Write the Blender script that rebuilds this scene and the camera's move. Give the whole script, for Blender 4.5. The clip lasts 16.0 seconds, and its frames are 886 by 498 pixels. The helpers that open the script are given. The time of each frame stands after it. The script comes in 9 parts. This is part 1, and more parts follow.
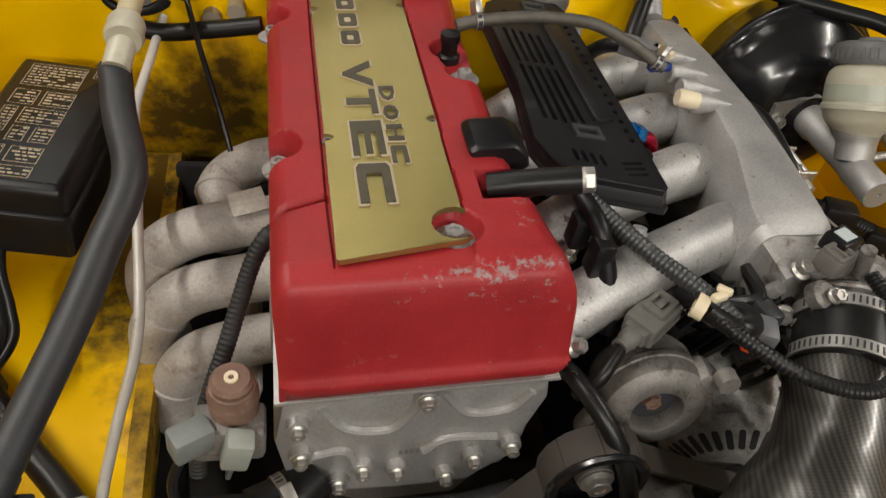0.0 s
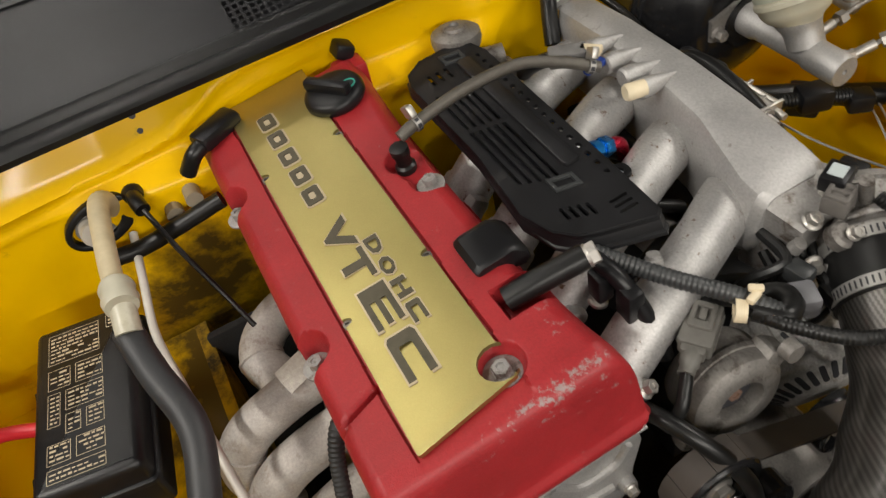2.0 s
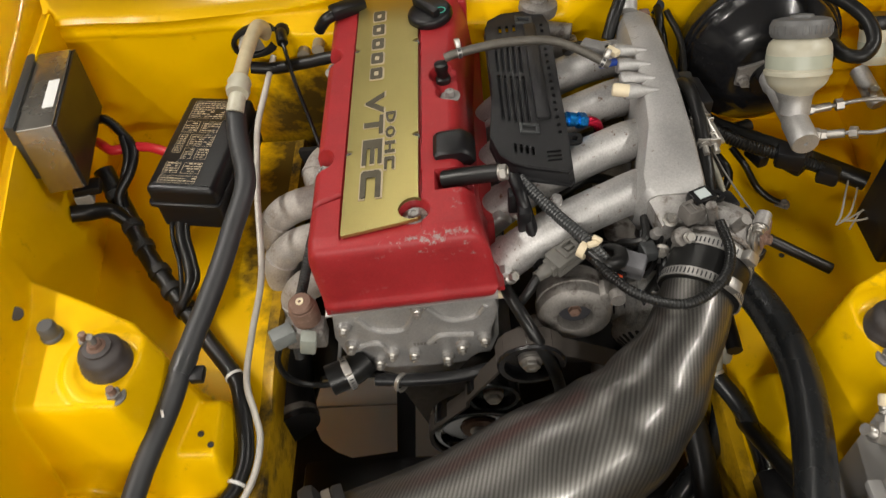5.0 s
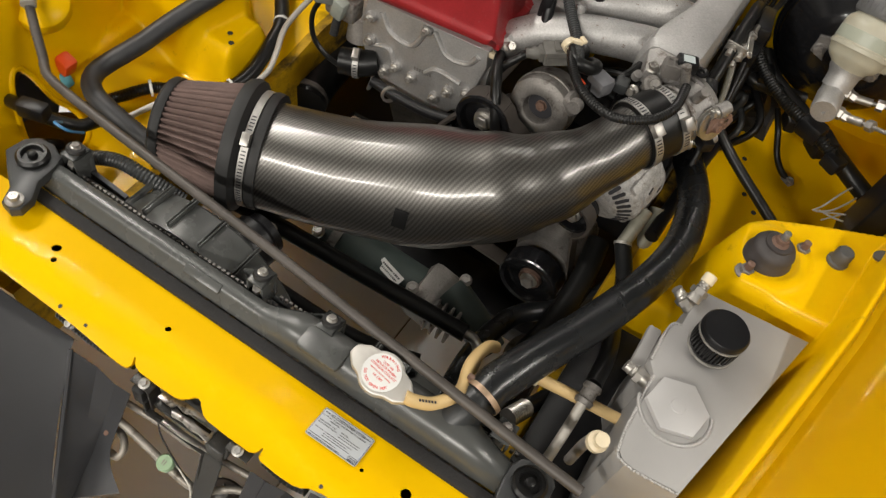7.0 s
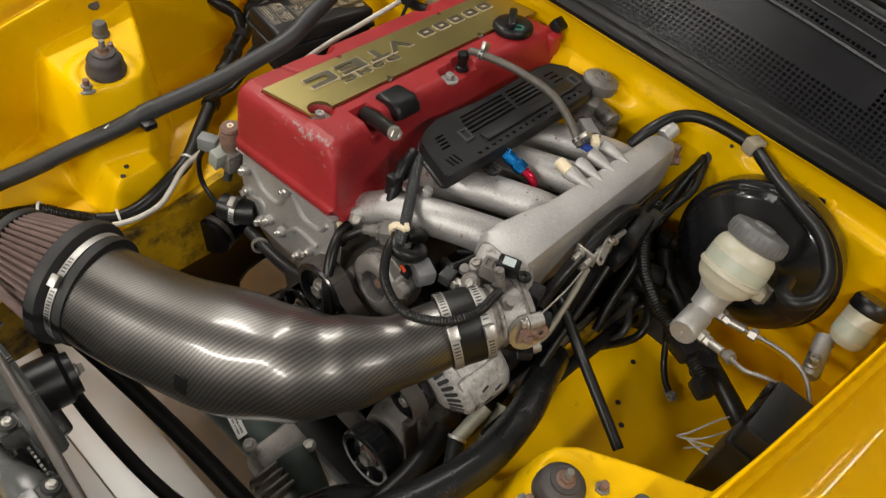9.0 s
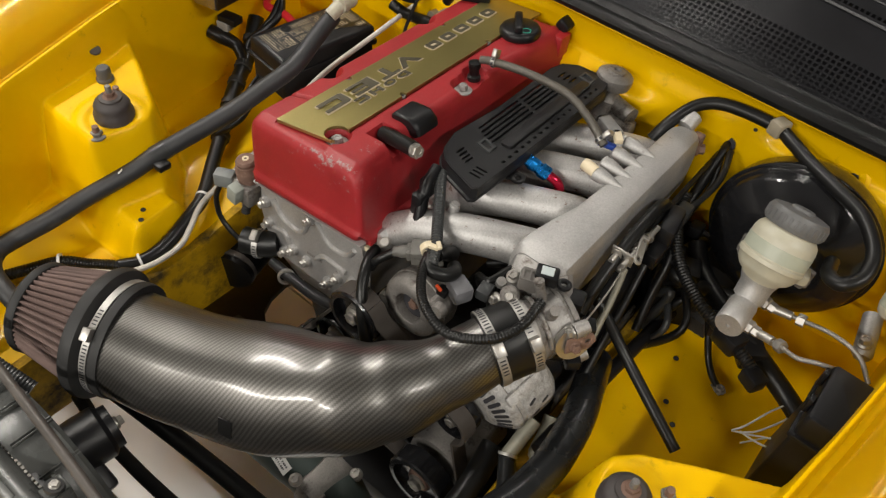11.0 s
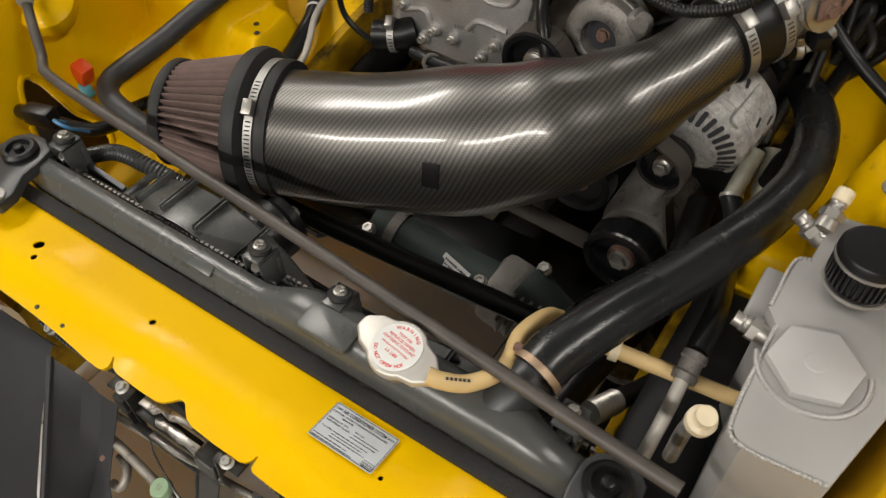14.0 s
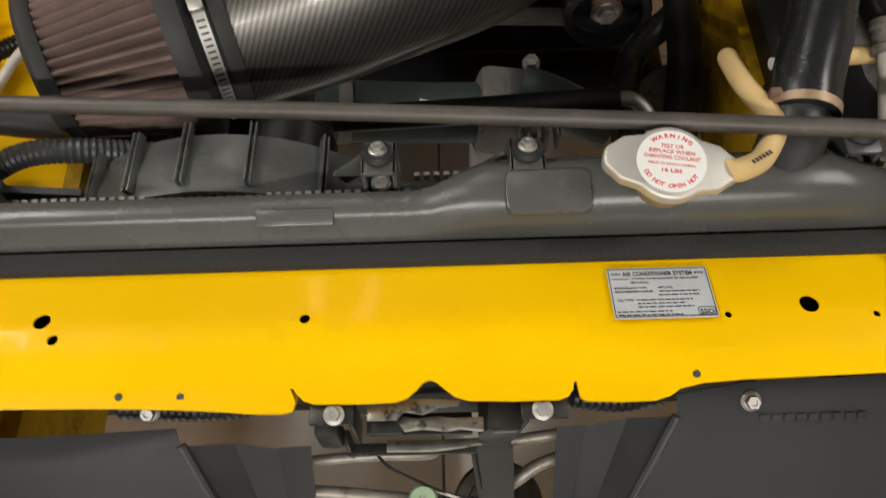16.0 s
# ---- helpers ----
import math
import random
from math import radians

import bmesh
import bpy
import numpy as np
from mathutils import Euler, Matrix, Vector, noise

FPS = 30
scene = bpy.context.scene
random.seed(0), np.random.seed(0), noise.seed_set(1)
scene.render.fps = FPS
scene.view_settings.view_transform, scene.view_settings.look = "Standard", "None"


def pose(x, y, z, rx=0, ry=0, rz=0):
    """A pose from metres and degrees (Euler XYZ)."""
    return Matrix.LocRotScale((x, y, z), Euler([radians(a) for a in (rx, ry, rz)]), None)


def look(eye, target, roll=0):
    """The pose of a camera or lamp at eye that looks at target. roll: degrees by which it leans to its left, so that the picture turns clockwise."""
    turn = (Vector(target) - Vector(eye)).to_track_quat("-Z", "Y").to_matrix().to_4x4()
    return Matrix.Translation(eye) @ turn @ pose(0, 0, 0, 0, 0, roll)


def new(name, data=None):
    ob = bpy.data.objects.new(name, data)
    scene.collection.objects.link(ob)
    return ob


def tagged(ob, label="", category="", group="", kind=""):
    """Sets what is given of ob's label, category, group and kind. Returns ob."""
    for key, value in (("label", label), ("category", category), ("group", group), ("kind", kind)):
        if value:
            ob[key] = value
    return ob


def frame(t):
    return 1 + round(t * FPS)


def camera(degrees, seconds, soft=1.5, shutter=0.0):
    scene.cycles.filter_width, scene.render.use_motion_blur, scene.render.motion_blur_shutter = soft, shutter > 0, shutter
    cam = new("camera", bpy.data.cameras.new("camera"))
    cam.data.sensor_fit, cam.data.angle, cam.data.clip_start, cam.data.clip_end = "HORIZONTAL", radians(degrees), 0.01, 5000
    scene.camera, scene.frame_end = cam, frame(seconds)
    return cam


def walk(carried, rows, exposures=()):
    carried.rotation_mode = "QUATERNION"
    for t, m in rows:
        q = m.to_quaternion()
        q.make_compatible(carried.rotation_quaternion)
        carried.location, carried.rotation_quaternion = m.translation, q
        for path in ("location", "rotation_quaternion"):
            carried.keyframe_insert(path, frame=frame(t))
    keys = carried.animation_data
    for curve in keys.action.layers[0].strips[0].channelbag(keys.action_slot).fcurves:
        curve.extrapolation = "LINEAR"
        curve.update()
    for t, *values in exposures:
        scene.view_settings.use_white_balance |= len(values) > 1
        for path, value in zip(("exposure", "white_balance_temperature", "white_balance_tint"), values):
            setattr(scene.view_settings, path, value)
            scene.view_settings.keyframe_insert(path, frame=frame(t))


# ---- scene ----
cam = camera(59.8, 16.0, 1.3, 0.25)
PATH = [
    (0, (-0.216, 0.258, 1.199), (0.261, 1.682, -0.123), 13.0),
    (0.5, (-0.209, 0.299, 1.211), (0.282, 1.749, -0.076), 10.1),
    (1, (-0.219, 0.355, 1.249), (0.36, 1.745, -0.067), 4.9),
    (1.5, (-0.208, 0.36, 1.3), (0.254, 1.718, -0.093), -7.2),
    (2, (-0.189, 0.347, 1.328), (0.202, 1.66, -0.129), -15.0),
    (2.5, (-0.142, 0.287, 1.345), (0.173, 1.548, -0.175), -20.1),
    (3, (-0.096, 0.302, 1.363), (0.186, 1.545, -0.178), -19.3),
    (3.2, (-0.044, 0.301, 1.349), (0.227, 1.571, -0.172), -14.3),
    (5.3, (-0.024, -0.043, 1.505), (-0.11, 1.249, -0.018), -4.6),
    (5.5, (-0.026, -0.101, 1.504), (-0.116, 1.184, -0.026), -2.9),
    (6, (0.091, -0.172, 1.489), (-0.075, 1.104, -0.042), 4.1),
    (6.5, (0.268, -0.2, 1.473), (-0.031, 1.011, -0.09), 10.6),
    (7, (0.292, -0.212, 1.435), (-0.08, 0.928, -0.165), 17.2),
    (7.5, (0.423, -0.089, 1.449), (-0.057, 1.015, -0.148), 19.9),
    (8, (0.519, 0.049, 1.505), (-0.06, 1.167, -0.049), 19.6),
    (8.5, (0.543, 0.07, 1.507), (-0.143, 1.197, 0.004), 16.8),
    (9, (0.515, 0.087, 1.524), (-0.215, 1.223, 0.048), 14.3),
    (9.2, (0.514, 0.089, 1.523), (-0.24, 1.239, 0.071), 12.8),
    (11.5, (0.463, 0.075, 1.503), (-0.29, 1.198, 0.029), 7.7),
    (12, (0.45, -0.005, 1.388), (-0.327, 1.1, -0.087), 7.0),
    (12.5, (0.416, -0.082, 1.285), (-0.378, 1.004, -0.195), 5.6),
    (13, (0.408, -0.126, 1.234), (-0.392, 0.928, -0.266), 3.3),
    (13.5, (0.412, -0.119, 1.23), (-0.403, 0.93, -0.265), 0.9),
    (14, (0.385, -0.127, 1.227), (-0.373, 0.936, -0.288), -2.0),
    (14.5, (0.224, -0.142, 1.163), (-0.173, 0.905, -0.494), -6.7),
    (15, (0.083, -0.151, 1.069), (-0.036, 0.764, -0.706), -4.9),
    (15.5, (0.057, -0.144, 1.07), (-0.015, 0.734, -0.726), -3.9),
    (16, (0.031, -0.146, 1.101), (-0.011, 0.839, -0.64), -3.8),
]
EXPO = ((0, -0.07), (1.0, -0.08), (2.0, 0.08), (2.6, 0.30), (3.1, 0.26), (5.5, 0.06), (7.0, -0.02), (9.0, 0.08), (11.5, 0.05), (12.5, -0.03), (13.5, -0.19), (14.5, -0.20), (15.5, -0.30), (16.0, -0.20))
walk(cam, [(t, look(eye, target, roll)) for t, eye, target, roll in PATH], EXPO)

# ---- light: a closed workshop under fluorescent tubes ----
world = bpy.data.worlds.new("world")
scene.world = world
world.use_nodes = True
world.node_tree.nodes["Background"].inputs[0].default_value = (0.75, 0.8, 0.9, 1)
world.node_tree.nodes["Background"].inputs[1].default_value = 0.05


def tube_light(x, y, z, length, power, along_y=True):
    data = bpy.data.lights.new("tube_lamp", "AREA")
    data.shape, data.size, data.size_y = "RECTANGLE", 0.05, length
    data.energy, data.color = power, (1.0, 0.95, 0.87)
    lamp = new("tube_lamp", data)
    lamp.matrix_world = pose(x, y, z, 0, 0, 0 if along_y else 90)
    return lamp


LAMPS = [(-1.60, 0.60, True, 42), (-2.7, 1.9, True, 14), (1.9, 0.3, True, 33), (0.0, 3.4, False, 6), (-1.1, -2.6, False, 97), (0.7, -2.6, False, 92), (-0.62, 1.95, True, 4), (-0.36, 1.95, True, 4)]
for lx, ly, along, power in LAMPS:
    tube_light(lx, ly, 2.66, 1.2, power, along)


# ---- building helpers ----
def base(ob):
    v = Vector((0, 0, 0))
    while ob:
        v, ob = v + ob.location, ob.parent
    return v


def thing(name, label, category, at=(0, 0, 0), group="", kind=""):
    ob = new(name)
    ob.location, ob.empty_display_size = at, 0.02
    return tagged(ob, label, category, group, kind)


def finish(bm, angle=38, smooth=True):
    bmesh.ops.recalc_face_normals(bm, faces=bm.faces)
    for f in bm.faces:
        f.smooth = smooth
    limit = radians(angle)
    for e in bm.edges:
        if len(e.link_faces) == 2:
            e.smooth = e.calc_face_angle(0) < limit


def part(name, bm, material, parent=None, label="", angle=38, kind=""):
    """One mesh, given in world coordinates, under a thing or a part."""
    finish(bm, angle)
    if parent:
        bmesh.ops.translate(bm, verts=bm.verts, vec=-base(parent))
    mesh = bpy.data.meshes.new(name)
    bm.to_mesh(mesh)
    bm.free()
    mesh.materials.append(material)
    ob = new(name, mesh)
    ob.parent = parent
    return tagged(ob, label, "", "", kind)


def solid(name, bm, material, label, category, group="", kind="", angle=38):
    """A thing that is one mesh."""
    c = Vector([(min(v.co[i] for v in bm.verts) + max(v.co[i] for v in bm.verts)) / 2 for i in range(3)])
    c.z = min(v.co.z for v in bm.verts)
    bmesh.ops.translate(bm, verts=bm.verts, vec=-c)
    ob = part(name, bm, material, None, label, angle)
    ob.location = c
    return tagged(ob, label, category, group, kind)


def join(*bms):
    out = bms[0]
    for b in bms[1:]:
        tmp = bpy.data.meshes.new("tmp")
        b.to_mesh(tmp)
        b.free()
        out.from_mesh(tmp)
        bpy.data.meshes.remove(tmp)
    return out


def box(c, s, bevel=0.002, m=None, seg=2):
    bm = bmesh.new()
    bmesh.ops.create_cube(bm, size=1)
    bmesh.ops.scale(bm, vec=s, verts=bm.verts)
    if bevel:
        bmesh.ops.bevel(bm, geom=bm.edges[:], offset=min(bevel, 0.45 * min(s)), segments=seg, affect="EDGES", profile=0.5)
    bmesh.ops.transform(bm, matrix=Matrix.Translation(c) @ (m or Matrix()), verts=bm.verts)
    return bm


def spline(pts, n=8):
    pts = [Vector(p) for p in pts]
    if len(pts) == 2:
        return [pts[0].lerp(pts[1], i / n) for i in range(n + 1)]
    ext = [2 * pts[0] - pts[1]] + pts + [2 * pts[-1] - pts[-2]]
    out = []
    for i in range(1, len(ext) - 2):
        p0, p1, p2, p3 = ext[i - 1:i + 3]
        for k in range(n):
            t = k / n
            out.append(0.5 * ((2 * p1) + (p2 - p0) * t + (2 * p0 - 5 * p1 + 4 * p2 - p3) * t * t + (3 * p1 - p0 - 3 * p2 + p3) * t ** 3))
    out.append(pts[-1])
    return out


def blend_list(vals, n):
    out = []
    for a, b in zip(vals, vals[1:]):
        out += [a + (b - a) * (0.5 - 0.5 * math.cos(math.pi * k / n)) for k in range(n)]
    return out + [vals[-1]]


def sweep(path, radii, seg=14, caps=True, wall=0.0):
    """Rings along a path; uv in metres, round and along."""
    bm = bmesh.new()
    uv = bm.loops.layers.uv.new("uv")
    n = len(path)
    tang = [(path[min(i + 1, n - 1)] - path[max(i - 1, 0)]).normalized() for i in range(n)]
    ref = Vector((0, 0, 1)) if abs(tang[0].z) < 0.9 else Vector((0, 1, 0))
    side = tang[0].cross(ref).normalized()
    rings, along, dist = [], [], 0.0
    for i in range(n):
        side = (side - tang[i] * side.dot(tang[i])).normalized()
        up = side.cross(tang[i])
        if i:
            dist += (path[i] - path[i - 1]).length
        along.append(dist)
        r = radii[i] if isinstance(radii, (list, tuple)) else radii
        rings.append([bm.verts.new(path[i] + (side * math.cos(a) + up * math.sin(a)) * r) for a in (2 * math.pi * k / seg for k in range(seg))])
    rm = max(radii) if isinstance(radii, (list, tuple)) else radii
    for i in range(n - 1):
        for k in range(seg):
            f = bm.faces.new((rings[i][k], rings[i][(k + 1) % seg], rings[i + 1][(k + 1) % seg], rings[i + 1][k]))
            for loop, (a, b) in zip(f.loops, ((k, i), (k + 1, i), (k + 1, i + 1), (k, i + 1))):
                loop[uv].uv = (a / seg * 2 * math.pi * rm, along[b])
    if caps:
        bm.faces.new(rings[0][::-1])
        bm.faces.new(rings[-1])
    return bm


def tube(pts, r, seg=14, n=8, caps=True):
    if isinstance(r, (list, tuple)):
        r = blend_list(r, n)
    return sweep(spline(pts, n), r, seg, caps)


def ribbed(pts, r, pitch=0.004, depth=0.12, seg=12, n=10):
    """Corrugated loom tube."""
    path = spline(pts, n)
    length = sum((b - a).length for a, b in zip(path, path[1:]))
    count = max(8, int(length / pitch))
    cum = [0.0]
    for a, b in zip(path, path[1:]):
        cum.append(cum[-1] + (b - a).length)
    out, radii, j = [], [], 0
    for i in range(count * 2):
        d = length * i / (count * 2 - 1)
        while j < len(cum) - 2 and cum[j + 1] < d:
            j += 1
        f = (d - cum[j]) / max(1e-9, cum[j + 1] - cum[j])
        out.append(path[j].lerp(path[j + 1], f))
        radii.append(r if i % 2 else r * (1 - depth))
    return sweep(out, radii, seg)


def lathe(profile, at=(0, 0, 0), axis=(0, 0, 1), seg=28, squash=None):
    """Turned body: (radius, height) pairs along an axis."""
    bm = bmesh.new()
    q = Vector(axis).normalized().to_track_quat("Z", "Y").to_matrix().to_4x4()
    m = Matrix.Translation(at) @ q
    rings = []
    for r, h in profile:
        if r < 1e-6:
            rings.append([bm.verts.new(m @ Vector((0, 0, h)))])
        else:
            rings.append([bm.verts.new(m @ Vector((r * math.cos(a), r * math.sin(a) * (squash or 1), h))) for a in (2 * math.pi * k / seg for k in range(seg))])
    for a, b in zip(rings, rings[1:]):
        for k in range(seg):
            k2 = (k + 1) % seg
            if len(a) == 1 and len(b) > 1:
                bm.faces.new((a[0], b[k], b[k2]))
            elif len(b) == 1 and len(a) > 1:
                bm.faces.new((a[k], b[0], a[k2]))
            elif len(a) > 1:
                bm.faces.new((a[k], b[k], b[k2], a[k2]))
    for r, flip in ((rings[0], True), (rings[-1], False)):
        if len(r) > 1 and (rings[0][0].co - rings[-1][0].co).length > 1e-7:
            bm.faces.new(r[::-1] if flip else r)
    return bm


def flat(outline, depth, m=None, bevel=0.0, holes=(), seg=2):
    """A plate in its own x-y plane, its top at z = 0, with round or any holes cut through."""
    bm = bmesh.new()
    edges = []
    for loop in (outline, *holes):
        vs = [bm.verts.new((p[0], p[1], 0)) for p in loop]
        edges += [bm.edges.new((a, b)) for a, b in zip(vs, vs[1:] + vs[:1])]
    if holes:
        bmesh.ops.triangle_fill(bm, use_beauty=True, use_dissolve=False, edges=edges)
    else:
        bm.faces.new(bm.verts)
    bmesh.ops.recalc_face_normals(bm, faces=bm.faces)
    if sum(f.normal.z for f in bm.faces) < 0:
        bmesh.ops.reverse_faces(bm, faces=bm.faces)
    top = bm.faces[:]
    rim = [e for e in bm.edges if e.is_boundary]
    if depth:
        got = bmesh.ops.extrude_face_region(bm, geom=top)
        low = [g for g in got["geom"] if isinstance(g, bmesh.types.BMVert)]
        bmesh.ops.translate(bm, verts=low, vec=(0, 0, -depth))
        if bevel:
            up = [e for e in bm.edges if all(abs(v.co.z) < 1e-6 for v in e.verts) and len(e.link_faces) == 2 and abs(e.calc_face_angle(0)) > 0.5]
            bmesh.ops.bevel(bm, geom=up, offset=bevel, segments=seg, affect="EDGES", profile=0.5)
    if m:
        bmesh.ops.transform(bm, matrix=m, verts=bm.verts)
    return bm


def ring(x, y, r, n=16, r2=None):
    return [(x + r * math.cos(2 * math.pi * k / n), y + (r2 or r) * math.sin(2 * math.pi * k / n)) for k in range(n)]


def rounded(x0, y0, x1, y1, r, n=4):
    out = []
    for cx, cy, a in ((x1 - r, y1 - r, 0), (x0 + r, y1 - r, 90), (x0 + r, y0 + r, 180), (x1 - r, y0 + r, 270)):
        out += [(cx + r * math.cos(radians(a + 90 * k / n)), cy + r * math.sin(radians(a + 90 * k / n))) for k in range(n + 1)]
    return out


def surface(f, us, vs, thick=0.0):
    """A sheet of points f(u, v); thick gives it a second side."""
    bm = bmesh.new()
    g = [[bm.verts.new(f(u, v)) for v in vs] for u in us]
    for i in range(len(us) - 1):
        for j in range(len(vs) - 1):
            bm.faces.new((g[i][j], g[i + 1][j], g[i + 1][j + 1], g[i][j + 1]))
    if thick:
        bmesh.ops.recalc_face_normals(bm, faces=bm.faces)
        bmesh.ops.solidify(bm, geom=bm.faces[:], thickness=thick)
    return bm


def loft(sections, caps=True, closed=True):
    bm = bmesh.new()
    rings = [[bm.verts.new(p) for p in s] for s in sections]
    k = len(rings[0])
    for a, b in zip(rings, rings[1:]):
        for i in range(k if closed else k - 1):
            j = (i + 1) % k
            bm.faces.new((a[i], a[j], b[j], b[i]))
    if caps and closed:
        bm.faces.new(rings[0][::-1])
        bm.faces.new(rings[-1])
    return bm


def steps(a, b, n):
    return [a + (b - a) * i / (n - 1) for i in range(n)]


def sstep(a, b, x):
    t = min(1.0, max(0.0, (x - a) / (b - a)))
    return t * t * (3 - 2 * t)


def lerp_table(table, x):
    if x <= table[0][0]:
        return table[0][1]
    for (x0, y0), (x1, y1) in zip(table, table[1:]):
        if x <= x1:
            return y0 + (y1 - y0) * (x - x0) / (x1 - x0)
    return table[-1][1]


def bolt(at, axis=(0, 0, 1), r=0.006, h=0.006, flange=1.45, recess=True):
    """Hexagon head on a flange."""
    fl = lathe([(0, 0), (r * flange, 0), (r * flange, h * 0.22), (r * 1.05, h * 0.4), (0, h * 0.4)], at, axis, 20)
    hexa = lathe([(0, h * 0.3), (r, h * 0.3), (r, h * 0.92), (r * 0.9, h), (r * 0.5, h), (r * 0.45, h * 0.86), (0, h * 0.86)] if recess else [(0, h * 0.3), (r, h * 0.3), (r, h * 0.92), (r * 0.9, h), (0, h)], at, axis, 6)
    return join(fl, hexa)


def stroke_text(body, size, depth, m, align="CENTER", bold=0.0):
    """Letters of the built-in font as a mesh."""
    data = bpy.data.curves.new("letters", "FONT")
    data.body, data.size, data.extrude, data.align_x, data.resolution_u, data.offset = body, size, depth, align, 2, bold * size
    ob = bpy.data.objects.new("letters", data)
    scene.collection.objects.link(ob)
    mesh = bpy.data.meshes.new_from_object(ob.evaluated_get(bpy.context.evaluated_depsgraph_get()))
    bm = bmesh.new()
    bm.from_mesh(mesh)
    bmesh.ops.transform(bm, matrix=m, verts=bm.verts)
    bpy.data.objects.remove(ob)
    bpy.data.curves.remove(data)
    bpy.data.meshes.remove(mesh)
    return bm


def bars(rects, m, depth=0.0):
    """Flat rectangles (x0, y0, x1, y1) in a plane."""
    bm = bmesh.new()
    for x0, y0, x1, y1 in rects:
        vs = [bm.verts.new(m @ Vector(p)) for p in ((x0, y0, 0), (x1, y0, 0), (x1, y1, 0), (x0, y1, 0))]
        bm.faces.new(vs)
    return bm


# ---- materials ----
def mat(name, colour, rough=0.5, metal=0.0, grain=0.0, grain_scale=400, bump=0.0, bump_scale=600, spots=None, spot_scale=30, spot_at=0.62, spot_soft=0.06,
        coat=0.0, coat_rough=0.06, vary=0.12, vary_scale=14, rough_vary=0.12, trans=0.0, spec=0.5, spot_rough=None, ior=1.5, sheen=0.0):
    """Principled surface: colour varied at a coarse and a fine scale, fine relief, and spots of dirt, rust or chipping."""
    m = bpy.data.materials.new(name)
    m.use_nodes = True
    nt = m.node_tree
    b = nt.nodes["Principled BSDF"]
    tc = nt.nodes.new("ShaderNodeTexCoord")

    def noise_node(scale, detail=4.0, rough_=0.6):
        n = nt.nodes.new("ShaderNodeTexNoise")
        n.inputs["Scale"].default_value, n.inputs["Detail"].default_value, n.inputs["Roughness"].default_value = scale, detail, rough_
        nt.links.new(tc.outputs["Object"], n.inputs["Vector"])
        return n

    def ramp(src, lo, hi, a, c):
        r = nt.nodes.new("ShaderNodeMapRange")
        r.inputs["From Min"].default_value, r.inputs["From Max"].default_value = lo, hi
        r.inputs["To Min"].default_value, r.inputs["To Max"].default_value = a, c
        nt.links.new(src, r.inputs["Value"])
        return r.outputs["Result"]

    def scaled(col, fac):
        mx = nt.nodes.new("ShaderNodeMix")
        mx.data_type, mx.blend_type = "RGBA", "MULTIPLY"
        mx.inputs["Factor"].default_value = 1
        comb = nt.nodes.new("ShaderNodeCombineColor")
        for i in range(3):
            nt.links.new(fac, comb.inputs[i])
        nt.links.new(comb.outputs[0], mx.inputs["B"])
        if isinstance(col, tuple):
            mx.inputs["A"].default_value = (*col, 1)
        else:
            nt.links.new(col, mx.inputs["A"])
        return mx.outputs["Result"]

    coarse = noise_node(vary_scale, 5)
    col = scaled(colour, ramp(coarse.outputs["Fac"], 0.3, 0.7, 1 - vary, 1 + vary))
    if grain:
        fine = noise_node(grain_scale, 2)
        col = scaled(col, ramp(fine.outputs["Fac"], 0.3, 0.7, 1 - grain, 1 + grain))
    rough_out = ramp(coarse.outputs["Fac"], 0.3, 0.7, max(0.02, rough - rough_vary * rough), min(1, rough + rough_vary * rough))
    if spots:
        sp = noise_node(spot_scale, 6, 0.7)
        mask = ramp(sp.outputs["Fac"], spot_at, spot_at + spot_soft, 0, 1)
        mx = nt.nodes.new("ShaderNodeMix")
        mx.data_type = "RGBA"
        nt.links.new(mask, mx.inputs["Factor"])
        nt.links.new(col, mx.inputs["A"])
        mx.inputs["B"].default_value = (*spots, 1)
        col = mx.outputs["Result"]
        if spot_rough is not None:
            mr = nt.nodes.new("ShaderNodeMix")
            nt.links.new(mask, mr.inputs["Factor"])
            nt.links.new(rough_out, mr.inputs["A"])
            mr.inputs["B"].default_value = spot_rough
            rough_out = mr.outputs["Result"]
    nt.links.new(col, b.inputs["Base Color"])
    nt.links.new(rough_out, b.inputs["Roughness"])
    b.inputs["Metallic"].default_value = metal
    b.inputs["Specular IOR Level"].default_value = spec
    b.inputs["Coat Weight"].default_value = coat
    b.inputs["Coat Roughness"].default_value = coat_rough
    b.inputs["IOR"].default_value = ior
    if trans:
        b.inputs["Transmission Weight"].default_value = trans
    if bump:
        bn = noise_node(bump_scale, 3)
        bp = nt.nodes.new("ShaderNodeBump")
        bp.inputs["Strength"].default_value, bp.inputs["Distance"].default_value = bump, 0.001
        nt.links.new(bn.outputs["Fac"], bp.inputs["Height"])
        nt.links.new(bp.outputs["Normal"], b.inputs["Normal"])
    return m


YELLOW = mat("yellow_paint", (0.82, 0.485, 0.0), 0.36, coat=0.14, coat_rough=0.10, spec=0.10, vary=0.05, vary_scale=5, bump=0.03, bump_scale=350, spots=(0.36, 0.20, 0.012), spot_scale=17, spot_at=0.63, spot_soft=0.16, spot_rough=0.6)
RAIL_YELLOW = mat("yellow_paint_wiped", (0.82, 0.485, 0.0), 0.36, coat=0.05, coat_rough=0.07, spec=0.06, vary=0.04, vary_scale=5, bump=0.03, bump_scale=300)
YELLOW_CLEAN = mat("yellow_gloss_paint", (0.82, 0.485, 0.0), 0.38, coat=0.9, coat_rough=0.018, spec=0.08, vary=0.03, vary_scale=4, bump=0.02, bump_scale=250)
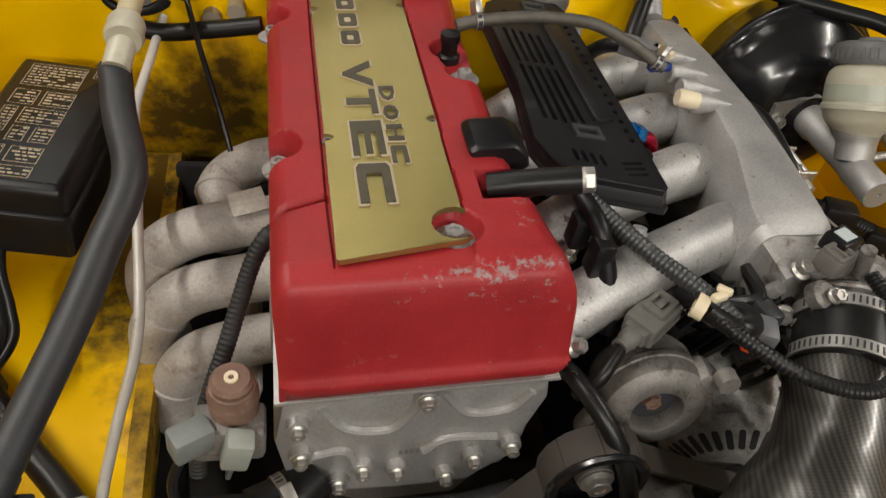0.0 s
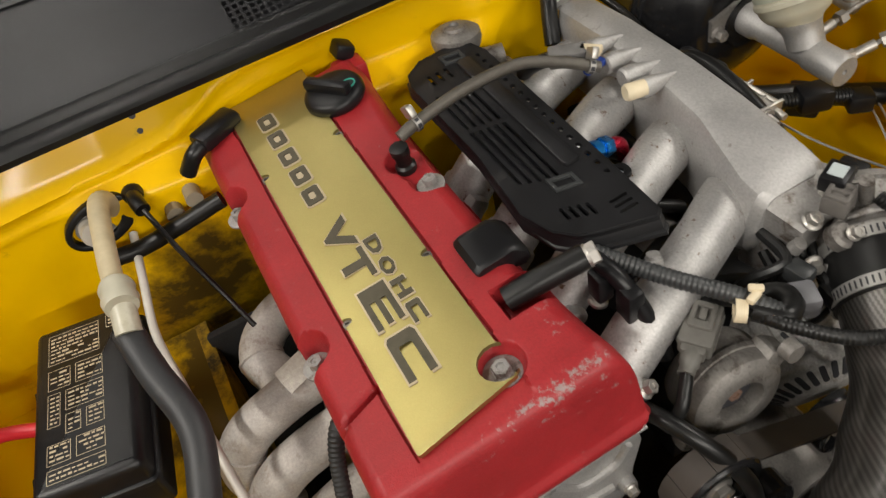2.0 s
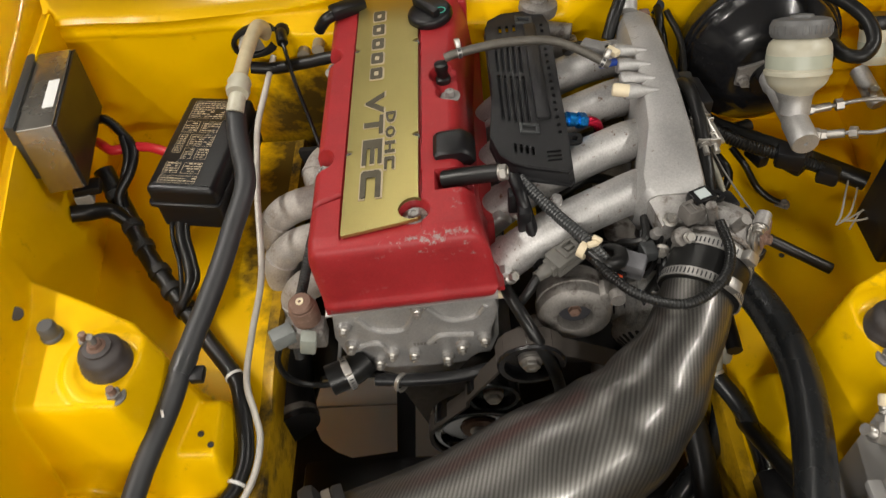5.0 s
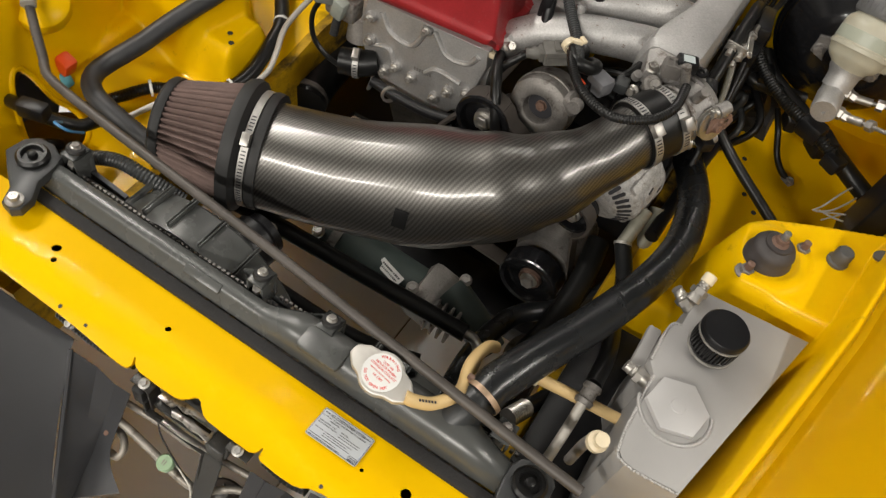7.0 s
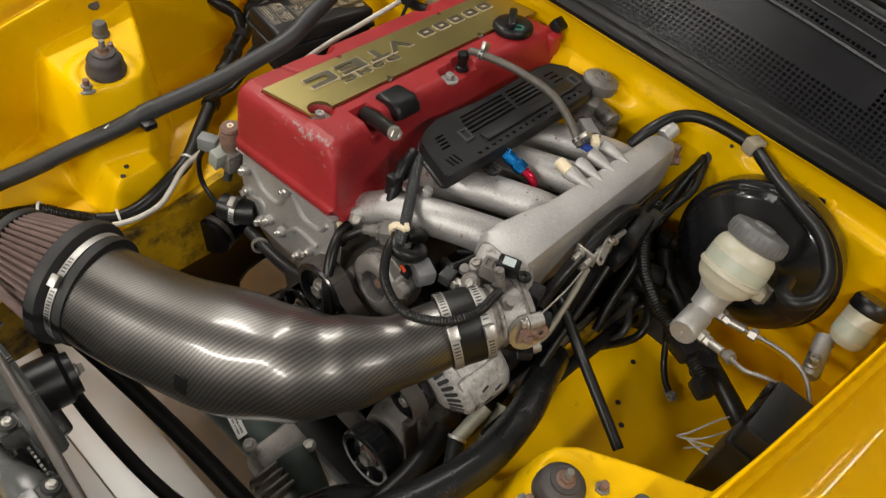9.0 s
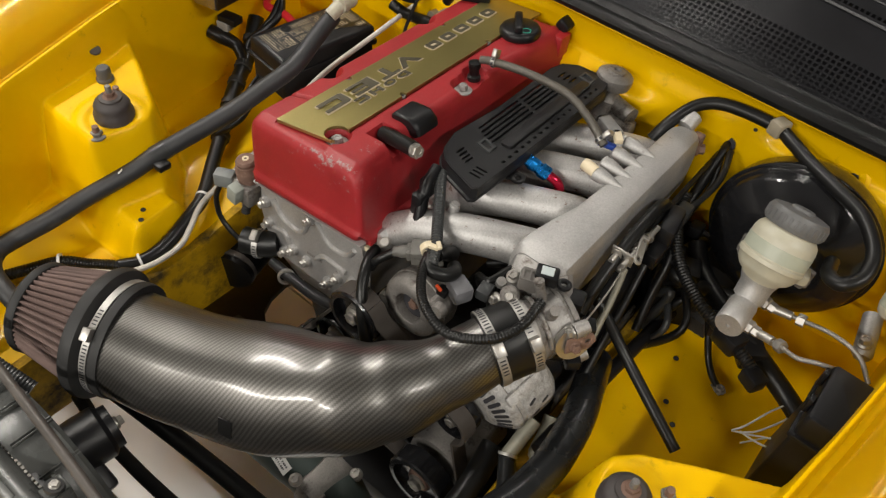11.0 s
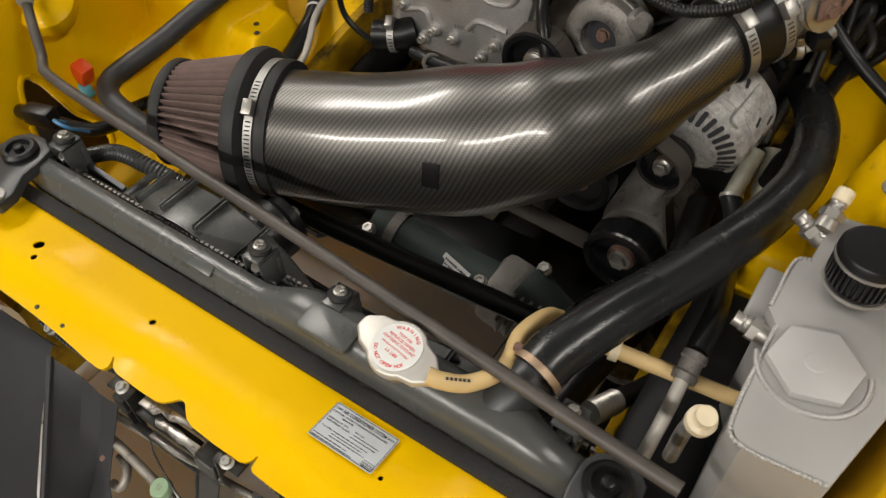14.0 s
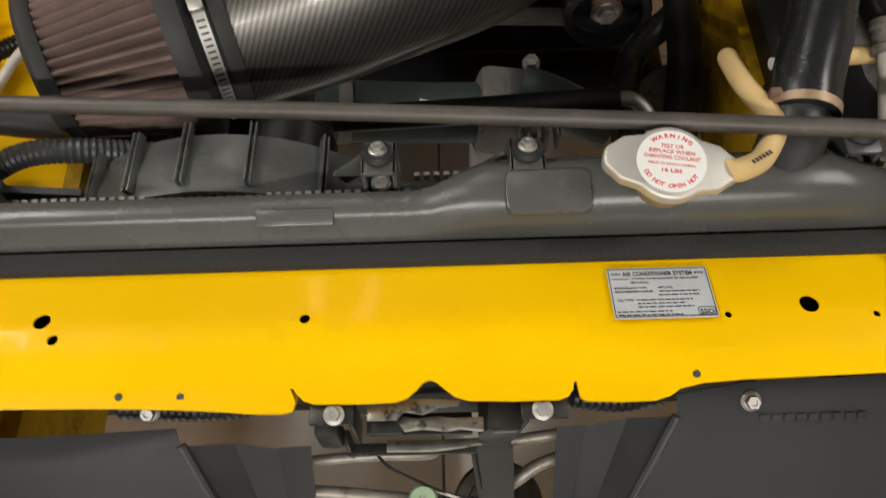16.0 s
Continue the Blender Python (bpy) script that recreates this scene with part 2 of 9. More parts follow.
# real grime spots; the base yellow is also lowered for shade in the bay
YELLOW_GRIMY_SHADED = mat("yellow_paint_grimy_shaded", (0.50, 0.29, 0.006), 0.48, coat=0.03, spec=0.2, vary=0.22, vary_scale=9, bump=0.05, bump_scale=300, spots=(0.05, 0.035, 0.015), spot_scale=14, spot_at=0.45, spot_soft=0.20, spot_rough=0.75)
RED = mat("red_wrinkle_paint", (0.36, 0.018, 0.022), 0.42, vary=0.10, vary_scale=22, bump=0.22, bump_scale=900, spots=(0.42, 0.38, 0.37), spot_scale=38, spot_at=0.735, spot_soft=0.02, coat=0.12, grain=0.05, grain_scale=700)
GOLD = mat("gold_anodised_plate", (0.42, 0.355, 0.135), 0.36, 0.92, vary=0.05, vary_scale=9, bump=0.04, bump_scale=1500, grain=0.04, grain_scale=900)
ALU = mat("cast_aluminium", (0.47, 0.46, 0.45), 0.52, 0.70, vary=0.10, vary_scale=22, bump=0.35, bump_scale=900, spots=(0.20, 0.16, 0.13), spot_scale=70, spot_at=0.63, spot_soft=0.16, spot_rough=0.7, grain=0.10)
ALU_STAINED = mat("rust_speckled_aluminium", (0.48, 0.47, 0.46), 0.48, 0.70, vary=0.16, vary_scale=16, bump=0.35, bump_scale=900, spots=(0.20, 0.125, 0.085), spot_scale=95, spot_at=0.60, spot_soft=0.07, spot_rough=0.8, grain=0.14)
ALU_GRIMY = mat("dirty_cast_aluminium", (0.37, 0.355, 0.34), 0.55, 0.65, vary=0.24, vary_scale=30, bump=0.4, bump_scale=700, spots=(0.13, 0.10, 0.08), spot_scale=48, spot_at=0.53, spot_soft=0.14, spot_rough=0.75, grain=0.12)
ALU_DARK = mat("grimy_aluminium", (0.24, 0.225, 0.21), 0.55, 0.6, vary=0.25, vary_scale=24, bump=0.35, bump_scale=700, spots=(0.07, 0.055, 0.045), spot_scale=34, spot_at=0.54, spot_soft=0.14, spot_rough=0.8, grain=0.12)
ALU_SHEET = mat("brushed_sheet_aluminium", (0.42, 0.41, 0.40), 0.58, 0.55, vary=0.07, vary_scale=12, bump=0.05, bump_scale=1600, spots=(0.38, 0.36, 0.34), spot_scale=18, spot_at=0.63, spot_soft=0.15)
STEEL = mat("zinc_steel", (0.46, 0.44, 0.41), 0.42, 0.85, vary=0.15, vary_scale=60, spots=(0.28, 0.19, 0.12), spot_scale=90, spot_at=0.62, spot_soft=0.1, spot_rough=0.7)
HEADER = mat("heat_stained_steel_pipe", (0.43, 0.40, 0.37), 0.66, 0.35, vary=0.16, vary_scale=30, bump=0.45, bump_scale=600, spots=(0.19, 0.14, 0.105), spot_scale=36, spot_at=0.56, spot_soft=0.20, spot_rough=0.85, grain=0.12, grain_scale=350)
DARK_CASTING = mat("dark_mottled_casting", (0.075, 0.068, 0.060), 0.5, 0.5, vary=0.3, vary_scale=24, bump=0.4, bump_scale=500, spots=(0.03, 0.026, 0.022), spot_scale=30, spot_at=0.5, spot_soft=0.2)
RUST = mat("rusty_iron", (0.19, 0.115, 0.085), 0.75, 0.25, vary=0.25, vary_scale=60, bump=0.4, bump_scale=800, spots=(0.33, 0.23, 0.19), spot_scale=120, spot_at=0.58, spot_soft=0.08)
BLACK = mat("black_plastic", (0.008, 0.008, 0.009), 0.36, spec=0.34, vary=0.25, vary_scale=20, bump=0.12, bump_scale=1400, spots=(0.026, 0.024, 0.022), spot_scale=22, spot_at=0.64, spot_soft=0.2)
GREY_PLASTIC = mat("grey_black_plastic", (0.034, 0.036, 0.037), 0.36, vary=0.12, vary_scale=12, bump=0.12, bump_scale=1500, spots=(0.055, 0.054, 0.050), spot_scale=16, spot_at=0.6, spot_soft=0.2)
RUBBER = mat("black_rubber", (0.008, 0.008, 0.008), 0.36, spec=0.34, vary=0.2, vary_scale=18, bump=0.1, bump_scale=900, spots=(0.026, 0.024, 0.022), spot_scale=25, spot_at=0.63, spot_soft=0.2)
FOAM = mat("black_foam", (0.022, 0.021, 0.021), 0.95, vary=0.2, vary_scale=60, bump=0.8, bump_scale=900, grain=0.35, grain_scale=900)
HOSE = mat("foam_covered_hose", (0.026, 0.027, 0.029), 0.5, vary=0.14, vary_scale=30, bump=0.2, bump_scale=700, spots=(0.05, 0.048, 0.046), spot_scale=40, spot_at=0.6, spot_soft=0.2)
FILTER = mat("oiled_cotton_pleats", (0.145, 0.098, 0.086), 0.85, vary=0.2, vary_scale=40, bump=0.5, bump_scale=1400, grain=0.25, grain_scale=1500)
BEIGE = mat("beige_silicone_hose", (0.62, 0.44, 0.20), 0.5, vary=0.08, vary_scale=30, bump=0.06)
CREAM = mat("cream_plastic", (0.70, 0.60, 0.42), 0.45, vary=0.1, vary_scale=40)
RESERVOIR = mat("translucent_white_plastic", (0.60, 0.57, 0.45), 0.38, vary=0.1, vary_scale=30, trans=0.25, bump=0.08, bump_scale=300, spots=(0.42, 0.38, 0.26), spot_scale=26, spot_at=0.6, spot_soft=0.2)
FLUID = mat("brake_fluid_seen_through_plastic", (0.40, 0.42, 0.34), 0.4, vary=0.08, vary_scale=20)
GLOSSBLACK = mat("gloss_black_enamel", (0.009, 0.009, 0.010), 0.20, coat=0.2, coat_rough=0.10, spec=0.35, vary=0.15, vary_scale=12, spots=(0.022, 0.020, 0.018), spot_scale=20, spot_at=0.6, spot_soft=0.25, spot_rough=0.5)
WHITE = mat("white_label_paper", (0.72, 0.72, 0.70), 0.5, vary=0.05, vary_scale=30)
SILVERFOIL = mat("silver_foil_label", (0.55, 0.58, 0.61), 0.4, 0.2, vary=0.05, vary_scale=30)
INK = mat("dark_ink", (0.03, 0.03, 0.035), 0.6)
REDINK = mat("red_ink", (0.60, 0.03, 0.025), 0.55)
GOLDINK = mat("pale_gold_ink", (0.45, 0.37, 0.25), 0.5)
LETTER = mat("dark_letter_recess", (0.085, 0.075, 0.050), 0.45, 0.4, vary=0.2, vary_scale=60)
BLUE_ANO = mat("blue_anodised_aluminium", (0.01, 0.20, 0.55), 0.28, 0.85, vary=0.1, vary_scale=60)
RED_ANO = mat("red_anodised_aluminium", (0.55, 0.015, 0.05), 0.25, 0.85, vary=0.1, vary_scale=60)
ORANGE = mat("orange_red_plastic", (0.72, 0.075, 0.012), 0.4)
LIGHTBLUE = mat("light_blue_plastic", (0.13, 0.42, 0.52), 0.45)
GREENP = mat("pale_green_plastic", (0.28, 0.40, 0.25), 0.5)
REDWIRE = mat("red_wire", (0.60, 0.02, 0.03), 0.4)
WHITEPIPE = mat("pale_painted_pipe", (0.55, 0.52, 0.47), 0.45, 0.2, vary=0.1, vary_scale=40, spots=(0.30, 0.25, 0.20), spot_scale=50, spot_at=0.62, spot_soft=0.1)
CAPSTEEL = mat("stainless_cap", (0.62, 0.60, 0.56), 0.48, 0.75, vary=0.06, vary_scale=50, bump=0.05)
BELT = mat("ribbed_belt", (0.045, 0.037, 0.031), 0.7, vary=0.2, vary_scale=50, bump=0.2)
TILE = mat("pale_floor_tile", (0.82, 0.83, 0.83), 0.30, vary=0.05, vary_scale=3, spots=(0.72, 0.69, 0.65), spot_scale=6, spot_at=0.58, spot_soft=0.2, bump=0.05, bump_scale=200)
WALLPAINT = mat("painted_wall", (0.17, 0.165, 0.16), 0.8, vary=0.05, vary_scale=2, bump=0.1, bump_scale=120)
CEILPAINT = mat("grey_ceiling_paint", (0.20, 0.197, 0.19), 0.85, vary=0.04, vary_scale=2, bump=0.1, bump_scale=120)
GLASS = mat("dark_tinted_windscreen", (0.02, 0.022, 0.022), 0.06, coat=0.5, vary=0.05)
GRIMY_PIPE = mat("weathered_pale_pipe", (0.30, 0.29, 0.235), 0.55, 0.3, vary=0.2, vary_scale=40, spots=(0.16, 0.14, 0.10), spot_scale=50, spot_at=0.58, spot_soft=0.15)
PLUG_BROWN = mat("grey_brown_sensor_plastic", (0.13, 0.12, 0.11), 0.5, vary=0.2, vary_scale=60)
PS_GREEN = mat("grey_green_cast", (0.05, 0.065, 0.06), 0.45, 0.2, vary=0.15, vary_scale=20, bump=0.1)
AIRDAM = mat("charcoal_moulded_plastic", (0.044, 0.045, 0.049), 0.42, spec=0.4, vary=0.1, vary_scale=8, bump=0.18, bump_scale=1300)


def carbon():
    m = bpy.data.materials.new("carbon_fibre_twill")
    m.use_nodes = True
    nt = m.node_tree
    b = nt.nodes["Principled BSDF"]
    uv = nt.nodes.new("ShaderNodeUVMap")
    uv.uv_map = "uv"
    sep = nt.nodes.new("ShaderNodeSeparateXYZ")
    nt.links.new(uv.outputs[0], sep.inputs[0])

    def op(kind, a, c=None):
        n = nt.nodes.new("ShaderNodeMath")
        n.operation = kind
        for i, v in enumerate((a, c)):
            if v is None:
                continue
            if isinstance(v, (int, float)):
                n.inputs[i].default_value = v
            else:
                nt.links.new(v, n.inputs[i])
        return n.outputs[0]

    tow = 0.0021
    along, across = sep.outputs[1], sep.outputs[0]
    sheared = op("ADD", op("MULTIPLY", along, 0.55), op("MULTIPLY", op("MULTIPLY", along, along), 1.2))
    u, v = op("DIVIDE", sheared, tow), op("DIVIDE", across, tow)
    diag = op("MODULO", op("ADD", op("SUBTRACT", op("FLOOR", u), op("FLOOR", v)), 4000.0), 4.0)
    warp = op("LESS_THAN", diag, 1.5)
    fu, fv = op("FRACT", u), op("FRACT", v)
    hump_u = op("SUBTRACT", 1.0, op("POWER", op("ABSOLUTE", op("SUBTRACT", op("MULTIPLY", fu, 2.0), 1.0)), 3.0))
    hump_v = op("SUBTRACT", 1.0, op("POWER", op("ABSOLUTE", op("SUBTRACT", op("MULTIPLY", fv, 2.0), 1.0)), 3.0))
    mixh = nt.nodes.new("ShaderNodeMix")
    nt.links.new(warp, mixh.inputs["Factor"])
    nt.links.new(hump_v, mixh.inputs["A"])
    nt.links.new(hump_u, mixh.inputs["B"])
    tc = nt.nodes.new("ShaderNodeTexCoord")
    noi = nt.nodes.new("ShaderNodeTexNoise")
    noi.inputs["Scale"].default_value = 14
    nt.links.new(tc.outputs["Object"], noi.inputs["Vector"])
    colr = nt.nodes.new("ShaderNodeMix")
    colr.data_type = "RGBA"
    colr.inputs["A"].default_value = (0.084, 0.080, 0.074, 1)
    colr.inputs["B"].default_value = (0.142, 0.136, 0.127, 1)
    nt.links.new(warp, colr.inputs["Factor"])
    nt.links.new(colr.outputs["Result"], b.inputs["Base Color"])
    rr = nt.nodes.new("ShaderNodeMapRange")
    rr.inputs["To Min"].default_value, rr.inputs["To Max"].default_value = 0.30, 0.45
    nt.links.new(noi.outputs["Fac"], rr.inputs["Value"])
    nt.links.new(rr.outputs["Result"], b.inputs["Roughness"])
    b.inputs["Metallic"].default_value = 0.85
    b.inputs["Coat Weight"].default_value = 0.6
    b.inputs["Coat Roughness"].default_value = 0.15
    bp = nt.nodes.new("ShaderNodeBump")
    bp.inputs["Strength"].default_value, bp.inputs["Distance"].default_value = 0.08, 0.0006
    nt.links.new(mixh.outputs["Result"], bp.inputs["Height"])
    nt.links.new(bp.outputs["Normal"], b.inputs["Normal"])
    return m


CARBON = carbon()


def grime_shade_yellow():
    """Yellow paint with a ragged brown-black patch, grime and painted shade, over the panels beside the exhaust
    manifold.
    """
    m = mat("yellow_paint_grime_and_shade", (0.82, 0.485, 0.0), 0.36, coat=0.14, coat_rough=0.10, spec=0.10, vary=0.05, vary_scale=5, bump=0.03, bump_scale=350, spots=(0.36, 0.20, 0.012), spot_scale=17, spot_at=0.63, spot_soft=0.16, spot_rough=0.6)
    nt = m.node_tree
    b = nt.nodes["Principled BSDF"]
    geo = nt.nodes.new("ShaderNodeNewGeometry")
    gap = nt.nodes.new("ShaderNodeVectorMath")
    gap.operation = "SUBTRACT"
    gap.inputs[1].default_value = (-0.27, 0.92, 0.62)
    nt.links.new(geo.outputs["Position"], gap.inputs[0])
    squash = nt.nodes.new("ShaderNodeVectorMath")
    squash.operation = "MULTIPLY"
    squash.inputs[1].default_value = (7.5, 4.2, 5.6)
    nt.links.new(gap.outputs[0], squash.inputs[0])
    away = nt.nodes.new("ShaderNodeVectorMath")
    away.operation = "LENGTH"
    nt.links.new(squash.outputs[0], away.inputs[0])
    ragged = nt.nodes.new("ShaderNodeTexNoise")
    ragged.inputs["Scale"].default_value, ragged.inputs["Detail"].default_value, ragged.inputs["Roughness"].default_value = 13, 6, 0.65
    nt.links.new(geo.outputs["Position"], ragged.inputs["Vector"])
    add = nt.nodes.new("ShaderNodeMath")
    add.operation = "MULTIPLY_ADD"
    add.inputs[1].default_value = -1.5
    nt.links.new(ragged.outputs["Fac"], add.inputs[0])
    nt.links.new(away.outputs["Value"], add.inputs[2])
    cover_ = nt.nodes.new("ShaderNodeMapRange")
    for key, value in (("From Min", 0.42), ("From Max", 0.02), ("To Min", 0.0), ("To Max", 0.93)):
        cover_.inputs[key].default_value = value
    nt.links.new(add.outputs[0], cover_.inputs["Value"])
    mx = nt.nodes.new("ShaderNodeMix")
    mx.data_type = "RGBA"
    nt.links.new(cover_.outputs["Result"], mx.inputs["Factor"])
    nt.links.new(b.inputs["Base Color"].links[0].from_socket, mx.inputs["A"])
    # dark tone stands for the engine's shade as well as dirt
    mx.inputs["B"].default_value = (0.045, 0.030, 0.012, 1)
    nt.links.new(mx.outputs["Result"], b.inputs["Base Color"])
    return m


YELLOW_GRIME_SHADE = grime_shade_yellow()


def worn_red():
    """Red wrinkle paint rubbed to bare metal along the front top edge of the cover, with small chips elsewhere."""
    m = mat("red_wrinkle_paint_worn", (0.31, 0.017, 0.021), 0.46, vary=0.18, vary_scale=16, bump=0.30, bump_scale=800, coat=0.03, coat_rough=0.2, spec=0.4, grain=0.10, grain_scale=500, spots=(0.34, 0.06, 0.06), spot_scale=60, spot_at=0.64, spot_soft=0.06)
    nt = m.node_tree
    b = nt.nodes["Principled BSDF"]
    tc = nt.nodes.new("ShaderNodeTexCoord")
    sep = nt.nodes.new("ShaderNodeSeparateXYZ")
    nt.links.new(tc.outputs["Object"], sep.inputs[0])

    def op(kind, a, c=None):
        n = nt.nodes.new("ShaderNodeMath")
        n.operation = kind
        n.use_clamp = False
        for i, v in enumerate((a, c)):
            if v is None:
                continue
            if isinstance(v, (int, float)):
                n.inputs[i].default_value = v
            else:
                nt.links.new(v, n.inputs[i])
        return n.outputs[0]

    def bell(src, mid, half):
        d = op("DIVIDE", op("SUBTRACT", src, mid), half)
        return op("MAXIMUM", op("SUBTRACT", 1.0, op("MULTIPLY", d, d)), 0.0)

    edge = op("MULTIPLY", bell(sep.outputs[1], -0.2275, 0.011), bell(sep.outputs[0], 0.036, 0.078))
    edge = op("MAXIMUM", edge, op("MULTIPLY", 0.45, op("MULTIPLY", bell(sep.outputs[1], -0.185, 0.03), bell(sep.outputs[0], 0.070, 0.022))))
    edge = op("MULTIPLY", edge, op("GREATER_THAN", sep.outputs[2], 0.098))

    def noise(scale, detail):
        n = nt.nodes.new("ShaderNodeTexNoise")
        n.inputs["Scale"].default_value, n.inputs["Detail"].default_value, n.inputs["Roughness"].default_value = scale, detail, 0.72
        nt.links.new(tc.outputs["Object"], n.inputs["Vector"])
        return n.outputs["Fac"]

    worn = op("ADD", noise(105, 8), op("MULTIPLY", edge, 0.175))
    chips = op("ADD", noise(34, 4), -0.045)
    mask = op("MULTIPLY", op("MAXIMUM", op("SUBTRACT", op("MAXIMUM", worn, chips), 0.655), 0.0), 9.0)
    mask = op("MINIMUM", mask, 0.78)
    mx = nt.nodes.new("ShaderNodeMix")
    mx.data_type = "RGBA"
    nt.links.new(mask, mx.inputs["Factor"])
    nt.links.new(b.inputs["Base Color"].links[0].from_socket, mx.inputs["A"])
    mx.inputs["B"].default_value = (0.27, 0.25, 0.24, 1)
    nt.links.new(mx.outputs["Result"], b.inputs["Base Color"])
    return m


RED_WORN = worn_red()
TANK = mat("dark_grey_moulded_plastic", (0.080, 0.083, 0.080), 0.27, vary=0.12, vary_scale=12, bump=0.10, bump_scale=1200, spots=(0.085, 0.083, 0.075), spot_scale=16, spot_at=0.6, spot_soft=0.2)
SCUTTLE = mat("satin_black_plastic", (0.014, 0.014, 0.016), 0.34, spec=0.36, vary=0.25, vary_scale=14, bump=0.10, bump_scale=900, spots=(0.016, 0.015, 0.015), spot_scale=20, spot_at=0.6, spot_soft=0.2)
ALTCAST = mat("weathered_pale_casting", (0.50, 0.49, 0.475), 0.62, 0.35, vary=0.3, vary_scale=45, bump=0.6, bump_scale=420, spots=(0.30, 0.28, 0.255), spot_scale=85, spot_at=0.50, spot_soft=0.16, grain=0.2, grain_scale=500)
DUSTY = mat("dusty_black_plastic", (0.010, 0.010, 0.011), 0.38, spec=0.36, vary=0.3, vary_scale=24, bump=0.14, bump_scale=1200, spots=(0.034, 0.032, 0.030), spot_scale=34, spot_at=0.60, spot_soft=0.16, spot_rough=0.6)
CLAMP = mat("dull_clamp_steel", (0.40, 0.39, 0.37), 0.50, 0.8, vary=0.15, vary_scale=60, spots=(0.24, 0.19, 0.15), spot_scale=70, spot_at=0.62, spot_soft=0.1)
GLOSSRUBBER = mat("smooth_black_rubber", (0.012, 0.013, 0.014), 0.27, spec=0.5, vary=0.18, vary_scale=14, bump=0.06, bump_scale=500, spots=(0.022, 0.021, 0.020), spot_scale=25, spot_at=0.62, spot_soft=0.2, spot_rough=0.45)
GREYRUBBER = mat("matt_grey_rubber", (0.017, 0.017, 0.017), 0.62, vary=0.2, vary_scale=30, bump=0.15, bump_scale=700)
HEXALU = mat("milled_aluminium", (0.54, 0.53, 0.525), 0.55, 0.4, vary=0.04, vary_scale=20, bump=0.04, bump_scale=1200)


# ---- the workshop ----
def slab(name, x0, y0, z0, x1, y1, z1, material, label, category, bevel=0.0):
    bm = box(((x0 + x1) / 2, (y0 + y1) / 2, (z0 + z1) / 2), (x1 - x0, y1 - y0, z1 - z0), bevel)
    return solid(name, bm, material, label, category, kind="structure")


floor = slab("floor", -3.6, -3.4, -0.1, 3.6, 4.6, -0.004, mat("floor_grout", (0.30, 0.27, 0.23), 0.8), "pale beige tiled workshop floor with thin grout lines", "floor")
# walls and ceiling are out of view, kept dark grey to limit bounced light
slab("wall_front", -3.6, -3.5, -0.1, 3.6, -3.4, 2.75, WALLPAINT, "plain dark grey workshop wall, out of view", "wall")
slab("wall_rear", -3.6, 4.6, -0.1, 3.6, 4.7, 2.75, WALLPAINT, "plain dark grey workshop wall, out of view", "wall")
slab("wall_left", -3.7, -3.5, -0.1, -3.6, 4.7, 2.75, WALLPAINT, "plain dark grey workshop wall, out of view", "wall")
slab("wall_right", 3.6, -3.5, -0.1, 3.7, 4.7, 2.75, WALLPAINT, "plain dark grey workshop wall, out of view", "wall")
slab("ceiling", -3.7, -3.5, 2.75, 3.7, 4.7, 2.85, CEILPAINT, "plain dark grey workshop ceiling, out of view", "ceiling")
for lx, ly, along, power in LAMPS:
    lamp = thing("tube_light", "white metal housing of a fluorescent tube light on the ceiling", "ceiling light", (lx, ly, 2.70), "ceiling tube lights")
    sx, sy = (0.14, 1.3) if along else (1.3, 0.14)
    part("housing", box((lx, ly, 2.71), (sx, sy, 0.07), 0.01), CEILPAINT, lamp)

# ---- body shell ----
car = thing("car_body", "yellow painted body shell of a car with the bonnet removed", "car", (0, 0.5, 0))


def edge_x(y):
    return lerp_table([(-0.25, 0.44), (0.0, 0.468), (0.25, 0.520), (0.44, 0.556), (0.6, 0.577), (0.75, 0.601), (1.0, 0.638), (1.3, 0.665)], y)


def edge_z(y):
    return lerp_table([(-0.25, 0.62), (0.0, 0.675), (0.2, 0.735), (0.44, 0.795), (0.6, 0.822), (0.8, 0.845), (1.0, 0.86), (1.3, 0.875)], y)


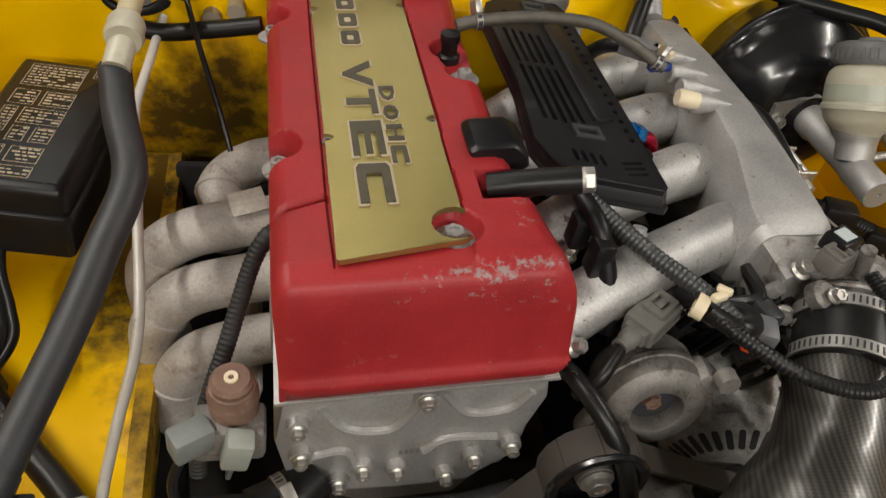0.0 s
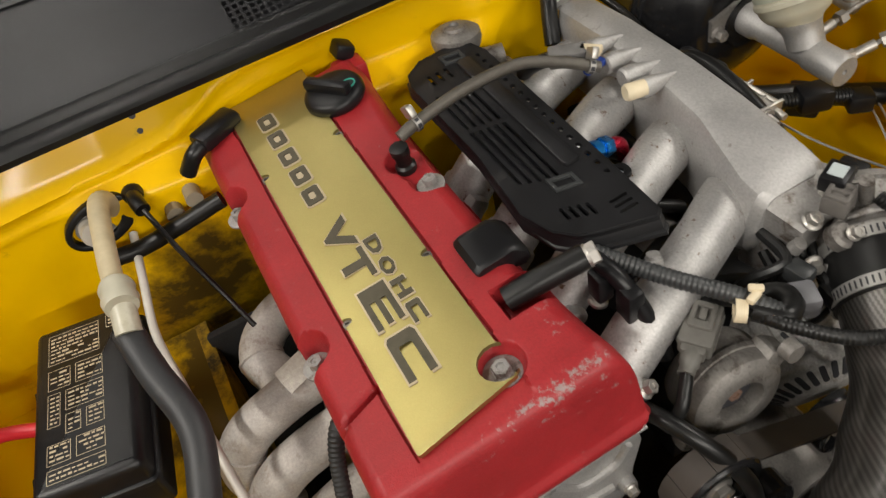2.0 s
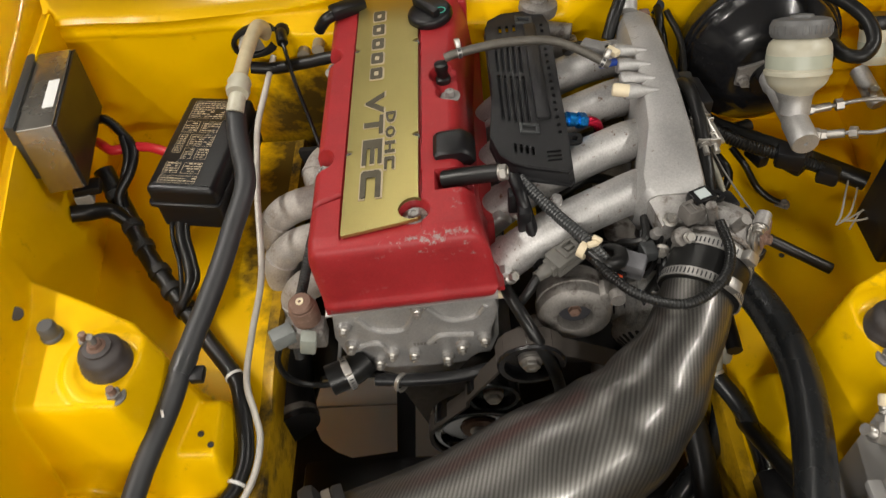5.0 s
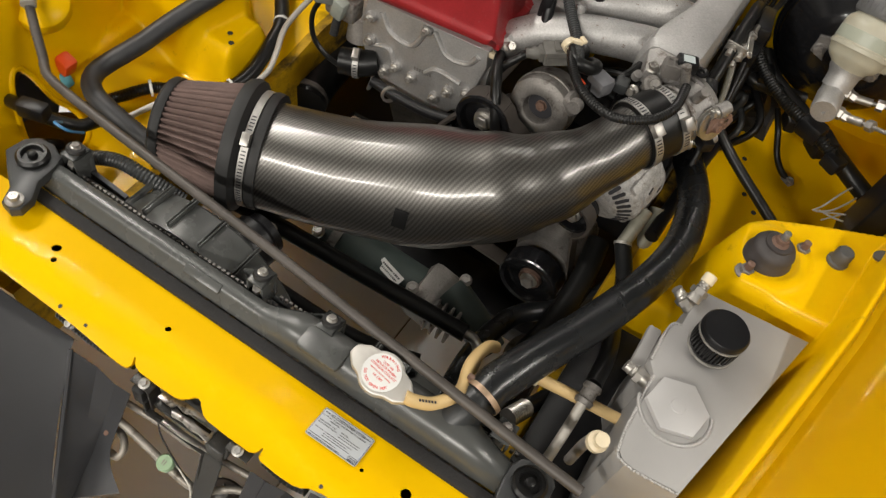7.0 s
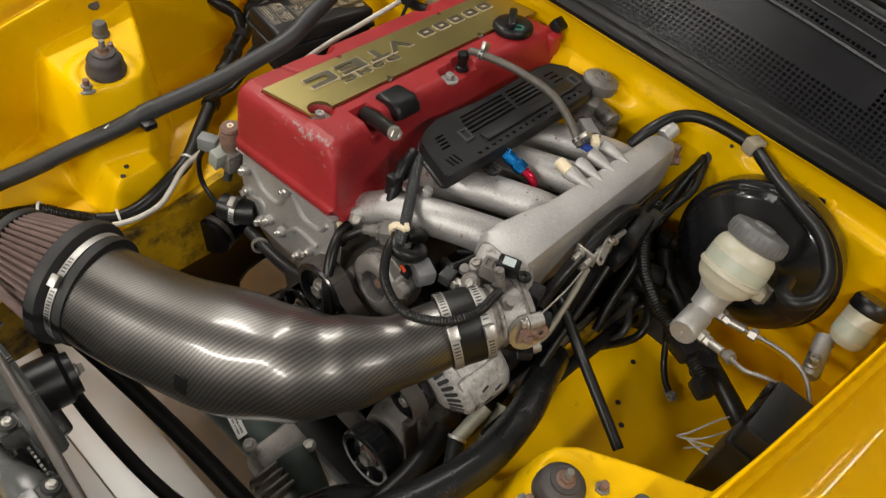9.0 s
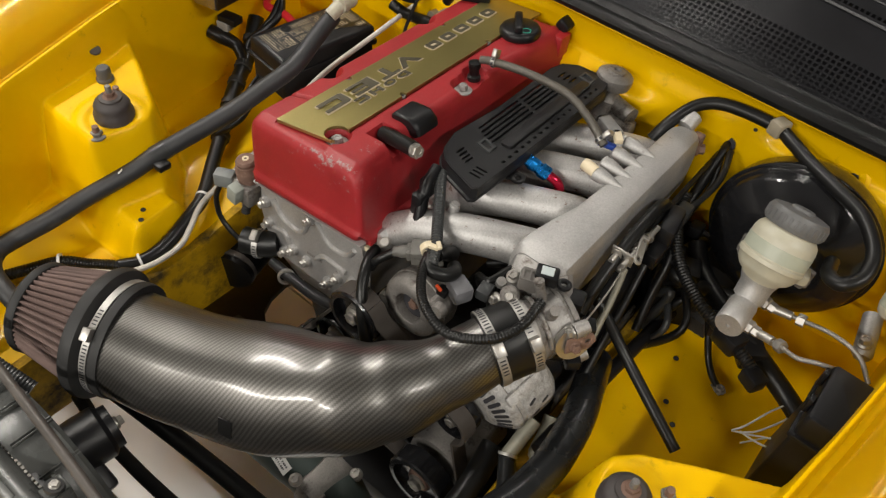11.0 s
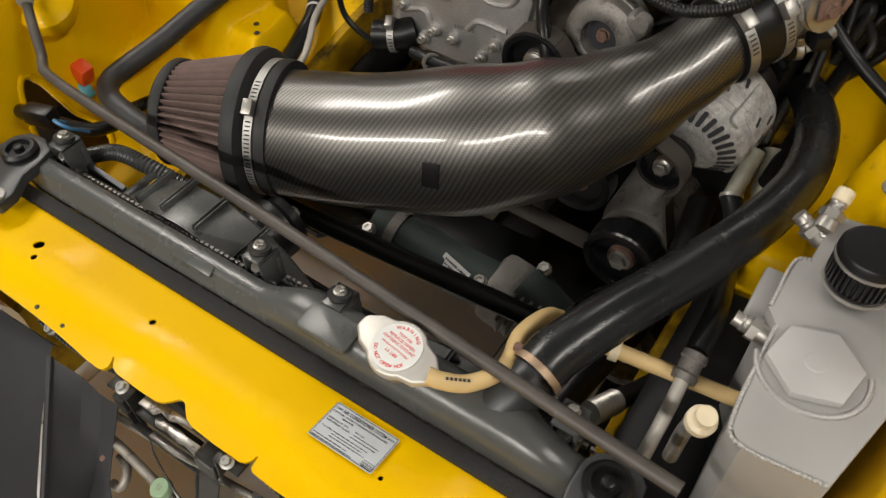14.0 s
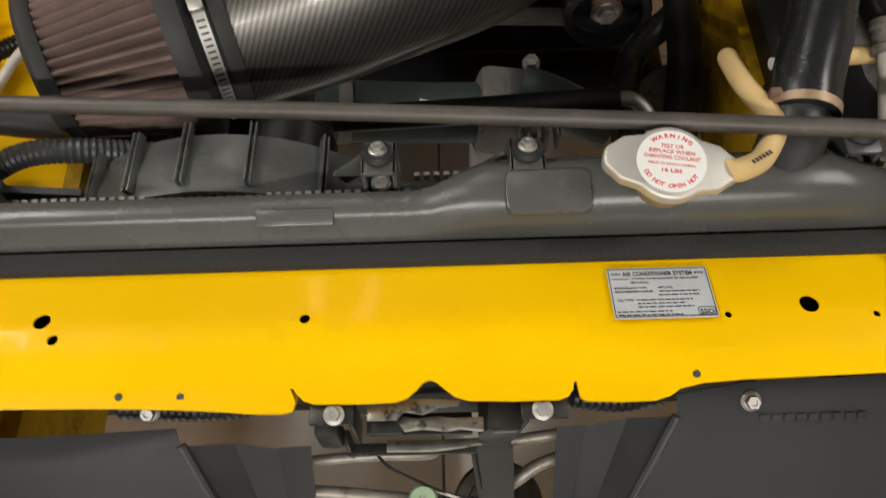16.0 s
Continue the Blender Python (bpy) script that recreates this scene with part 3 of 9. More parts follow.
def apron_z(x, y):
    """Height of the stamped inner panel: strut tower, the hollows before and behind it, and the ledge below the wing."""
    front = 0.535 + 0.012 * sstep(0.10, 0.42, y) + 0.055 * sstep(0.43, 0.52, x)
    low = front + (0.580 - front) * sstep(0.50, 0.70, y)
    tower = 0.736 + 0.06 * (y - 0.5) + 0.10 * (x - 0.45)
    inner = 0.335 + 0.012 * sstep(0.5, 0.7, y)
    lean = 0.022 * (1 - sstep(0.45, 0.58, y))
    u = 0.38 * sstep(inner, inner + 0.022, x) + 0.62 * sstep(0.380 + lean, 0.420 + lean, x)
    rear = lerp_table([(0.38, 0.548), (0.41, 0.566), (0.44, 0.594), (0.50, 0.622), (0.58, 0.655)], x)
    t = sstep(0.442, 0.484, y) * (1 - sstep(rear, rear + 0.036, y))
    z = low + (tower - low) * t * u
    d = math.hypot(x - 0.4545, y - 0.533)
    z += t * u * (0.004 * (1 - sstep(0.046, 0.058, d)) - 0.003 * (1 - sstep(0.032, 0.038, d)))
    swage = 0.006 * math.exp(-((y - 0.30 - 0.5 * (x - 0.45)) / 0.03) ** 2) * sstep(0.35, 0.42, x) * (1 - sstep(0.48, 0.53, x))
    z += swage + 0.010 * math.exp(-((y - 0.86) / 0.05) ** 2) * sstep(0.40, 0.44, x) * (1 - sstep(0.50, 0.54, x)) * 0.3
    z += 0.0012 * math.sin(31 * x + 4) * math.sin(23 * y) * (1 - t)
    xe = edge_x(y)
    wall = 0.006 + 0.028 * (1 - sstep(0.30, 0.5, y)) + 0.008 * (1 - sstep(0.60, 0.68, y))
    k = sstep(xe - wall, xe - 0.002, x)
    return z + (edge_z(y) - z) * k


def side_panels(s):
    ys = [0.02 + 1.08 * i / 260 for i in range(261)]

    def f(y, i):
        x = 0.322 + (edge_x(y) + 0.003 - 0.322) * i / 100
        return Vector((s * x, y, apron_z(x, y)))
    us = [100 * (1 - (1 - i / 110) ** 1.35) for i in range(111)]
    sheet = surface(f, ys, us)
    gone = [fc for fc in sheet.faces if ((abs(fc.calc_center_median().x) - 0.456) / 0.036) ** 2 + ((fc.calc_center_median().y - 0.232) / 0.042) ** 2 < 1]
    if s < 0:
        bmesh.ops.delete(sheet, geom=gone, context="FACES")
    bmesh.ops.recalc_face_normals(sheet, faces=sheet.faces)
    bmesh.ops.solidify(sheet, geom=sheet.faces[:], thickness=0.0012)
    part("inner_wing", sheet, YELLOW_GRIME_SHADE if s < 0 else YELLOW, car, "stamped yellow inner wing with strut tower, grimy along the seams", 60)
    # leg of the frame below the inner wing
    sec = []
    for y in steps(0.02, 1.1, 28):
        z = apron_z(0.322, y)
        sec.append([Vector((s * 0.322, y, z)), Vector((s * 0.306, y, z + 0.002)), Vector((s * 0.303, y, z - 0.006)), Vector((s * 0.306, y, 0.40)), Vector((s * 0.335, y, 0.385)), Vector((s * 0.36, y, 0.40)), Vector((s * 0.362, y, z - 0.02))])
    part("frame_leg", loft(sec), YELLOW_GRIMY_SHADED, car, "grimy yellow frame leg, darkened for shade")

    # outer wing: gutter, shoulder and flank
    prof = [(0.0, 0.0), (0.004, -0.006), (0.012, -0.006), (0.016, 0.0), (0.020, 0.006), (0.05, 0.024), (0.10, 0.040), (0.17, 0.043), (0.23, 0.028), (0.27, -0.005), (0.29, -0.06), (0.30, -0.16), (0.30, -0.32)]

    def g(y, j):
        a, b = prof[j]
        wide = 1.0 + 0.1 * sstep(0.2, 1.0, y)
        return Vector((s * (edge_x(y) + 0.002 + a * wide), y, edge_z(y) + 0.001 + b * (0.75 + 0.25 * sstep(0.0, 0.6, y))))
    smooth_prof = list(range(len(prof)))
    bm = surface(g, steps(-0.22, 1.35, 70), smooth_prof)
    bmesh.ops.solidify(bm, geom=bm.faces[:], thickness=0.001)
    part("wing", bm, YELLOW_CLEAN, car, "glossy yellow front wing", 50)


for s in (-1, 1):
    side_panels(s)
rim_pts = [(0.456 + 0.0365 * math.cos(a), 0.232 + 0.0425 * math.sin(a)) for a in steps(0, 2 * math.pi, 28)]
part("opening_rim", tube([(-x, y, apron_z(x, y) + 0.001) for x, y in rim_pts], 0.0042, 8, 2), YELLOW, car)
part("rod_bracket", lathe([(0, 0.010), (0.012, 0.010), (0.020, 0.006), (0.032, 0.0), (0.036, -0.004), (0.037, -0.016), (0.030, -0.030), (0.0, -0.035)], (-0.502, 0.292, 0.722), (0.25, -0.3, 1), 30), YELLOW, car, "yellow domed bracket of the prop rod")
for x, y, z in ((-0.178, 0.0085, 0.6572), (-0.140, 0.0075, 0.6572), (0.170, 0.0125, 0.6612)):
    part("lip_hole", lathe([(0, -0.002), (0.0022, -0.002), (0.0022, 0.0004), (0, 0.0004)], (x, y, z), (0, -0.42, 0.9), 14), INK, car, "small oval hole in the lip")
# black backing added so the holes in the support read as dark
part("hole_backing", box((0, 0.062, 0.640), (0.9, 0.052, 0.008), 0.002), BLACK, car, "black backing added below the radiator support to darken its holes")


def rail_top():
    out = [(-0.60, 0.092), (-0.60, 0.010), (-0.32, 0.005), (-0.18, 0.002), (-0.14, 0.000), (-0.114, -0.002), (-0.095, -0.004), (-0.078, -0.0045), (-0.071, -0.0030), (-0.0695, 0.002), (-0.0715, 0.007), (-0.0735, 0.0105), (-0.0718, 0.0110), (-0.0690, 0.0070), (-0.0650, 0.0030), (-0.058, 0.001),
           (-0.030, 0.0005), (-0.010, 0.001), (-0.003, 0.003), (0.003, 0.008), (0.007, 0.0125), (0.011, 0.0140), (0.015, 0.0125), (0.020, 0.008), (0.026, 0.0035), (0.034, 0.001), (0.060, 0.000), (0.088, 0.000), (0.0935, 0.002), (0.0965, 0.006), (0.0975, 0.0110), (0.0990, 0.0112), (0.0995, 0.006), (0.1005, 0.001), (0.104, -0.001), (0.125, -0.002), (0.145, -0.0015), (0.154, 0.001), (0.160, 0.005), (0.175, 0.008), (0.20, 0.0095), (0.29, 0.0115), (0.60, 0.016), (0.60, 0.092)]
    holes = [ring(-0.0660, 0.053, 0.0034), ring(0.2445, 0.054, 0.0060), ring(0.194, 0.048, 0.0022), ring(0.283, 0.046, 0.0022), ring(-0.232, 0.056, 0.0055), ring(-0.222, 0.043, 0.0035), ring(-0.40, 0.05, 0.005), ring(0.36, 0.045, 0.004)]
    bm = flat(out, 0.0, None, 0, holes)
    for limit in (0.2, 0.1, 0.05, 0.028, 0.018):
        bmesh.ops.subdivide_edges(bm, edges=[e for e in bm.edges if e.calc_length() > limit], cuts=1)
        bmesh.ops.triangulate(bm, faces=bm.faces[:])
        bmesh.ops.beautify_fill(bm, faces=bm.faces[:], edges=[e for e in bm.edges if not e.is_boundary])
    rim = [e for e in bm.edges if e.is_boundary and all(v.co.y < 0.03 for v in e.verts)]
    got = bmesh.ops.extrude_edge_only(bm, edges=rim)
    low = [v for v in got["geom"] if isinstance(v, bmesh.types.BMVert)]
    for v in low:
        v.co.z -= 0.0035
        v.co.y += 0.0004
    rim2 = [e for e in got["geom"] if isinstance(e, bmesh.types.BMEdge) and all(v in low for v in e.verts)]
    got = bmesh.ops.extrude_edge_only(bm, edges=rim2)
    for v in got["geom"]:
        if isinstance(v, bmesh.types.BMVert):
            v.co.z -= 0.003
            v.co.y += 0.005
    back = [e for e in bm.edges if e.is_boundary and all(v.co.y > 0.09 for v in e.verts)]
    got = bmesh.ops.extrude_edge_only(bm, edges=back)
    for v in got["geom"]:
        if isinstance(v, bmesh.types.BMVert):
            v.co.z -= 0.03
    for v in bm.verts:
        x, y = v.co.x, v.co.y
        ax = abs(x - 0.012)
        scoop = (1 - sstep(0.085, 0.165, ax)) * (1 - sstep(0.022, 0.040 - 0.01 * sstep(0.05, 0.12, ax), y))
        bend = 0.009 * (1 - sstep(0.012, 0.038, y)) * (1 - sstep(-0.16, -0.07, x)) + 0.006 * (1 - sstep(0.010, 0.024, y)) * sstep(0.10, 0.16, x)
        v.co.z += 0.667 - 0.007 * scoop - bend + 0.045 * sstep(0.36, 0.56, abs(x)) * 0.3 - 0.002 * (1 - sstep(0.0, 0.03, y)) - 0.0075 * max(0.0, (y - 0.052) / 0.040)
    bmesh.ops.solidify(bm, geom=bm.faces[:], thickness=0.0014)
    return bm


part("radiator_support", rail_top(), RAIL_YELLOW, car, "glossy yellow upper radiator support with bolt holes", 50)

# lower front crossmember and bumper skin
part("crossmember", box((0, 0.150, 0.28), (0.9, 0.05, 0.05), 0.008), BLACK, car)
bump = [[Vector((0.9 * math.sin(a), -0.36 + 0.34 * (1 - math.cos(a)) + dy, z)) for a in steps(-1.0, 1.0, 41)] for dy, z in ((0.03, 0.535), (0.0, 0.535), (-0.02, 0.525), (-0.045, 0.49), (-0.06, 0.42), (-0.05, 0.36), (-0.045, 0.33))]
part("bumper_skin", loft([list(r) for r in bump], closed=False), YELLOW_CLEAN, car, "glossy yellow front bumper skin", 50)


def firewall_y(x, z):
    y = 1.098 + 0.06 * (1 - sstep(0.45, 0.75, z)) * (1 - sstep(0.30, 0.45, abs(x)))
    y -= 0.028 * (1 - sstep(0.20, 0.30, abs(x + 0.10))) * (1 - sstep(0.815, 0.845, z))
    y -= 0.012 * sstep(0.30, 0.36, x) * (1 - sstep(0.56, 0.60, x)) * (1 - sstep(0.84, 0.86, z))
    crease = lerp_table([(-0.45, 0.845), (-0.30, 0.847), (-0.225, 0.860), (-0.160, 0.893), (-0.12, 0.900), (0.66, 0.898)], x)
    y += 0.55 * max(0.0, z - crease) - 0.0045 * math.exp(-((z - crease) / 0.005) ** 2) - 0.003 * math.exp(-((z - crease + 0.022) / 0.004) ** 2) * (1 - sstep(-0.10, 0.0, x))
    y -= 0.010 * sstep(0.12, 0.15, x) * (1 - sstep(0.27, 0.31, x)) * (1 - sstep(0.845, 0.875, z))
    y += 0.004 * math.sin(23 * x + 3) * math.sin(17 * z)
    return y


part("firewall", surface(lambda x, z: Vector((x, firewall_y(x, z), z)), steps(-0.66, 0.66, 200), steps(0.25, 0.907, 150), 0.001), YELLOW_GRIME_SHADE, car, "yellow stamped firewall, grime and painted shade behind the exhaust", 60)
for x, z, r in ((-0.239, 0.8985, 0.0048), (-0.253, 0.8885, 0.0040), (-0.253, 0.8730, 0.0032), (0.285, 0.868, 0.0035), (0.315, 0.855, 0.0030)):
    part("bolt_hole", lathe([(0, 0), (r, 0), (r, 0.0006), (0, 0.0006)], (x, firewall_y(x, z) - 0.0022, z), (0, -0.9, 0.42 if x < 0 else 0), 16), INK, car, "small dark hole in the firewall")

# windscreen base: rubber seal, scuttle panel with a square mesh, glass
scuttle = thing("scuttle_panel", "black plastic scuttle panel with a square air mesh below the windscreen", "cowl panel", (0, 1.2, 0.9))
seal = loft([[Vector((x, 1.083 + 0.006 + a + 0.03 * x * x, 0.904 + b - 0.02 * x * x)) for a, b in ((0, 0), (-0.010, 0.004), (-0.012, 0.012), (-0.004, 0.018), (0.010, 0.018), (0.016, 0.013), (0.024, 0.012), (0.030, 0.017), (0.044, 0.015), (0.044, 0.0))] for x in steps(-0.66, 0.66, 40)])
part("seal", seal, RUBBER, scuttle, "black rubber bonnet seal", 50)


def scuttle_z(x, y):
    return 0.905 + 0.10 * sstep(1.12, 1.42, y) - 0.03 * x * x + 0.006 * math.sin(9 * x)


def scuttle_mesh():
    bm = bmesh.new()
    xs, ys = [], []
    x = -0.62
    while x < 0.62:
        xs += [x, x + 0.0034]
        x += 0.0090
    y = 1.125
    while y < 1.40:
        ys += [y, y + 0.0034]
        y += 0.0090
    g = [[bm.verts.new((x, y + 0.03 * x * x, scuttle_z(x, y))) for y in ys] for x in xs]
    for i in range(len(xs) - 1):
        for j in range(len(ys) - 1):
            cx, cy = xs[i], ys[j]
            solid_zone = cy > 1.300 + 0.02 * math.sin(7 * cx) or cy < 1.150 or (1.235 < cy < 1.30 and math.sin(5.1 * cx + 0.4) > 0.55) or cx < -0.12
            if 1.345 < cy < 1.365 and cx > -0.12:
                solid_zone = False
            if i % 2 and j % 2 and not solid_zone:
                continue
            bm.faces.new((g[i][j], g[i + 1][j], g[i + 1][j + 1], g[i][j + 1]))
    return bm


for yy, rr in ((1.128, 0.004), (1.143, 0.0028), (1.30, 0.005), (1.335, 0.003), (1.375, 0.005)):
    part("rib", tube([(x, yy + 0.03 * x * x, scuttle_z(x, yy) + 0.001) for x in steps(-0.62, 0.62, 14)], rr, 8, 2), SCUTTLE, scuttle)
part("mesh_grille", scuttle_mesh(), SCUTTLE, scuttle, "black square mesh", 60)
part("tray", surface(lambda x, y: Vector((x, y, 0.84 + 0.06 * sstep(1.1, 1.42, y))), steps(-0.64, 0.64, 8), steps(1.13, 1.44, 6), 0.002), SCUTTLE, scuttle)
# added plate that shuts out light beyond the tray, keeping mesh holes dark
part("tray_blocker", box((0, 1.46, 0.90), (1.3, 0.02, 0.20), 0.004), SCUTTLE, scuttle)
part("lip", box((0, 1.425, 1.003), (1.3, 0.03, 0.012), 0.003), RUBBER, scuttle)
ws = surface(lambda x, v: Vector((x, 1.43 + 0.05 * x * x + 0.72 * v, 1.005 + 0.42 * v - 0.02 * x * x)), steps(-0.66, 0.66, 20), steps(0, 1, 10), 0.005)
solid("windscreen", ws, GLASS, "dark reflecting windscreen above the scuttle", "windscreen")


# ---- engine: valve cover ----
ROLL = radians(5.5)
ENG = Matrix.Translation((-0.10, 0, 0.76)) @ Matrix.Rotation(-ROLL, 4, "Y")
UP = (ENG.to_3x3() @ Vector((0, 0, 1))).normalized()


def E(u, y, w):
    return ENG @ Vector((u, y, w))


def clamp(at, axis, r, width=0.011, turn=0.0, parent=None, name="hose_clamp"):
    """Worm-drive hose clamp: band, slots and screw housing."""
    axis = Vector(axis).normalized()
    m = Matrix.Translation(at) @ axis.to_track_quat("Z", "Y").to_matrix().to_4x4() @ Matrix.Rotation(turn, 4, "Z")
    band = lathe([(r, -width / 2), (r + 0.0014, -width / 2), (r + 0.0014, width / 2), (r, width / 2), (r, -width / 2)], at, axis, 48)
    ob = part(name, band, CLAMP, parent, "perforated steel hose clamp")
    house = box((0, 0, 0), (0.012, 0.017, width * 1.15), 0.0012)
    bmesh.ops.transform(house, matrix=m @ Matrix.Translation((r + 0.006, 0, 0)), verts=house.verts)
    part("screw_housing", house, STEEL, ob)
    slots = bmesh.new()
    for k in [*range(-20, -2), *range(3, 8)]:
        a = k * 0.0046 / r
        b = box((0, 0, 0), (0.0008, 0.0016, width * 0.62), 0)
        bmesh.ops.transform(b, matrix=m @ Matrix.Rotation(a, 4, "Z") @ Matrix.Translation((r + 0.0014, 0, 0)), verts=b.verts)
        slots = join(slots, b)
    part("slots", slots, INK, ob, "", 38, "stuff")
    return ob


POCKETS = [(0.027, 0.641, 0.0165, 0.088), (-0.092, 0.745, 0.0165, 0.076), (-0.095, 0.957, 0.0165, 0.076), (0.074, 0.847, 0.0150, 0.090), (0.066, 0.883, 0.0150, 0.090), (0.072, 0.866, 0.0150, 0.090)]


def sink(u, y, w):
    for pu, py, pr, floor_w in POCKETS:
        d = math.hypot(u - pu, y - py)
        if d < pr + 0.004 and w > floor_w:
            w = floor_w + (w - floor_w) * sstep(pr - 0.003, pr + 0.004, d)
    if -0.0575 < u < 0.0365 and y > 0.609:
        w = min(w, 0.0995)
    if u > 0.052 and 0.668 < y < 0.702 and w > 0.082:
        w = 0.082 + (w - 0.082) * max(1 - sstep(0.052, 0.058, u), 1 - sstep(0.668, 0.673, y), sstep(0.697, 0.702, y))
    if u < -0.056:
        line = 0.680 + 0.35 * (u + 0.056)
        w -= 0.010 * max(0.0, 1 - abs(y - line) / 0.0045) if w > 0.02 else 0
    return w


def cover_section(y, top, low=-0.012, grow=0.0):
    hl, hr = 0.098 + grow, grow + lerp_table([(0.585, 0.110), (0.612, 0.1055), (0.640, 0.1005), (0.664, 0.0975), (0.7025, 0.0970), (0.7045, 0.0895), (0.92, 0.0885), (0.985, 0.093), (1.08, 0.099)], y)
    drop = 0.014
    pts = [(-hl - 0.005, low - drop), (-hl - 0.005, low + 0.010 - drop), (-hl - 0.001, low + 0.016 - drop)]
    h = max(0.004, top - (low + 0.018))
    pts += [(-hl + 0.0005 * k / 6, low + 0.018 + h * f) for k, f in enumerate((0.15, 0.35, 0.55, 0.72, 0.85))]
    pts += [(-hl + 0.002, top - 0.10 * h), (-hl + 0.006, top - 0.04 * h), (-hl + 0.012, top)]
    n = 104
    pts += [(-hl + 0.012 + (hl + hr - 0.030) * k / n, top) for k in range(1, n + 1)]
    pts += [(hr - 0.011, top - 0.025 * h), (hr - 0.005, top - 0.09 * h), (hr - 0.001, top - 0.2 * h)]
    pts += [(hr + 0.004 * (1 - f), low + 0.020 + h * f) for f in (0.65, 0.45, 0.25, 0.1)]
    foot = 0.112 + grow + 0.006 * (1 - sstep(0.59, 0.66, y))
    pts += [(min(hr + 0.007, foot), low + 0.014), (foot, low + 0.009), (foot, low)]
    def corner(u):
        d = min(u + hl + 0.005, foot - u)
        return 0.0 if d > 0.016 else 0.016 - math.sqrt(max(0.0, 0.016 ** 2 - (0.016 - max(d, 0.0)) ** 2))
    fade = 1 - sstep(0.60, 0.68, y)
    return [E(u, y + fade * corner(u), sink(u, y, w)) for u, w in pts]


cover = thing("valve_cover", "red wrinkle-painted valve cover, chipped to bare metal along its edge", "engine cover", (-0.1, 0.83, 0.74))
ys = [(0.5860, 0.000, -0.005), (0.5852, 0.006, -0.001), (0.5858, 0.010, 0.0), (0.5885, 0.0135, 0.0), (0.5900, 0.018, 0.0), (0.5912, 0.032, 0.0), (0.5925, 0.050, 0.0), (0.5938, 0.066, 0.0), (0.5950, 0.080, 0.0), (0.5962, 0.0880, 0.0), (0.5980, 0.0930, 0.0), (0.6010, 0.0965, 0.0), (0.6050, 0.0985, 0.0), (0.6100, 0.1008, 0.0)]
ys += [(0.6155 + 0.0016 * k, 0.103, 0.0) for k in range(287)]
ys += [(1.076, 0.101, 0.0), (1.080, 0.094, -0.002), (1.083, 0.07, -0.004)]
part("shell", loft([cover_section(y, top, grow=g) for y, top, g in ys]), RED_WORN, cover, "", 34)


def half_notch(u, y, r, side, n=8):
    """Half-round bite out of the plate's edge."""
    return [(u + side * 0.0, y + s * r * 1.0) for s in ()] + [(u - side * r * 1.6 * math.sin(math.pi * k / n), y - r * math.cos(math.pi * k / n)) for k in range(n + 1)]


out = [(-0.055, 0.6125), (-0.0535, 0.611)]
out += [(0.010, 0.6205), (0.0325, 0.6240), (0.0335, 0.6275)]
out += [(0.027 + 0.0165 * math.cos(radians(a)), 0.641 + 0.0165 * math.sin(radians(a))) for a in range(-55, -306, -25)]
out += [(0.0335, 0.6565), (0.0335, 0.66)]
out += half_notch(0.0335, 0.766, 0.0045, 1) + half_notch(0.0335, 0.963, 0.0045, 1)
out += [(0.0335, 1.012), (0.031, 1.030), (0.033, 1.048), (0.040, 1.056), (0.040, 1.092), (-0.055, 1.092)]
out += [(-0.055 + 0.0072 * math.sin(math.pi * k / 8), 0.957 + 0.0045 * math.cos(math.pi * k / 8)) for k in range(9)]
out += [(-0.055 + 0.0072 * math.sin(math.pi * k / 8), 0.746 + 0.0045 * math.cos(math.pi * k / 8)) for k in range(9)]
plate_top = 0.1062
plate = part("gold_plate", flat(out, 0.0045, ENG @ Matrix.Translation((0, 0, plate_top)), 0.0), GOLD, cover, "gold anodised name plate", 25)
for u, y in ((0.031, 0.766), (0.031, 0.963), (-0.0525, 0.957), (-0.0525, 0.746)):
    part("plate_screw", lathe([(0, 0), (0.0042, 0), (0.0042, 0.003), (0.0022, 0.0034), (0.002, 0.0015), (0, 0.0015)], E(u, y, 0.1003), UP, 14), ALU_DARK, cover)


def fit_text(body, u0, u1, y0, y1, w, thick, bold=0.035):
    """Letters whose tops point to +u, read towards the engine's front; filled into a rectangle."""
    if body == "C":
        k = 0.27 if bold else 0.2
        bm = flat([(1, 1), (0.1, 1), (0, 0.9), (0, 0.1), (0.1, 0), (1, 0), (1, k), (0.30, k), (0.27, k + 0.04), (0.27, 0.96 - k), (0.30, 1 - k), (1, 1 - k)], 0.0)
    else:
        bm = stroke_text(body, 1.0, 0.0, Matrix(), "LEFT", bold)
    lo = [min(v.co[i] for v in bm.verts) for i in (0, 1)]
    hi = [max(v.co[i] for v in bm.verts) for i in (0, 1)]
    for v in bm.verts:
        a, b = (v.co.x - lo[0]) / (hi[0] - lo[0]), (v.co.y - lo[1]) / (hi[1] - lo[1])
        v.co = Vector((u0 + (u1 - u0) * b, y1 + (y0 - y1) * a, w))
    bmesh.ops.recalc_face_normals(bm, faces=bm.faces)
    got = bmesh.ops.extrude_face_region(bm, geom=bm.faces[:])
    bmesh.ops.translate(bm, verts=[g for g in got["geom"] if isinstance(g, bmesh.types.BMVert)], vec=(0, 0, thick))
    bmesh.ops.transform(bm, matrix=ENG, verts=bm.verts)
    return bm


LETTERS = (("V", 0.812, 0.858), ("T", 0.772, 0.812), ("E", 0.717, 0.766), ("C", 0.662, 0.711))
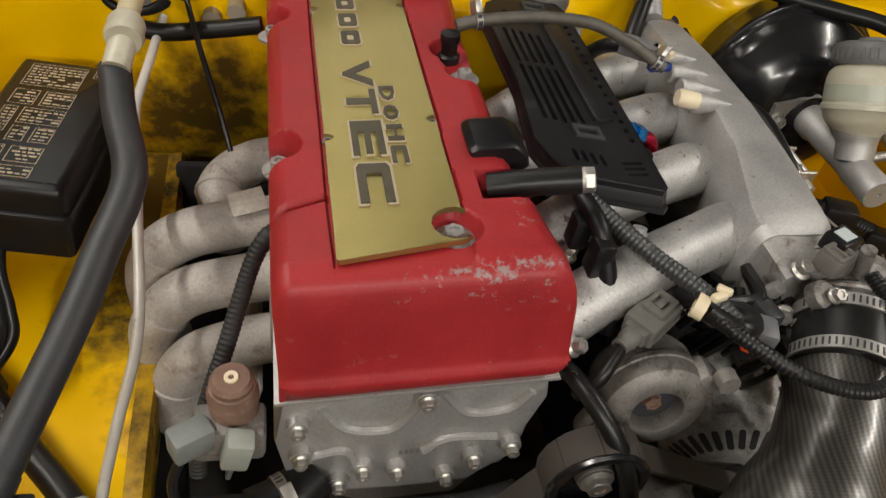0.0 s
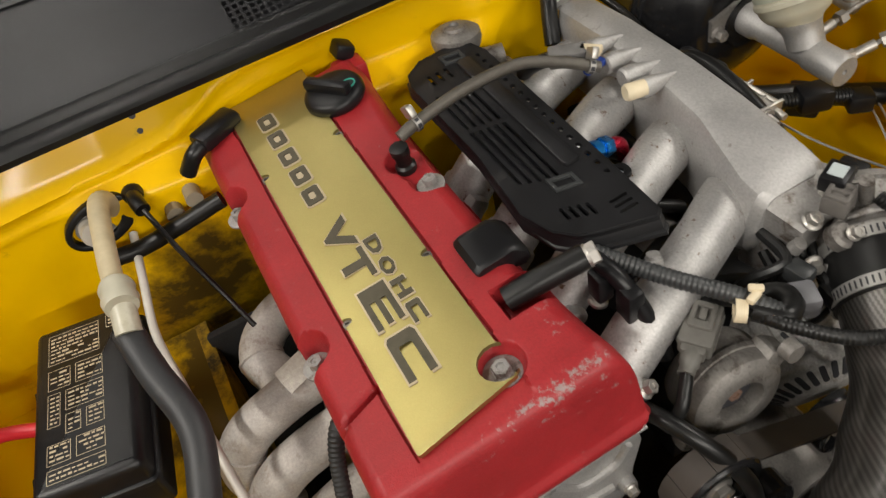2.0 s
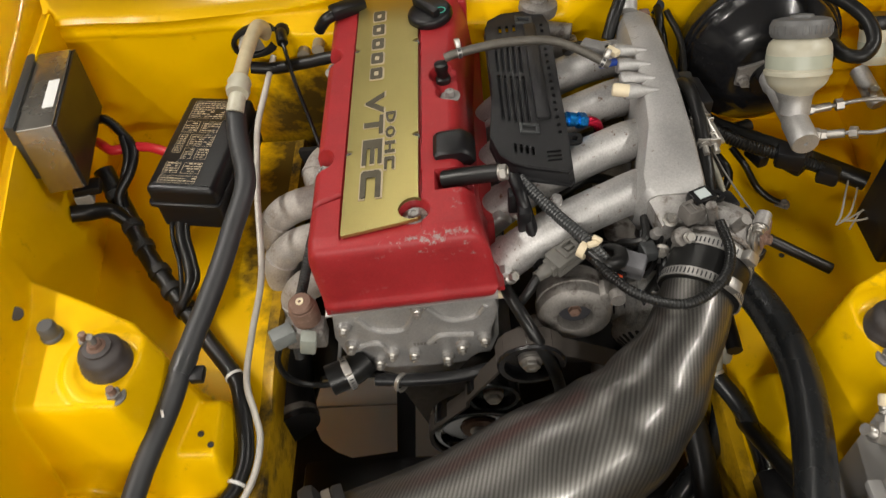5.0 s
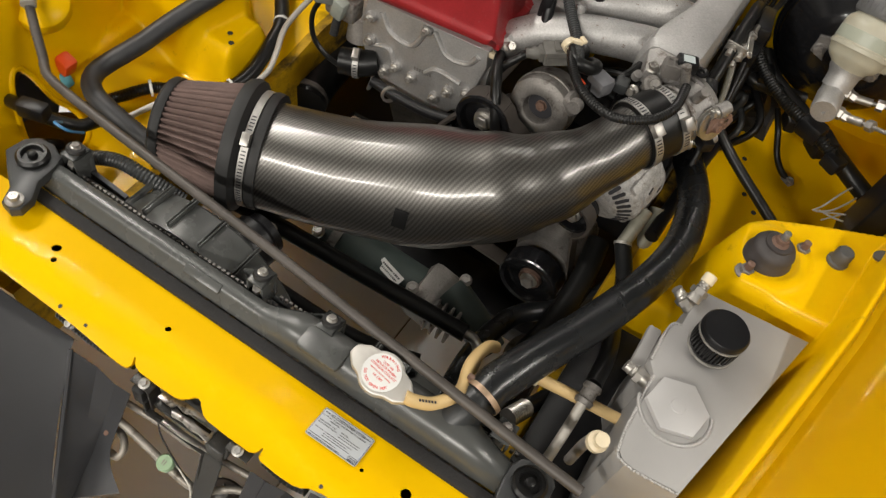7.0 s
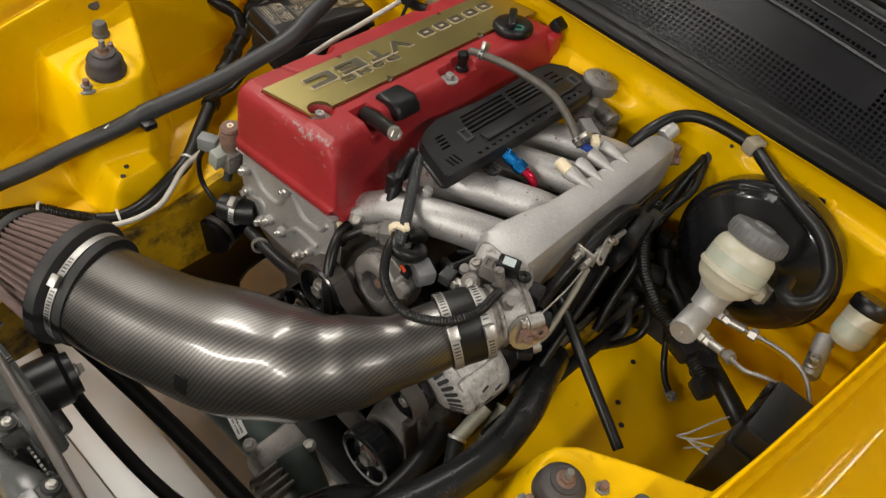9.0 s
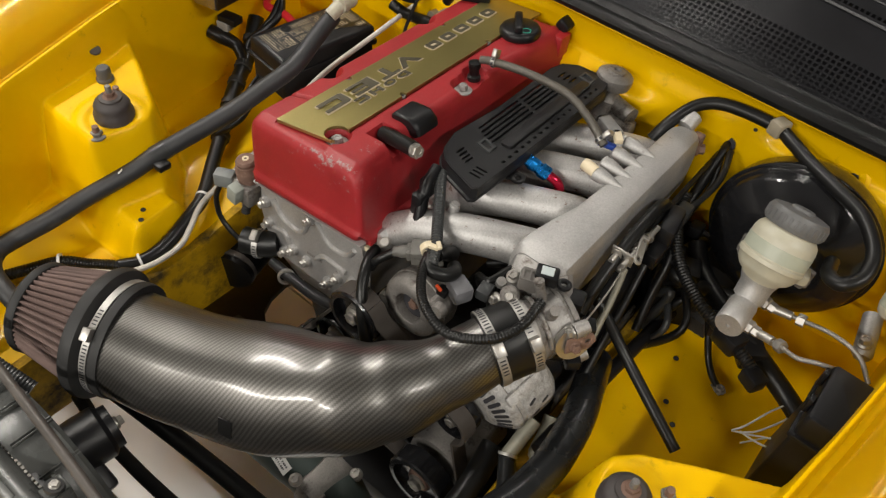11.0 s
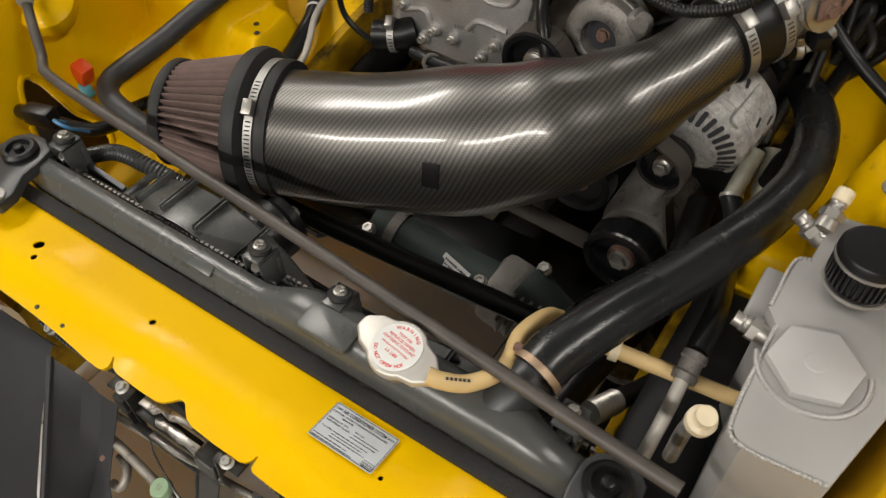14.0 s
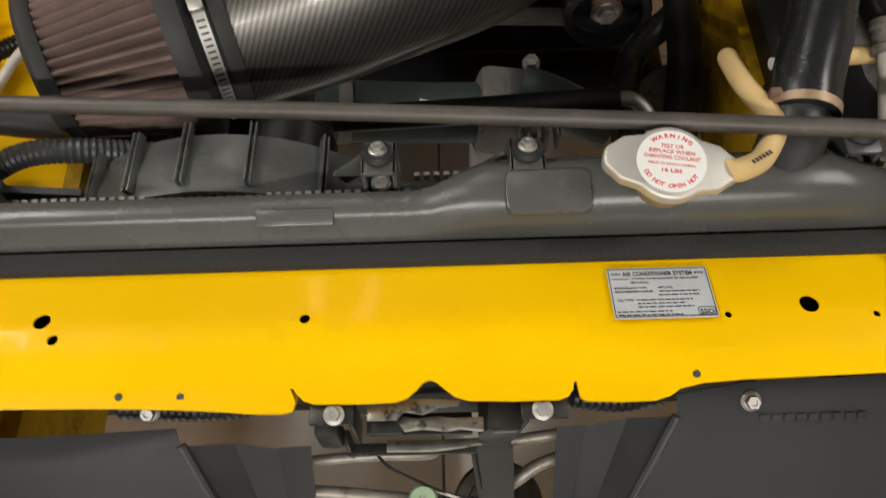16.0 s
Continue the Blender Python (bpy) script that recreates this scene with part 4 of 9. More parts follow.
for ch, ya, yb in LETTERS:
    part("letter", fit_text(ch, -0.0365, -0.0085, ya, yb, plate_top + 0.0002, 0.0010), GOLDINK, plate, "pale raised letter edge")
    part("letter_face", fit_text(ch, -0.0350, -0.0105, ya + 0.002, yb - 0.0025, plate_top + 0.0012, 0.0008), LETTER, plate, "dark letter face")
for ch, ya, yb in (("D", 0.791, 0.815), ("O", 0.763, 0.787), ("H", 0.735, 0.759), ("C", 0.707, 0.731)):
    part("letter", fit_text(ch, -0.0082, 0.0064, ya, yb, plate_top + 0.0002, 0.0010), GOLDINK, plate, "pale raised letter edge")
    part("letter_face", fit_text(ch, -0.0073, 0.0053, ya + 0.0014, yb - 0.0016, plate_top + 0.0012, 0.0008), LETTER, plate, "dark letter face")
for k in range(5):
    y0 = 0.884 + 0.034 * k
    bm = flat(rounded(-0.0325, y0, -0.0125, y0 + 0.027, 0.004), 0.0010, ENG @ Matrix.Translation((0, 0, plate_top + 0.0012)), 0)
    part("badge_block", bm, GOLDINK, plate, "plain raised block")
    bm = flat(rounded(-0.0312, y0 + 0.0015, -0.0145, y0 + 0.0250, 0.003), 0.0008, ENG @ Matrix.Translation((0, 0, plate_top + 0.0022)), 0, [rounded(-0.026, y0 + 0.008, -0.020, y0 + 0.0185, 0.002)])
    part("badge_face", bm, LETTER, plate, "plain dark block")

for u, y, w, r in ((0.027, 0.641, 0.0885, 0.0078), (-0.0905, 0.745, 0.0765, 0.0068), (-0.0935, 0.957, 0.0765, 0.0068), (0.074, 0.847, 0.0905, 0.0068)):
    b = part("cover_bolt", bolt(E(u, y, w), UP, r, 0.011, 1.0), ALU_GRIMY, cover, "zinc flange bolt on a washer")
    part("washer", lathe([(0, 0), (r * 1.95, 0), (r * 1.95, 0.0022), (r * 1.4, 0.0034), (0, 0.0034)], E(u, y, w), UP, 24), ALU_GRIMY, b)

# oil filler cap
cap = thing("oil_filler_cap", "black plastic oil filler cap with raised grip and green ring", "oil cap", E(0.052, 1.018, 0.10))
c0 = E(0.052, 1.018, 0.102)
part("rim", lathe([(0, 0), (0.030, 0), (0.0325, 0.004), (0.0325, 0.010), (0.030, 0.014), (0.026, 0.0155), (0, 0.016)], c0, UP, 36), BLACK, cap)
grip = box((0, 0, 0), (0.013, 0.056, 0.014), 0.004)
bmesh.ops.transform(grip, matrix=ENG @ Matrix.Translation((0.048, 1.018, 0.121)) @ Matrix.Rotation(radians(35), 4, "Z"), verts=grip.verts)
part("grip", grip, BLACK, cap)
part("mark", lathe([(0.0062, 0), (0.0078, 0), (0.0078, 0.0008), (0.0062, 0.0008), (0.0062, 0)], E(0.068, 1.010, 0.1176), UP, 24), mat("green_paint", (0.03, 0.32, 0.24), 0.5), cap, "green ring")

# breather pipe and its plug, black clip-on block beside it
brp = thing("breather_pipe", "short black rubber breather pipe plugged with a bolt", "hose", E(0.09, 0.68, 0.10))
part("pipe", tube([E(0.062, 0.692, 0.094), E(0.090, 0.686, 0.101), E(0.128, 0.678, 0.108)], 0.0105, 16), RUBBER, brp)
part("plug", bolt(E(0.126, 0.678, 0.1075), E(0.128, 0.678, 0.108) - E(0.090, 0.686, 0.101), 0.0095, 0.012, 1.0), STEEL, brp, "zinc hexagon plug")
blk = loft([[E(u, y, w) for u, w in ((0.053 + e, 0.100), (0.097 - e, 0.088), (0.102 - e, 0.092), (0.100 - e, 0.101), (0.095 - e, 0.108 - e), (0.086, 0.113 - e), (0.057 + e, 0.112 - e), (0.052 + e, 0.107))] for y, e in ((0.717, 0.0025), (0.719, 0.0008), (0.723, 0.0), (0.753, 0.0), (0.757, 0.0008), (0.760, 0.0025))])
solid("plug_cap", blk, BLACK, "black plastic cap clipped over the edge of the valve cover", "cap")

# elbow of the ventilation valve and its hose
pcv = thing("ventilation_valve", "black ventilation valve with an elbow in the valve cover", "valve", E(0.066, 0.883, 0.09))
part("body", lathe([(0, 0), (0.010, 0), (0.010, 0.006), (0.0075, 0.008), (0.0075, 0.018), (0.009, 0.020), (0.009, 0.028), (0, 0.030)], E(0.066, 0.883, 0.0905), UP, 18), RUBBER, pcv)
PCV = [(-0.040, 0.890, 0.888), (-0.02, 0.893, 0.893), (0.035, 0.902, 0.897), (0.095, 0.908, 0.893), (0.136, 0.903, 0.880), (0.178, 0.888, 0.862)]
vent = thing("vent_hose", "grey braided hose arching from the valve cover to the manifold", "hose", (0.07, 0.9, 0.86))
part("hose", tube(PCV, 0.0060, 14), mat("grey_braided_hose", (0.115, 0.105, 0.090), 0.40, 0.4, vary=0.15, vary_scale=90, bump=0.5, bump_scale=1500, grain=0.2, grain_scale=1600), vent)
clamp(PCV[1], Vector(PCV[2]) - Vector(PCV[0]), 0.0064, 0.006, 1.0, vent)
clamp(Vector(PCV[4]).lerp(Vector(PCV[5]), 0.8), Vector(PCV[5]) - Vector(PCV[4]), 0.0064, 0.006, 1.0, vent)

# cam plug housing and sensor behind the valve cover
rear = thing("cam_sensor", "black sensor with a connector behind the valve cover", "sensor", E(0.1, 1.08, 0.06))
part("body", box(E(0.085, 1.075, 0.078), (0.036, 0.03, 0.04), 0.005), RED, rear)
part("connector", box(E(0.090, 1.095, 0.105), (0.022, 0.034, 0.018), 0.004, Matrix.Rotation(0.5, 4, "Y")), BLACK, rear)
sens = thing("coil_connector", "black moulded plug lying on the corner of the valve cover", "connector", E(-0.07, 1.07, 0.1))
part("plug", box(E(-0.072, 1.062, 0.112), (0.055, 0.026, 0.018), 0.005, Matrix.Rotation(0.5, 4, "Z")), BLACK, sens)
part("boot", tube([E(-0.09, 1.05, 0.112), E(-0.105, 1.045, 0.108), E(-0.12, 1.05, 0.09)], 0.009, 12), RUBBER, sens)

# ---- engine block and front of the head ----
block = thing("engine_block", "grey cast aluminium engine block with a bolted timing cover", "engine", (-0.1, 0.8, 0.3))
part("head", loft([[E(u, y, w) for u, w in ((-0.100, -0.013), (0.106, -0.013), (0.106, -0.05), (0.10, -0.12), (0.085, -0.16), (-0.085, -0.16), (-0.10, -0.12), (-0.100, -0.05))] for y in (0.612, 1.08)]), ALU, block)
# crankcase in a much darker casting tone than the head
part("crankcase", loft([[E(u, y, w) for u, w in ((-0.09, -0.155), (0.085, -0.155), (0.11, -0.30), (0.10, -0.42), (-0.03, -0.42), (-0.055, -0.27))] for y in (0.628, 1.06)]), DARK_CASTING, block, "very dark crankcase")
tc_out = [(-0.096, -0.013), (0.104, -0.013), (0.107, -0.045), (0.095, -0.085), (0.088, -0.125), (0.060, -0.148), (0.040, -0.175), (-0.04, -0.175), (-0.075, -0.15), (-0.100, -0.125), (-0.107, -0.07)]
FRONT = ENG @ Matrix.Translation((0, 0.597, 0)) @ Matrix.Rotation(radians(90), 4, "X")
part("timing_cover", flat(tc_out, 0.040, FRONT, 0.004), ALU, block, "grey cast timing cover")


def on_front(u, w, out_):
    return E(u, 0.597 - out_, w)


for path in ([(-0.070, -0.030), (-0.052, -0.058), (-0.018, -0.064), (0.0, -0.040), (0.006, -0.020)], [(0.020, -0.022), (0.042, -0.052), (0.075, -0.052), (0.092, -0.032)], [(-0.092, -0.095), (-0.055, -0.088), (-0.045, -0.12)], [(0.01, -0.10), (0.03, -0.085), (0.07, -0.09)]):
    part("rib", tube([on_front(u, w, 0.001) for u, w in path], 0.0042, 8), ALU, block)
for u, w in ((-0.088, -0.085), (-0.040, -0.112), (-0.012, -0.118), (0.052, -0.112), (0.083, -0.100), (-0.060, -0.128), (0.008, -0.024), (-0.088, -0.045), (0.03, -0.135)):
    boss = part("boss", lathe([(0, -0.01), (0.0095, -0.01), (0.0085, 0.007), (0, 0.007)], on_front(u, w, 0), (0, -1, 0), 18), ALU, block)
    part("boss_bolt", bolt(on_front(u, w, 0.007), (0, -1, 0), 0.0055, 0.008, 1.3), STEEL, boss)
part("casting_mark", bars([(-0.010 + 0.0045 * k, -0.104, -0.0068 + 0.0045 * k, -0.098) for k in range(7)], FRONT @ Matrix.Translation((0.0, 0, 0.0006))), ALU_DARK, block)
part("head_gasket_lip", box(E(0.003, 0.84, -0.0125), (0.212, 0.5, 0.004), 0.001, Matrix.Rotation(-ROLL, 4, "Y")), ALU, block)

# solenoid valve and its connectors at the front corner of the head
sol = thing("solenoid_valve", "rusty cylindrical solenoid with grey electrical connectors on the head", "solenoid", (-0.23, 0.605, 0.70))
part("can", lathe([(0, -0.030), (0.0175, -0.030), (0.0185, -0.004), (0.0165, 0.0), (0.0165, 0.003), (0.0150, 0.004), (0.015, 0.008), (0.0155, 0.009), (0.013, 0.0125), (0, 0.0125)], (-0.230, 0.604, 0.742), (-0.05, -0.05, 1), 26), RUST, sol)
part("terminal", lathe([(0.0022, 0), (0.0052, 0), (0.0050, 0.0016), (0.0022, 0.0012), (0.0022, 0)], (-0.2306, 0.6034, 0.7545), (-0.05, -0.05, 1), 12), CREAM, sol, "cream worn ring")
part("bracket", box((-0.232, 0.596, 0.700), (0.052, 0.030, 0.035), 0.005), ALU_DARK, sol)
part("connector", box((-0.258, 0.583, 0.712), (0.030, 0.020, 0.024), 0.003, Matrix.Rotation(0.5, 4, "Z")), mat("grey_plastic_connector", (0.16, 0.17, 0.165), 0.5, vary=0.15, vary_scale=60), sol, "grey plastic connector")
part("connector", box((-0.226, 0.575, 0.708), (0.020, 0.018, 0.030), 0.003, Matrix.Rotation(0.2, 4, "Y")), mat("pale_green_grey_plastic", (0.25, 0.27, 0.24), 0.5, vary=0.15, vary_scale=60), sol, "pale grey connector")
part("wire", tube([(-0.262, 0.580, 0.705), (-0.272, 0.572, 0.670), (-0.262, 0.570, 0.630), (-0.225, 0.575, 0.605), (-0.185, 0.585, 0.605)], 0.0042, 8), RUBBER, sol)
part("loom", ribbed([(-0.200, 0.716, 0.792), (-0.208, 0.710, 0.788), (-0.218, 0.697, 0.772), (-0.227, 0.676, 0.750), (-0.236, 0.655, 0.727), (-0.247, 0.636, 0.697), (-0.257, 0.622, 0.655), (-0.258, 0.612, 0.62)], 0.0074, 0.0040), GREYRUBBER, sol, "grey corrugated loom")
wp = thing("coolant_outlet", "black rubber water outlet stub with clamps on the engine", "hose", (-0.19, 0.58, 0.6))
part("stub", tube([(-0.165, 0.60, 0.628), (-0.185, 0.585, 0.622), (-0.215, 0.573, 0.618)], 0.021, 18), RUBBER, wp)
clamp((-0.190, 0.582, 0.621), (-0.9, -0.4, -0.1), 0.0215, 0.009, 1.2, wp)
part("spring_clip", lathe([(0.010, -0.003), (0.013, -0.003), (0.013, 0.003), (0.010, 0.003), (0.010, -0.003)], (-0.120, 0.570, 0.610), (0.7, -0.5, 0.2), 20), STEEL, wp)
part("pipe", tube([(-0.155, 0.575, 0.612), (-0.11, 0.572, 0.612), (-0.05, 0.570, 0.618), (0.0, 0.572, 0.632)], 0.0085, 12), BLACK, wp)

# exhaust manifold
hdr = thing("exhaust_manifold", "heat-stained steel exhaust manifold with four bent pipes", "exhaust manifold", (-0.26, 0.8, 0.5))
HR = 0.0240
for pts in ([(-0.19, 0.862, 0.700), (-0.235, 0.858, 0.696), (-0.280, 0.852, 0.686), (-0.306, 0.849, 0.664), (-0.315, 0.846, 0.625), (-0.30, 0.84, 0.54)],
            [(-0.19, 0.812, 0.672), (-0.230, 0.811, 0.666), (-0.275, 0.806, 0.655), (-0.301, 0.800, 0.632), (-0.309, 0.796, 0.59), (-0.29, 0.79, 0.53)],
            [(-0.18, 0.985, 0.685), (-0.212, 0.980, 0.682), (-0.240, 0.963, 0.676), (-0.252, 0.938, 0.670), (-0.243, 0.905, 0.666), (-0.245, 0.872, 0.665)],
            [(-0.19, 0.762, 0.640), (-0.230, 0.762, 0.630), (-0.268, 0.760, 0.612), (-0.286, 0.757, 0.58), (-0.285, 0.75, 0.53)]):
    pts = [(x, y - 0.015, z - 0.009) for x, y, z in pts]
    part("pipe", tube(pts, HR, 22), HEADER, hdr)
    part("weld", lathe([(HR - 0.002, -0.004), (HR + 0.0018, -0.002), (HR + 0.0018, 0.002), (HR - 0.002, 0.004)], pts[3], Vector(pts[4]) - Vector(pts[2]), 22), HEADER, hdr)
part("flange", box((-0.196, 0.87, 0.675), (0.010, 0.30, 0.07), 0.003), HEADER, hdr)
part("stamped_tag", box((-0.222, 0.844, 0.7145), (0.034, 0.034, 0.0014), 0.0004, Matrix.Rotation(0.25, 4, "Z") @ Matrix.Rotation(-0.15, 4, "Y")), mat("stamped_foil_tag", (0.36, 0.33, 0.29), 0.5, 0.5, vary=0.25, vary_scale=160, bump=0.6, bump_scale=500), hdr, "stamped metal tag")
part("heat_shield", box((-0.225, 0.80, 0.52), (0.006, 0.18, 0.16), 0.002, Matrix.Rotation(0.2, 4, "Y")), ALU_SHEET, hdr)


# ---- intake side ----
man = thing("intake_manifold", "rough cast aluminium intake manifold with four runners and a long plenum", "intake manifold", (0.2, 0.85, 0.7))


def plen_sec(y, xl, xr, zt, zl):
    """Flat top, shoulder falling to the engine side, deep flank on the wing side."""
    return [Vector(p) for p in ((xl + 0.004, y, zl), (xl - 0.004, y, zl + 0.012), (xl - 0.004, y, zt - 0.030), (xl, y, zt - 0.012), (xl + 0.005, y, zt - 0.003), (xl + 0.012, y, zt), (xr - 0.012, y, zt + 0.001), (xr - 0.004, y, zt - 0.002), (xr, y, zt - 0.009), (xr + 0.002, y, zt - 0.03), (xr + 0.002, y, zl + 0.015), (xr - 0.008, y, zl))]


plen = [plen_sec(0.672, 0.192, 0.258, 0.834, 0.780), plen_sec(0.680, 0.186, 0.262, 0.840, 0.765), plen_sec(0.70, 0.186, 0.263, 0.843, 0.755), plen_sec(0.74, 0.196, 0.264, 0.847, 0.75), plen_sec(0.78, 0.207, 0.265, 0.850, 0.75), plen_sec(0.85, 0.213, 0.266, 0.853, 0.75), plen_sec(0.95, 0.216, 0.266, 0.852, 0.752), plen_sec(1.02, 0.216, 0.264, 0.848, 0.755), plen_sec(1.040, 0.220, 0.258, 0.842, 0.765), plen_sec(1.046, 0.228, 0.25, 0.825, 0.79)]
part("plenum", loft(plen), ALU, man, "", 32)
for y in (0.843, 0.868, 0.898, 0.93):
    part("boss", lathe([(0, 0), (0.0085, 0), (0.0105, 0.002), (0.0105, 0.013), (0.0085, 0.022), (0.003, 0.046), (0, 0.048)], (0.190, y, 0.852), (1, 0, -0.03), 20), ALU, man, "pale cone-shaped casting boss")
for y, dx in ((0.645, 0.0), (0.735, 0.0), (0.825, 0.0), (0.915, 0.0)):
    part("runner", tube([(0.005, y, 0.742), (0.050, y + 0.010, 0.778), (0.100, y + 0.026, 0.797), (0.150, y + 0.048, 0.802), (0.196, y + 0.072, 0.798), (0.225, y + 0.085, 0.79)], [0.026, 0.026, 0.0255, 0.0255, 0.027, 0.029], 22), ALU_STAINED, man)
    part("port_flange", box((0.012, y + 0.002, 0.750), (0.026, 0.066, 0.050), 0.008, Matrix.Rotation(0.75, 4, "Y")), ALU, man)
    part("runner_boss", lathe([(0, 0), (0.0085, 0), (0.0075, 0.010), (0.006, 0.0105), (0.006, 0.014), (0, 0.014)], (0.085, y + 0.036, 0.815), (0.1, 0.3, 1), 16), ALU, man)
part("flange_bolt", bolt((0.026, 0.618, 0.762), (0.5, -0.5, 0.7), 0.0065, 0.012, 1.4), STEEL, man)
part("flange_bolt", bolt((0.040, 0.700, 0.782), (0.3, 0, 1), 0.0065, 0.012, 1.4), STEEL, man)
part("end_boss", lathe([(0, 0), (0.013, 0), (0.013, 0.022), (0.010, 0.024), (0, 0.024)], (0.232, 1.038, 0.842), (0.1, 0.9, 0.5), 18), ALU, man)
part("rusty_fitting", join(bolt((0.258, 1.036, 0.818), (0.8, 0.5, 0.1), 0.008, 0.014, 1.3), box((0.256, 1.040, 0.832), (0.016, 0.014, 0.02), 0.003)), RUST, man)

# throttle body
TB = Vector((0.46, 0.86, 0.20)).normalized()
T0 = Vector((0.258, 0.606, 0.786))
thr = thing("throttle_body", "cast aluminium throttle body with sensors and cable linkage", "throttle body", (0.26, 0.64, 0.72))
part("bore", lathe([(0.035, 0), (0.041, 0), (0.041, 0.010), (0.038, 0.013), (0.0365, 0.016), (0.0365, 0.050), (0.040, 0.052), (0.036, 0.055), (0, 0.055)], T0, TB, 36), ALU_GRIMY, thr)
tq = TB.to_track_quat("Z", "Y").to_matrix().to_4x4()
part("flange", flat([((0.037 + 0.010 * max(0.0, math.cos(2 * a - 1.57)) ** 3) * math.cos(a), (0.036 + 0.010 * max(0.0, math.cos(2 * a - 1.57)) ** 3) * math.sin(a)) for a in steps(0, 2 * math.pi, 48)[:-1]], 0.014, Matrix.Translation(T0 + TB * 0.062) @ tq, 0.002), ALU_DARK, thr)
for a in (40, 140, 220, 320):
    q = T0 + TB * 0.046 + tq @ Vector((0.050 * math.cos(radians(a)), 0.046 * math.sin(radians(a)), 0))
    part("lug", lathe([(0, 0), (0.0095, 0), (0.0085, 0.018), (0, 0.018)], q, TB, 16), ALU_GRIMY, thr)
    part("lug_bolt", bolt(q - TB * 0.001, -TB, 0.006, 0.008, 1.3), STEEL, thr)
for a, l in ((75, 0.030), (110, 0.024), (20, 0.028)):
    o = tq @ Vector((math.cos(radians(a)), math.sin(radians(a)), 0))
    part("port", tube([T0 + TB * 0.030 + o * 0.040, T0 + TB * 0.030 + o * (0.040 + l)], 0.0062, 12, 2), ALU_DARK, thr)
part("rib", tube([T0 + TB * 0.02 + tq @ Vector((0.038 * math.cos(a), 0.038 * math.sin(a), 0)) for a in steps(0.2, 2.9, 14)], 0.0032, 8), ALU_GRIMY, thr)
part("adaptor", loft([[Vector((x, y, z)) for x, z in ((x0, 0.745), (x1, 0.745), (x1, zt - 0.008), (x1 - 0.01, zt), (x0 + 0.01, zt), (x0, zt - 0.008))] for y, x0, x1, zt in ((0.640, 0.205, 0.295, 0.822), (0.668, 0.195, 0.280, 0.832), (0.69, 0.190, 0.264, 0.835))]), ALU_GRIMY, thr)
for at, ax in (((0.212, 0.640, 0.824), (0, -0.4, 1)), ((0.282, 0.655, 0.815), (0.2, -0.4, 1)), ((0.205, 0.625, 0.79), (-0.3, -1, 0.2))):
    part("screw", bolt(at, ax, 0.0065, 0.010, 1.35), STEEL, thr)
sensor = part("pressure_sensor", box((0.247, 0.653, 0.844), (0.028, 0.022, 0.016), 0.003, Matrix.Rotation(0.4, 4, "Z")), BLACK, thr, "black pressure sensor with a pale label")
part("label", box((0.247, 0.653, 0.8523), (0.015, 0.013, 0.0008), 0, Matrix.Rotation(0.4, 4, "Z")), mat("pale_blue_label", (0.5, 0.56, 0.56), 0.5), sensor)
SPM = Matrix.Translation((0.234, 0.637, 0.838)) @ Matrix.Rotation(0.4, 4, "Z")
part("sensor_ear", flat(ring(0, 0, 0.009, 20), 0.004, Matrix.Translation((0.268, 0.661, 0.840)), 0.001, [ring(0, 0, 0.0035)]), BLACK, sensor)
part("plug_frame", flat(rounded(-0.011, -0.010, 0.011, 0.010, 0.003), 0.003, SPM @ Matrix.Translation((0, 0, 0.0115)), 0.0006, [rounded(-0.007, -0.007, -0.001, 0.006, 0.001), rounded(0.001, -0.007, 0.007, 0.006, 0.001)]), PLUG_BROWN, sensor, "grey-brown connector latch")
part("sensor_plug", box((0.234, 0.637, 0.838), (0.024, 0.022, 0.018), 0.003, Matrix.Rotation(0.4, 4, "Z")), PLUG_BROWN, thr)
DR, DA = Vector((0.300, 0.631, 0.800)), Vector((0.80, -0.55, 0.30)).normalized()
dq = DA.to_track_quat("Z", "Y").to_matrix().to_4x4()
part("linkage_cam", lathe([(0, 0), (0.0215, 0), (0.0215, 0.002), (0.0180, 0.0035), (0.0180, 0.0055), (0.0215, 0.007), (0.0215, 0.009), (0.008, 0.009), (0.008, 0.012), (0, 0.012)], DR + DA * 0.010, DA, 30), STEEL, thr, "steel cable drum")
part("linkage_plate", flat([(-0.012, -0.008), (0.018, -0.006), (0.027, 0.004), (0.022, 0.014), (0.002, 0.016), (-0.010, 0.010)], 0.0025, Matrix.Translation(DR + DA * 0.024) @ dq, 0.0005, [ring(0.016, 0.005, 0.0035)]), RUST, thr, "rusty linkage plate")
part("spindle_nut", bolt(DR + DA * 0.024, DA, 0.0060, 0.007, 1.2), RUST, thr)
part("return_spring", ribbed([DR - DA * 0.012, DR, DR + DA * 0.010], 0.0135, 0.0030, 0.3), STEEL, thr)
part("cable_stop", box(DR + DA * 0.018 + Vector((0.004, 0.010, 0.018)), (0.008, 0.012, 0.010), 0.002, Matrix.Rotation(0.5, 4, "Z")), STEEL, thr)
part("casting_web", box((0.262, 0.640, 0.800), (0.040, 0.030, 0.046), 0.008, Matrix.Rotation(0.45, 4, "Z")), ALU_GRIMY, thr)
part("rust_spot", lathe([(0, 0), (0.0075, 0), (0.0060, 0.003), (0, 0.003)], (0.270, 0.626, 0.806), (0.55, -0.80, 0.25), 18), RUST, thr, "rusty core plug")
part("idle_valve", box((0.285, 0.622, 0.785), (0.036, 0.030, 0.034), 0.006, Matrix.Rotation(0.3, 4, "Y")), ALU_DARK, thr)
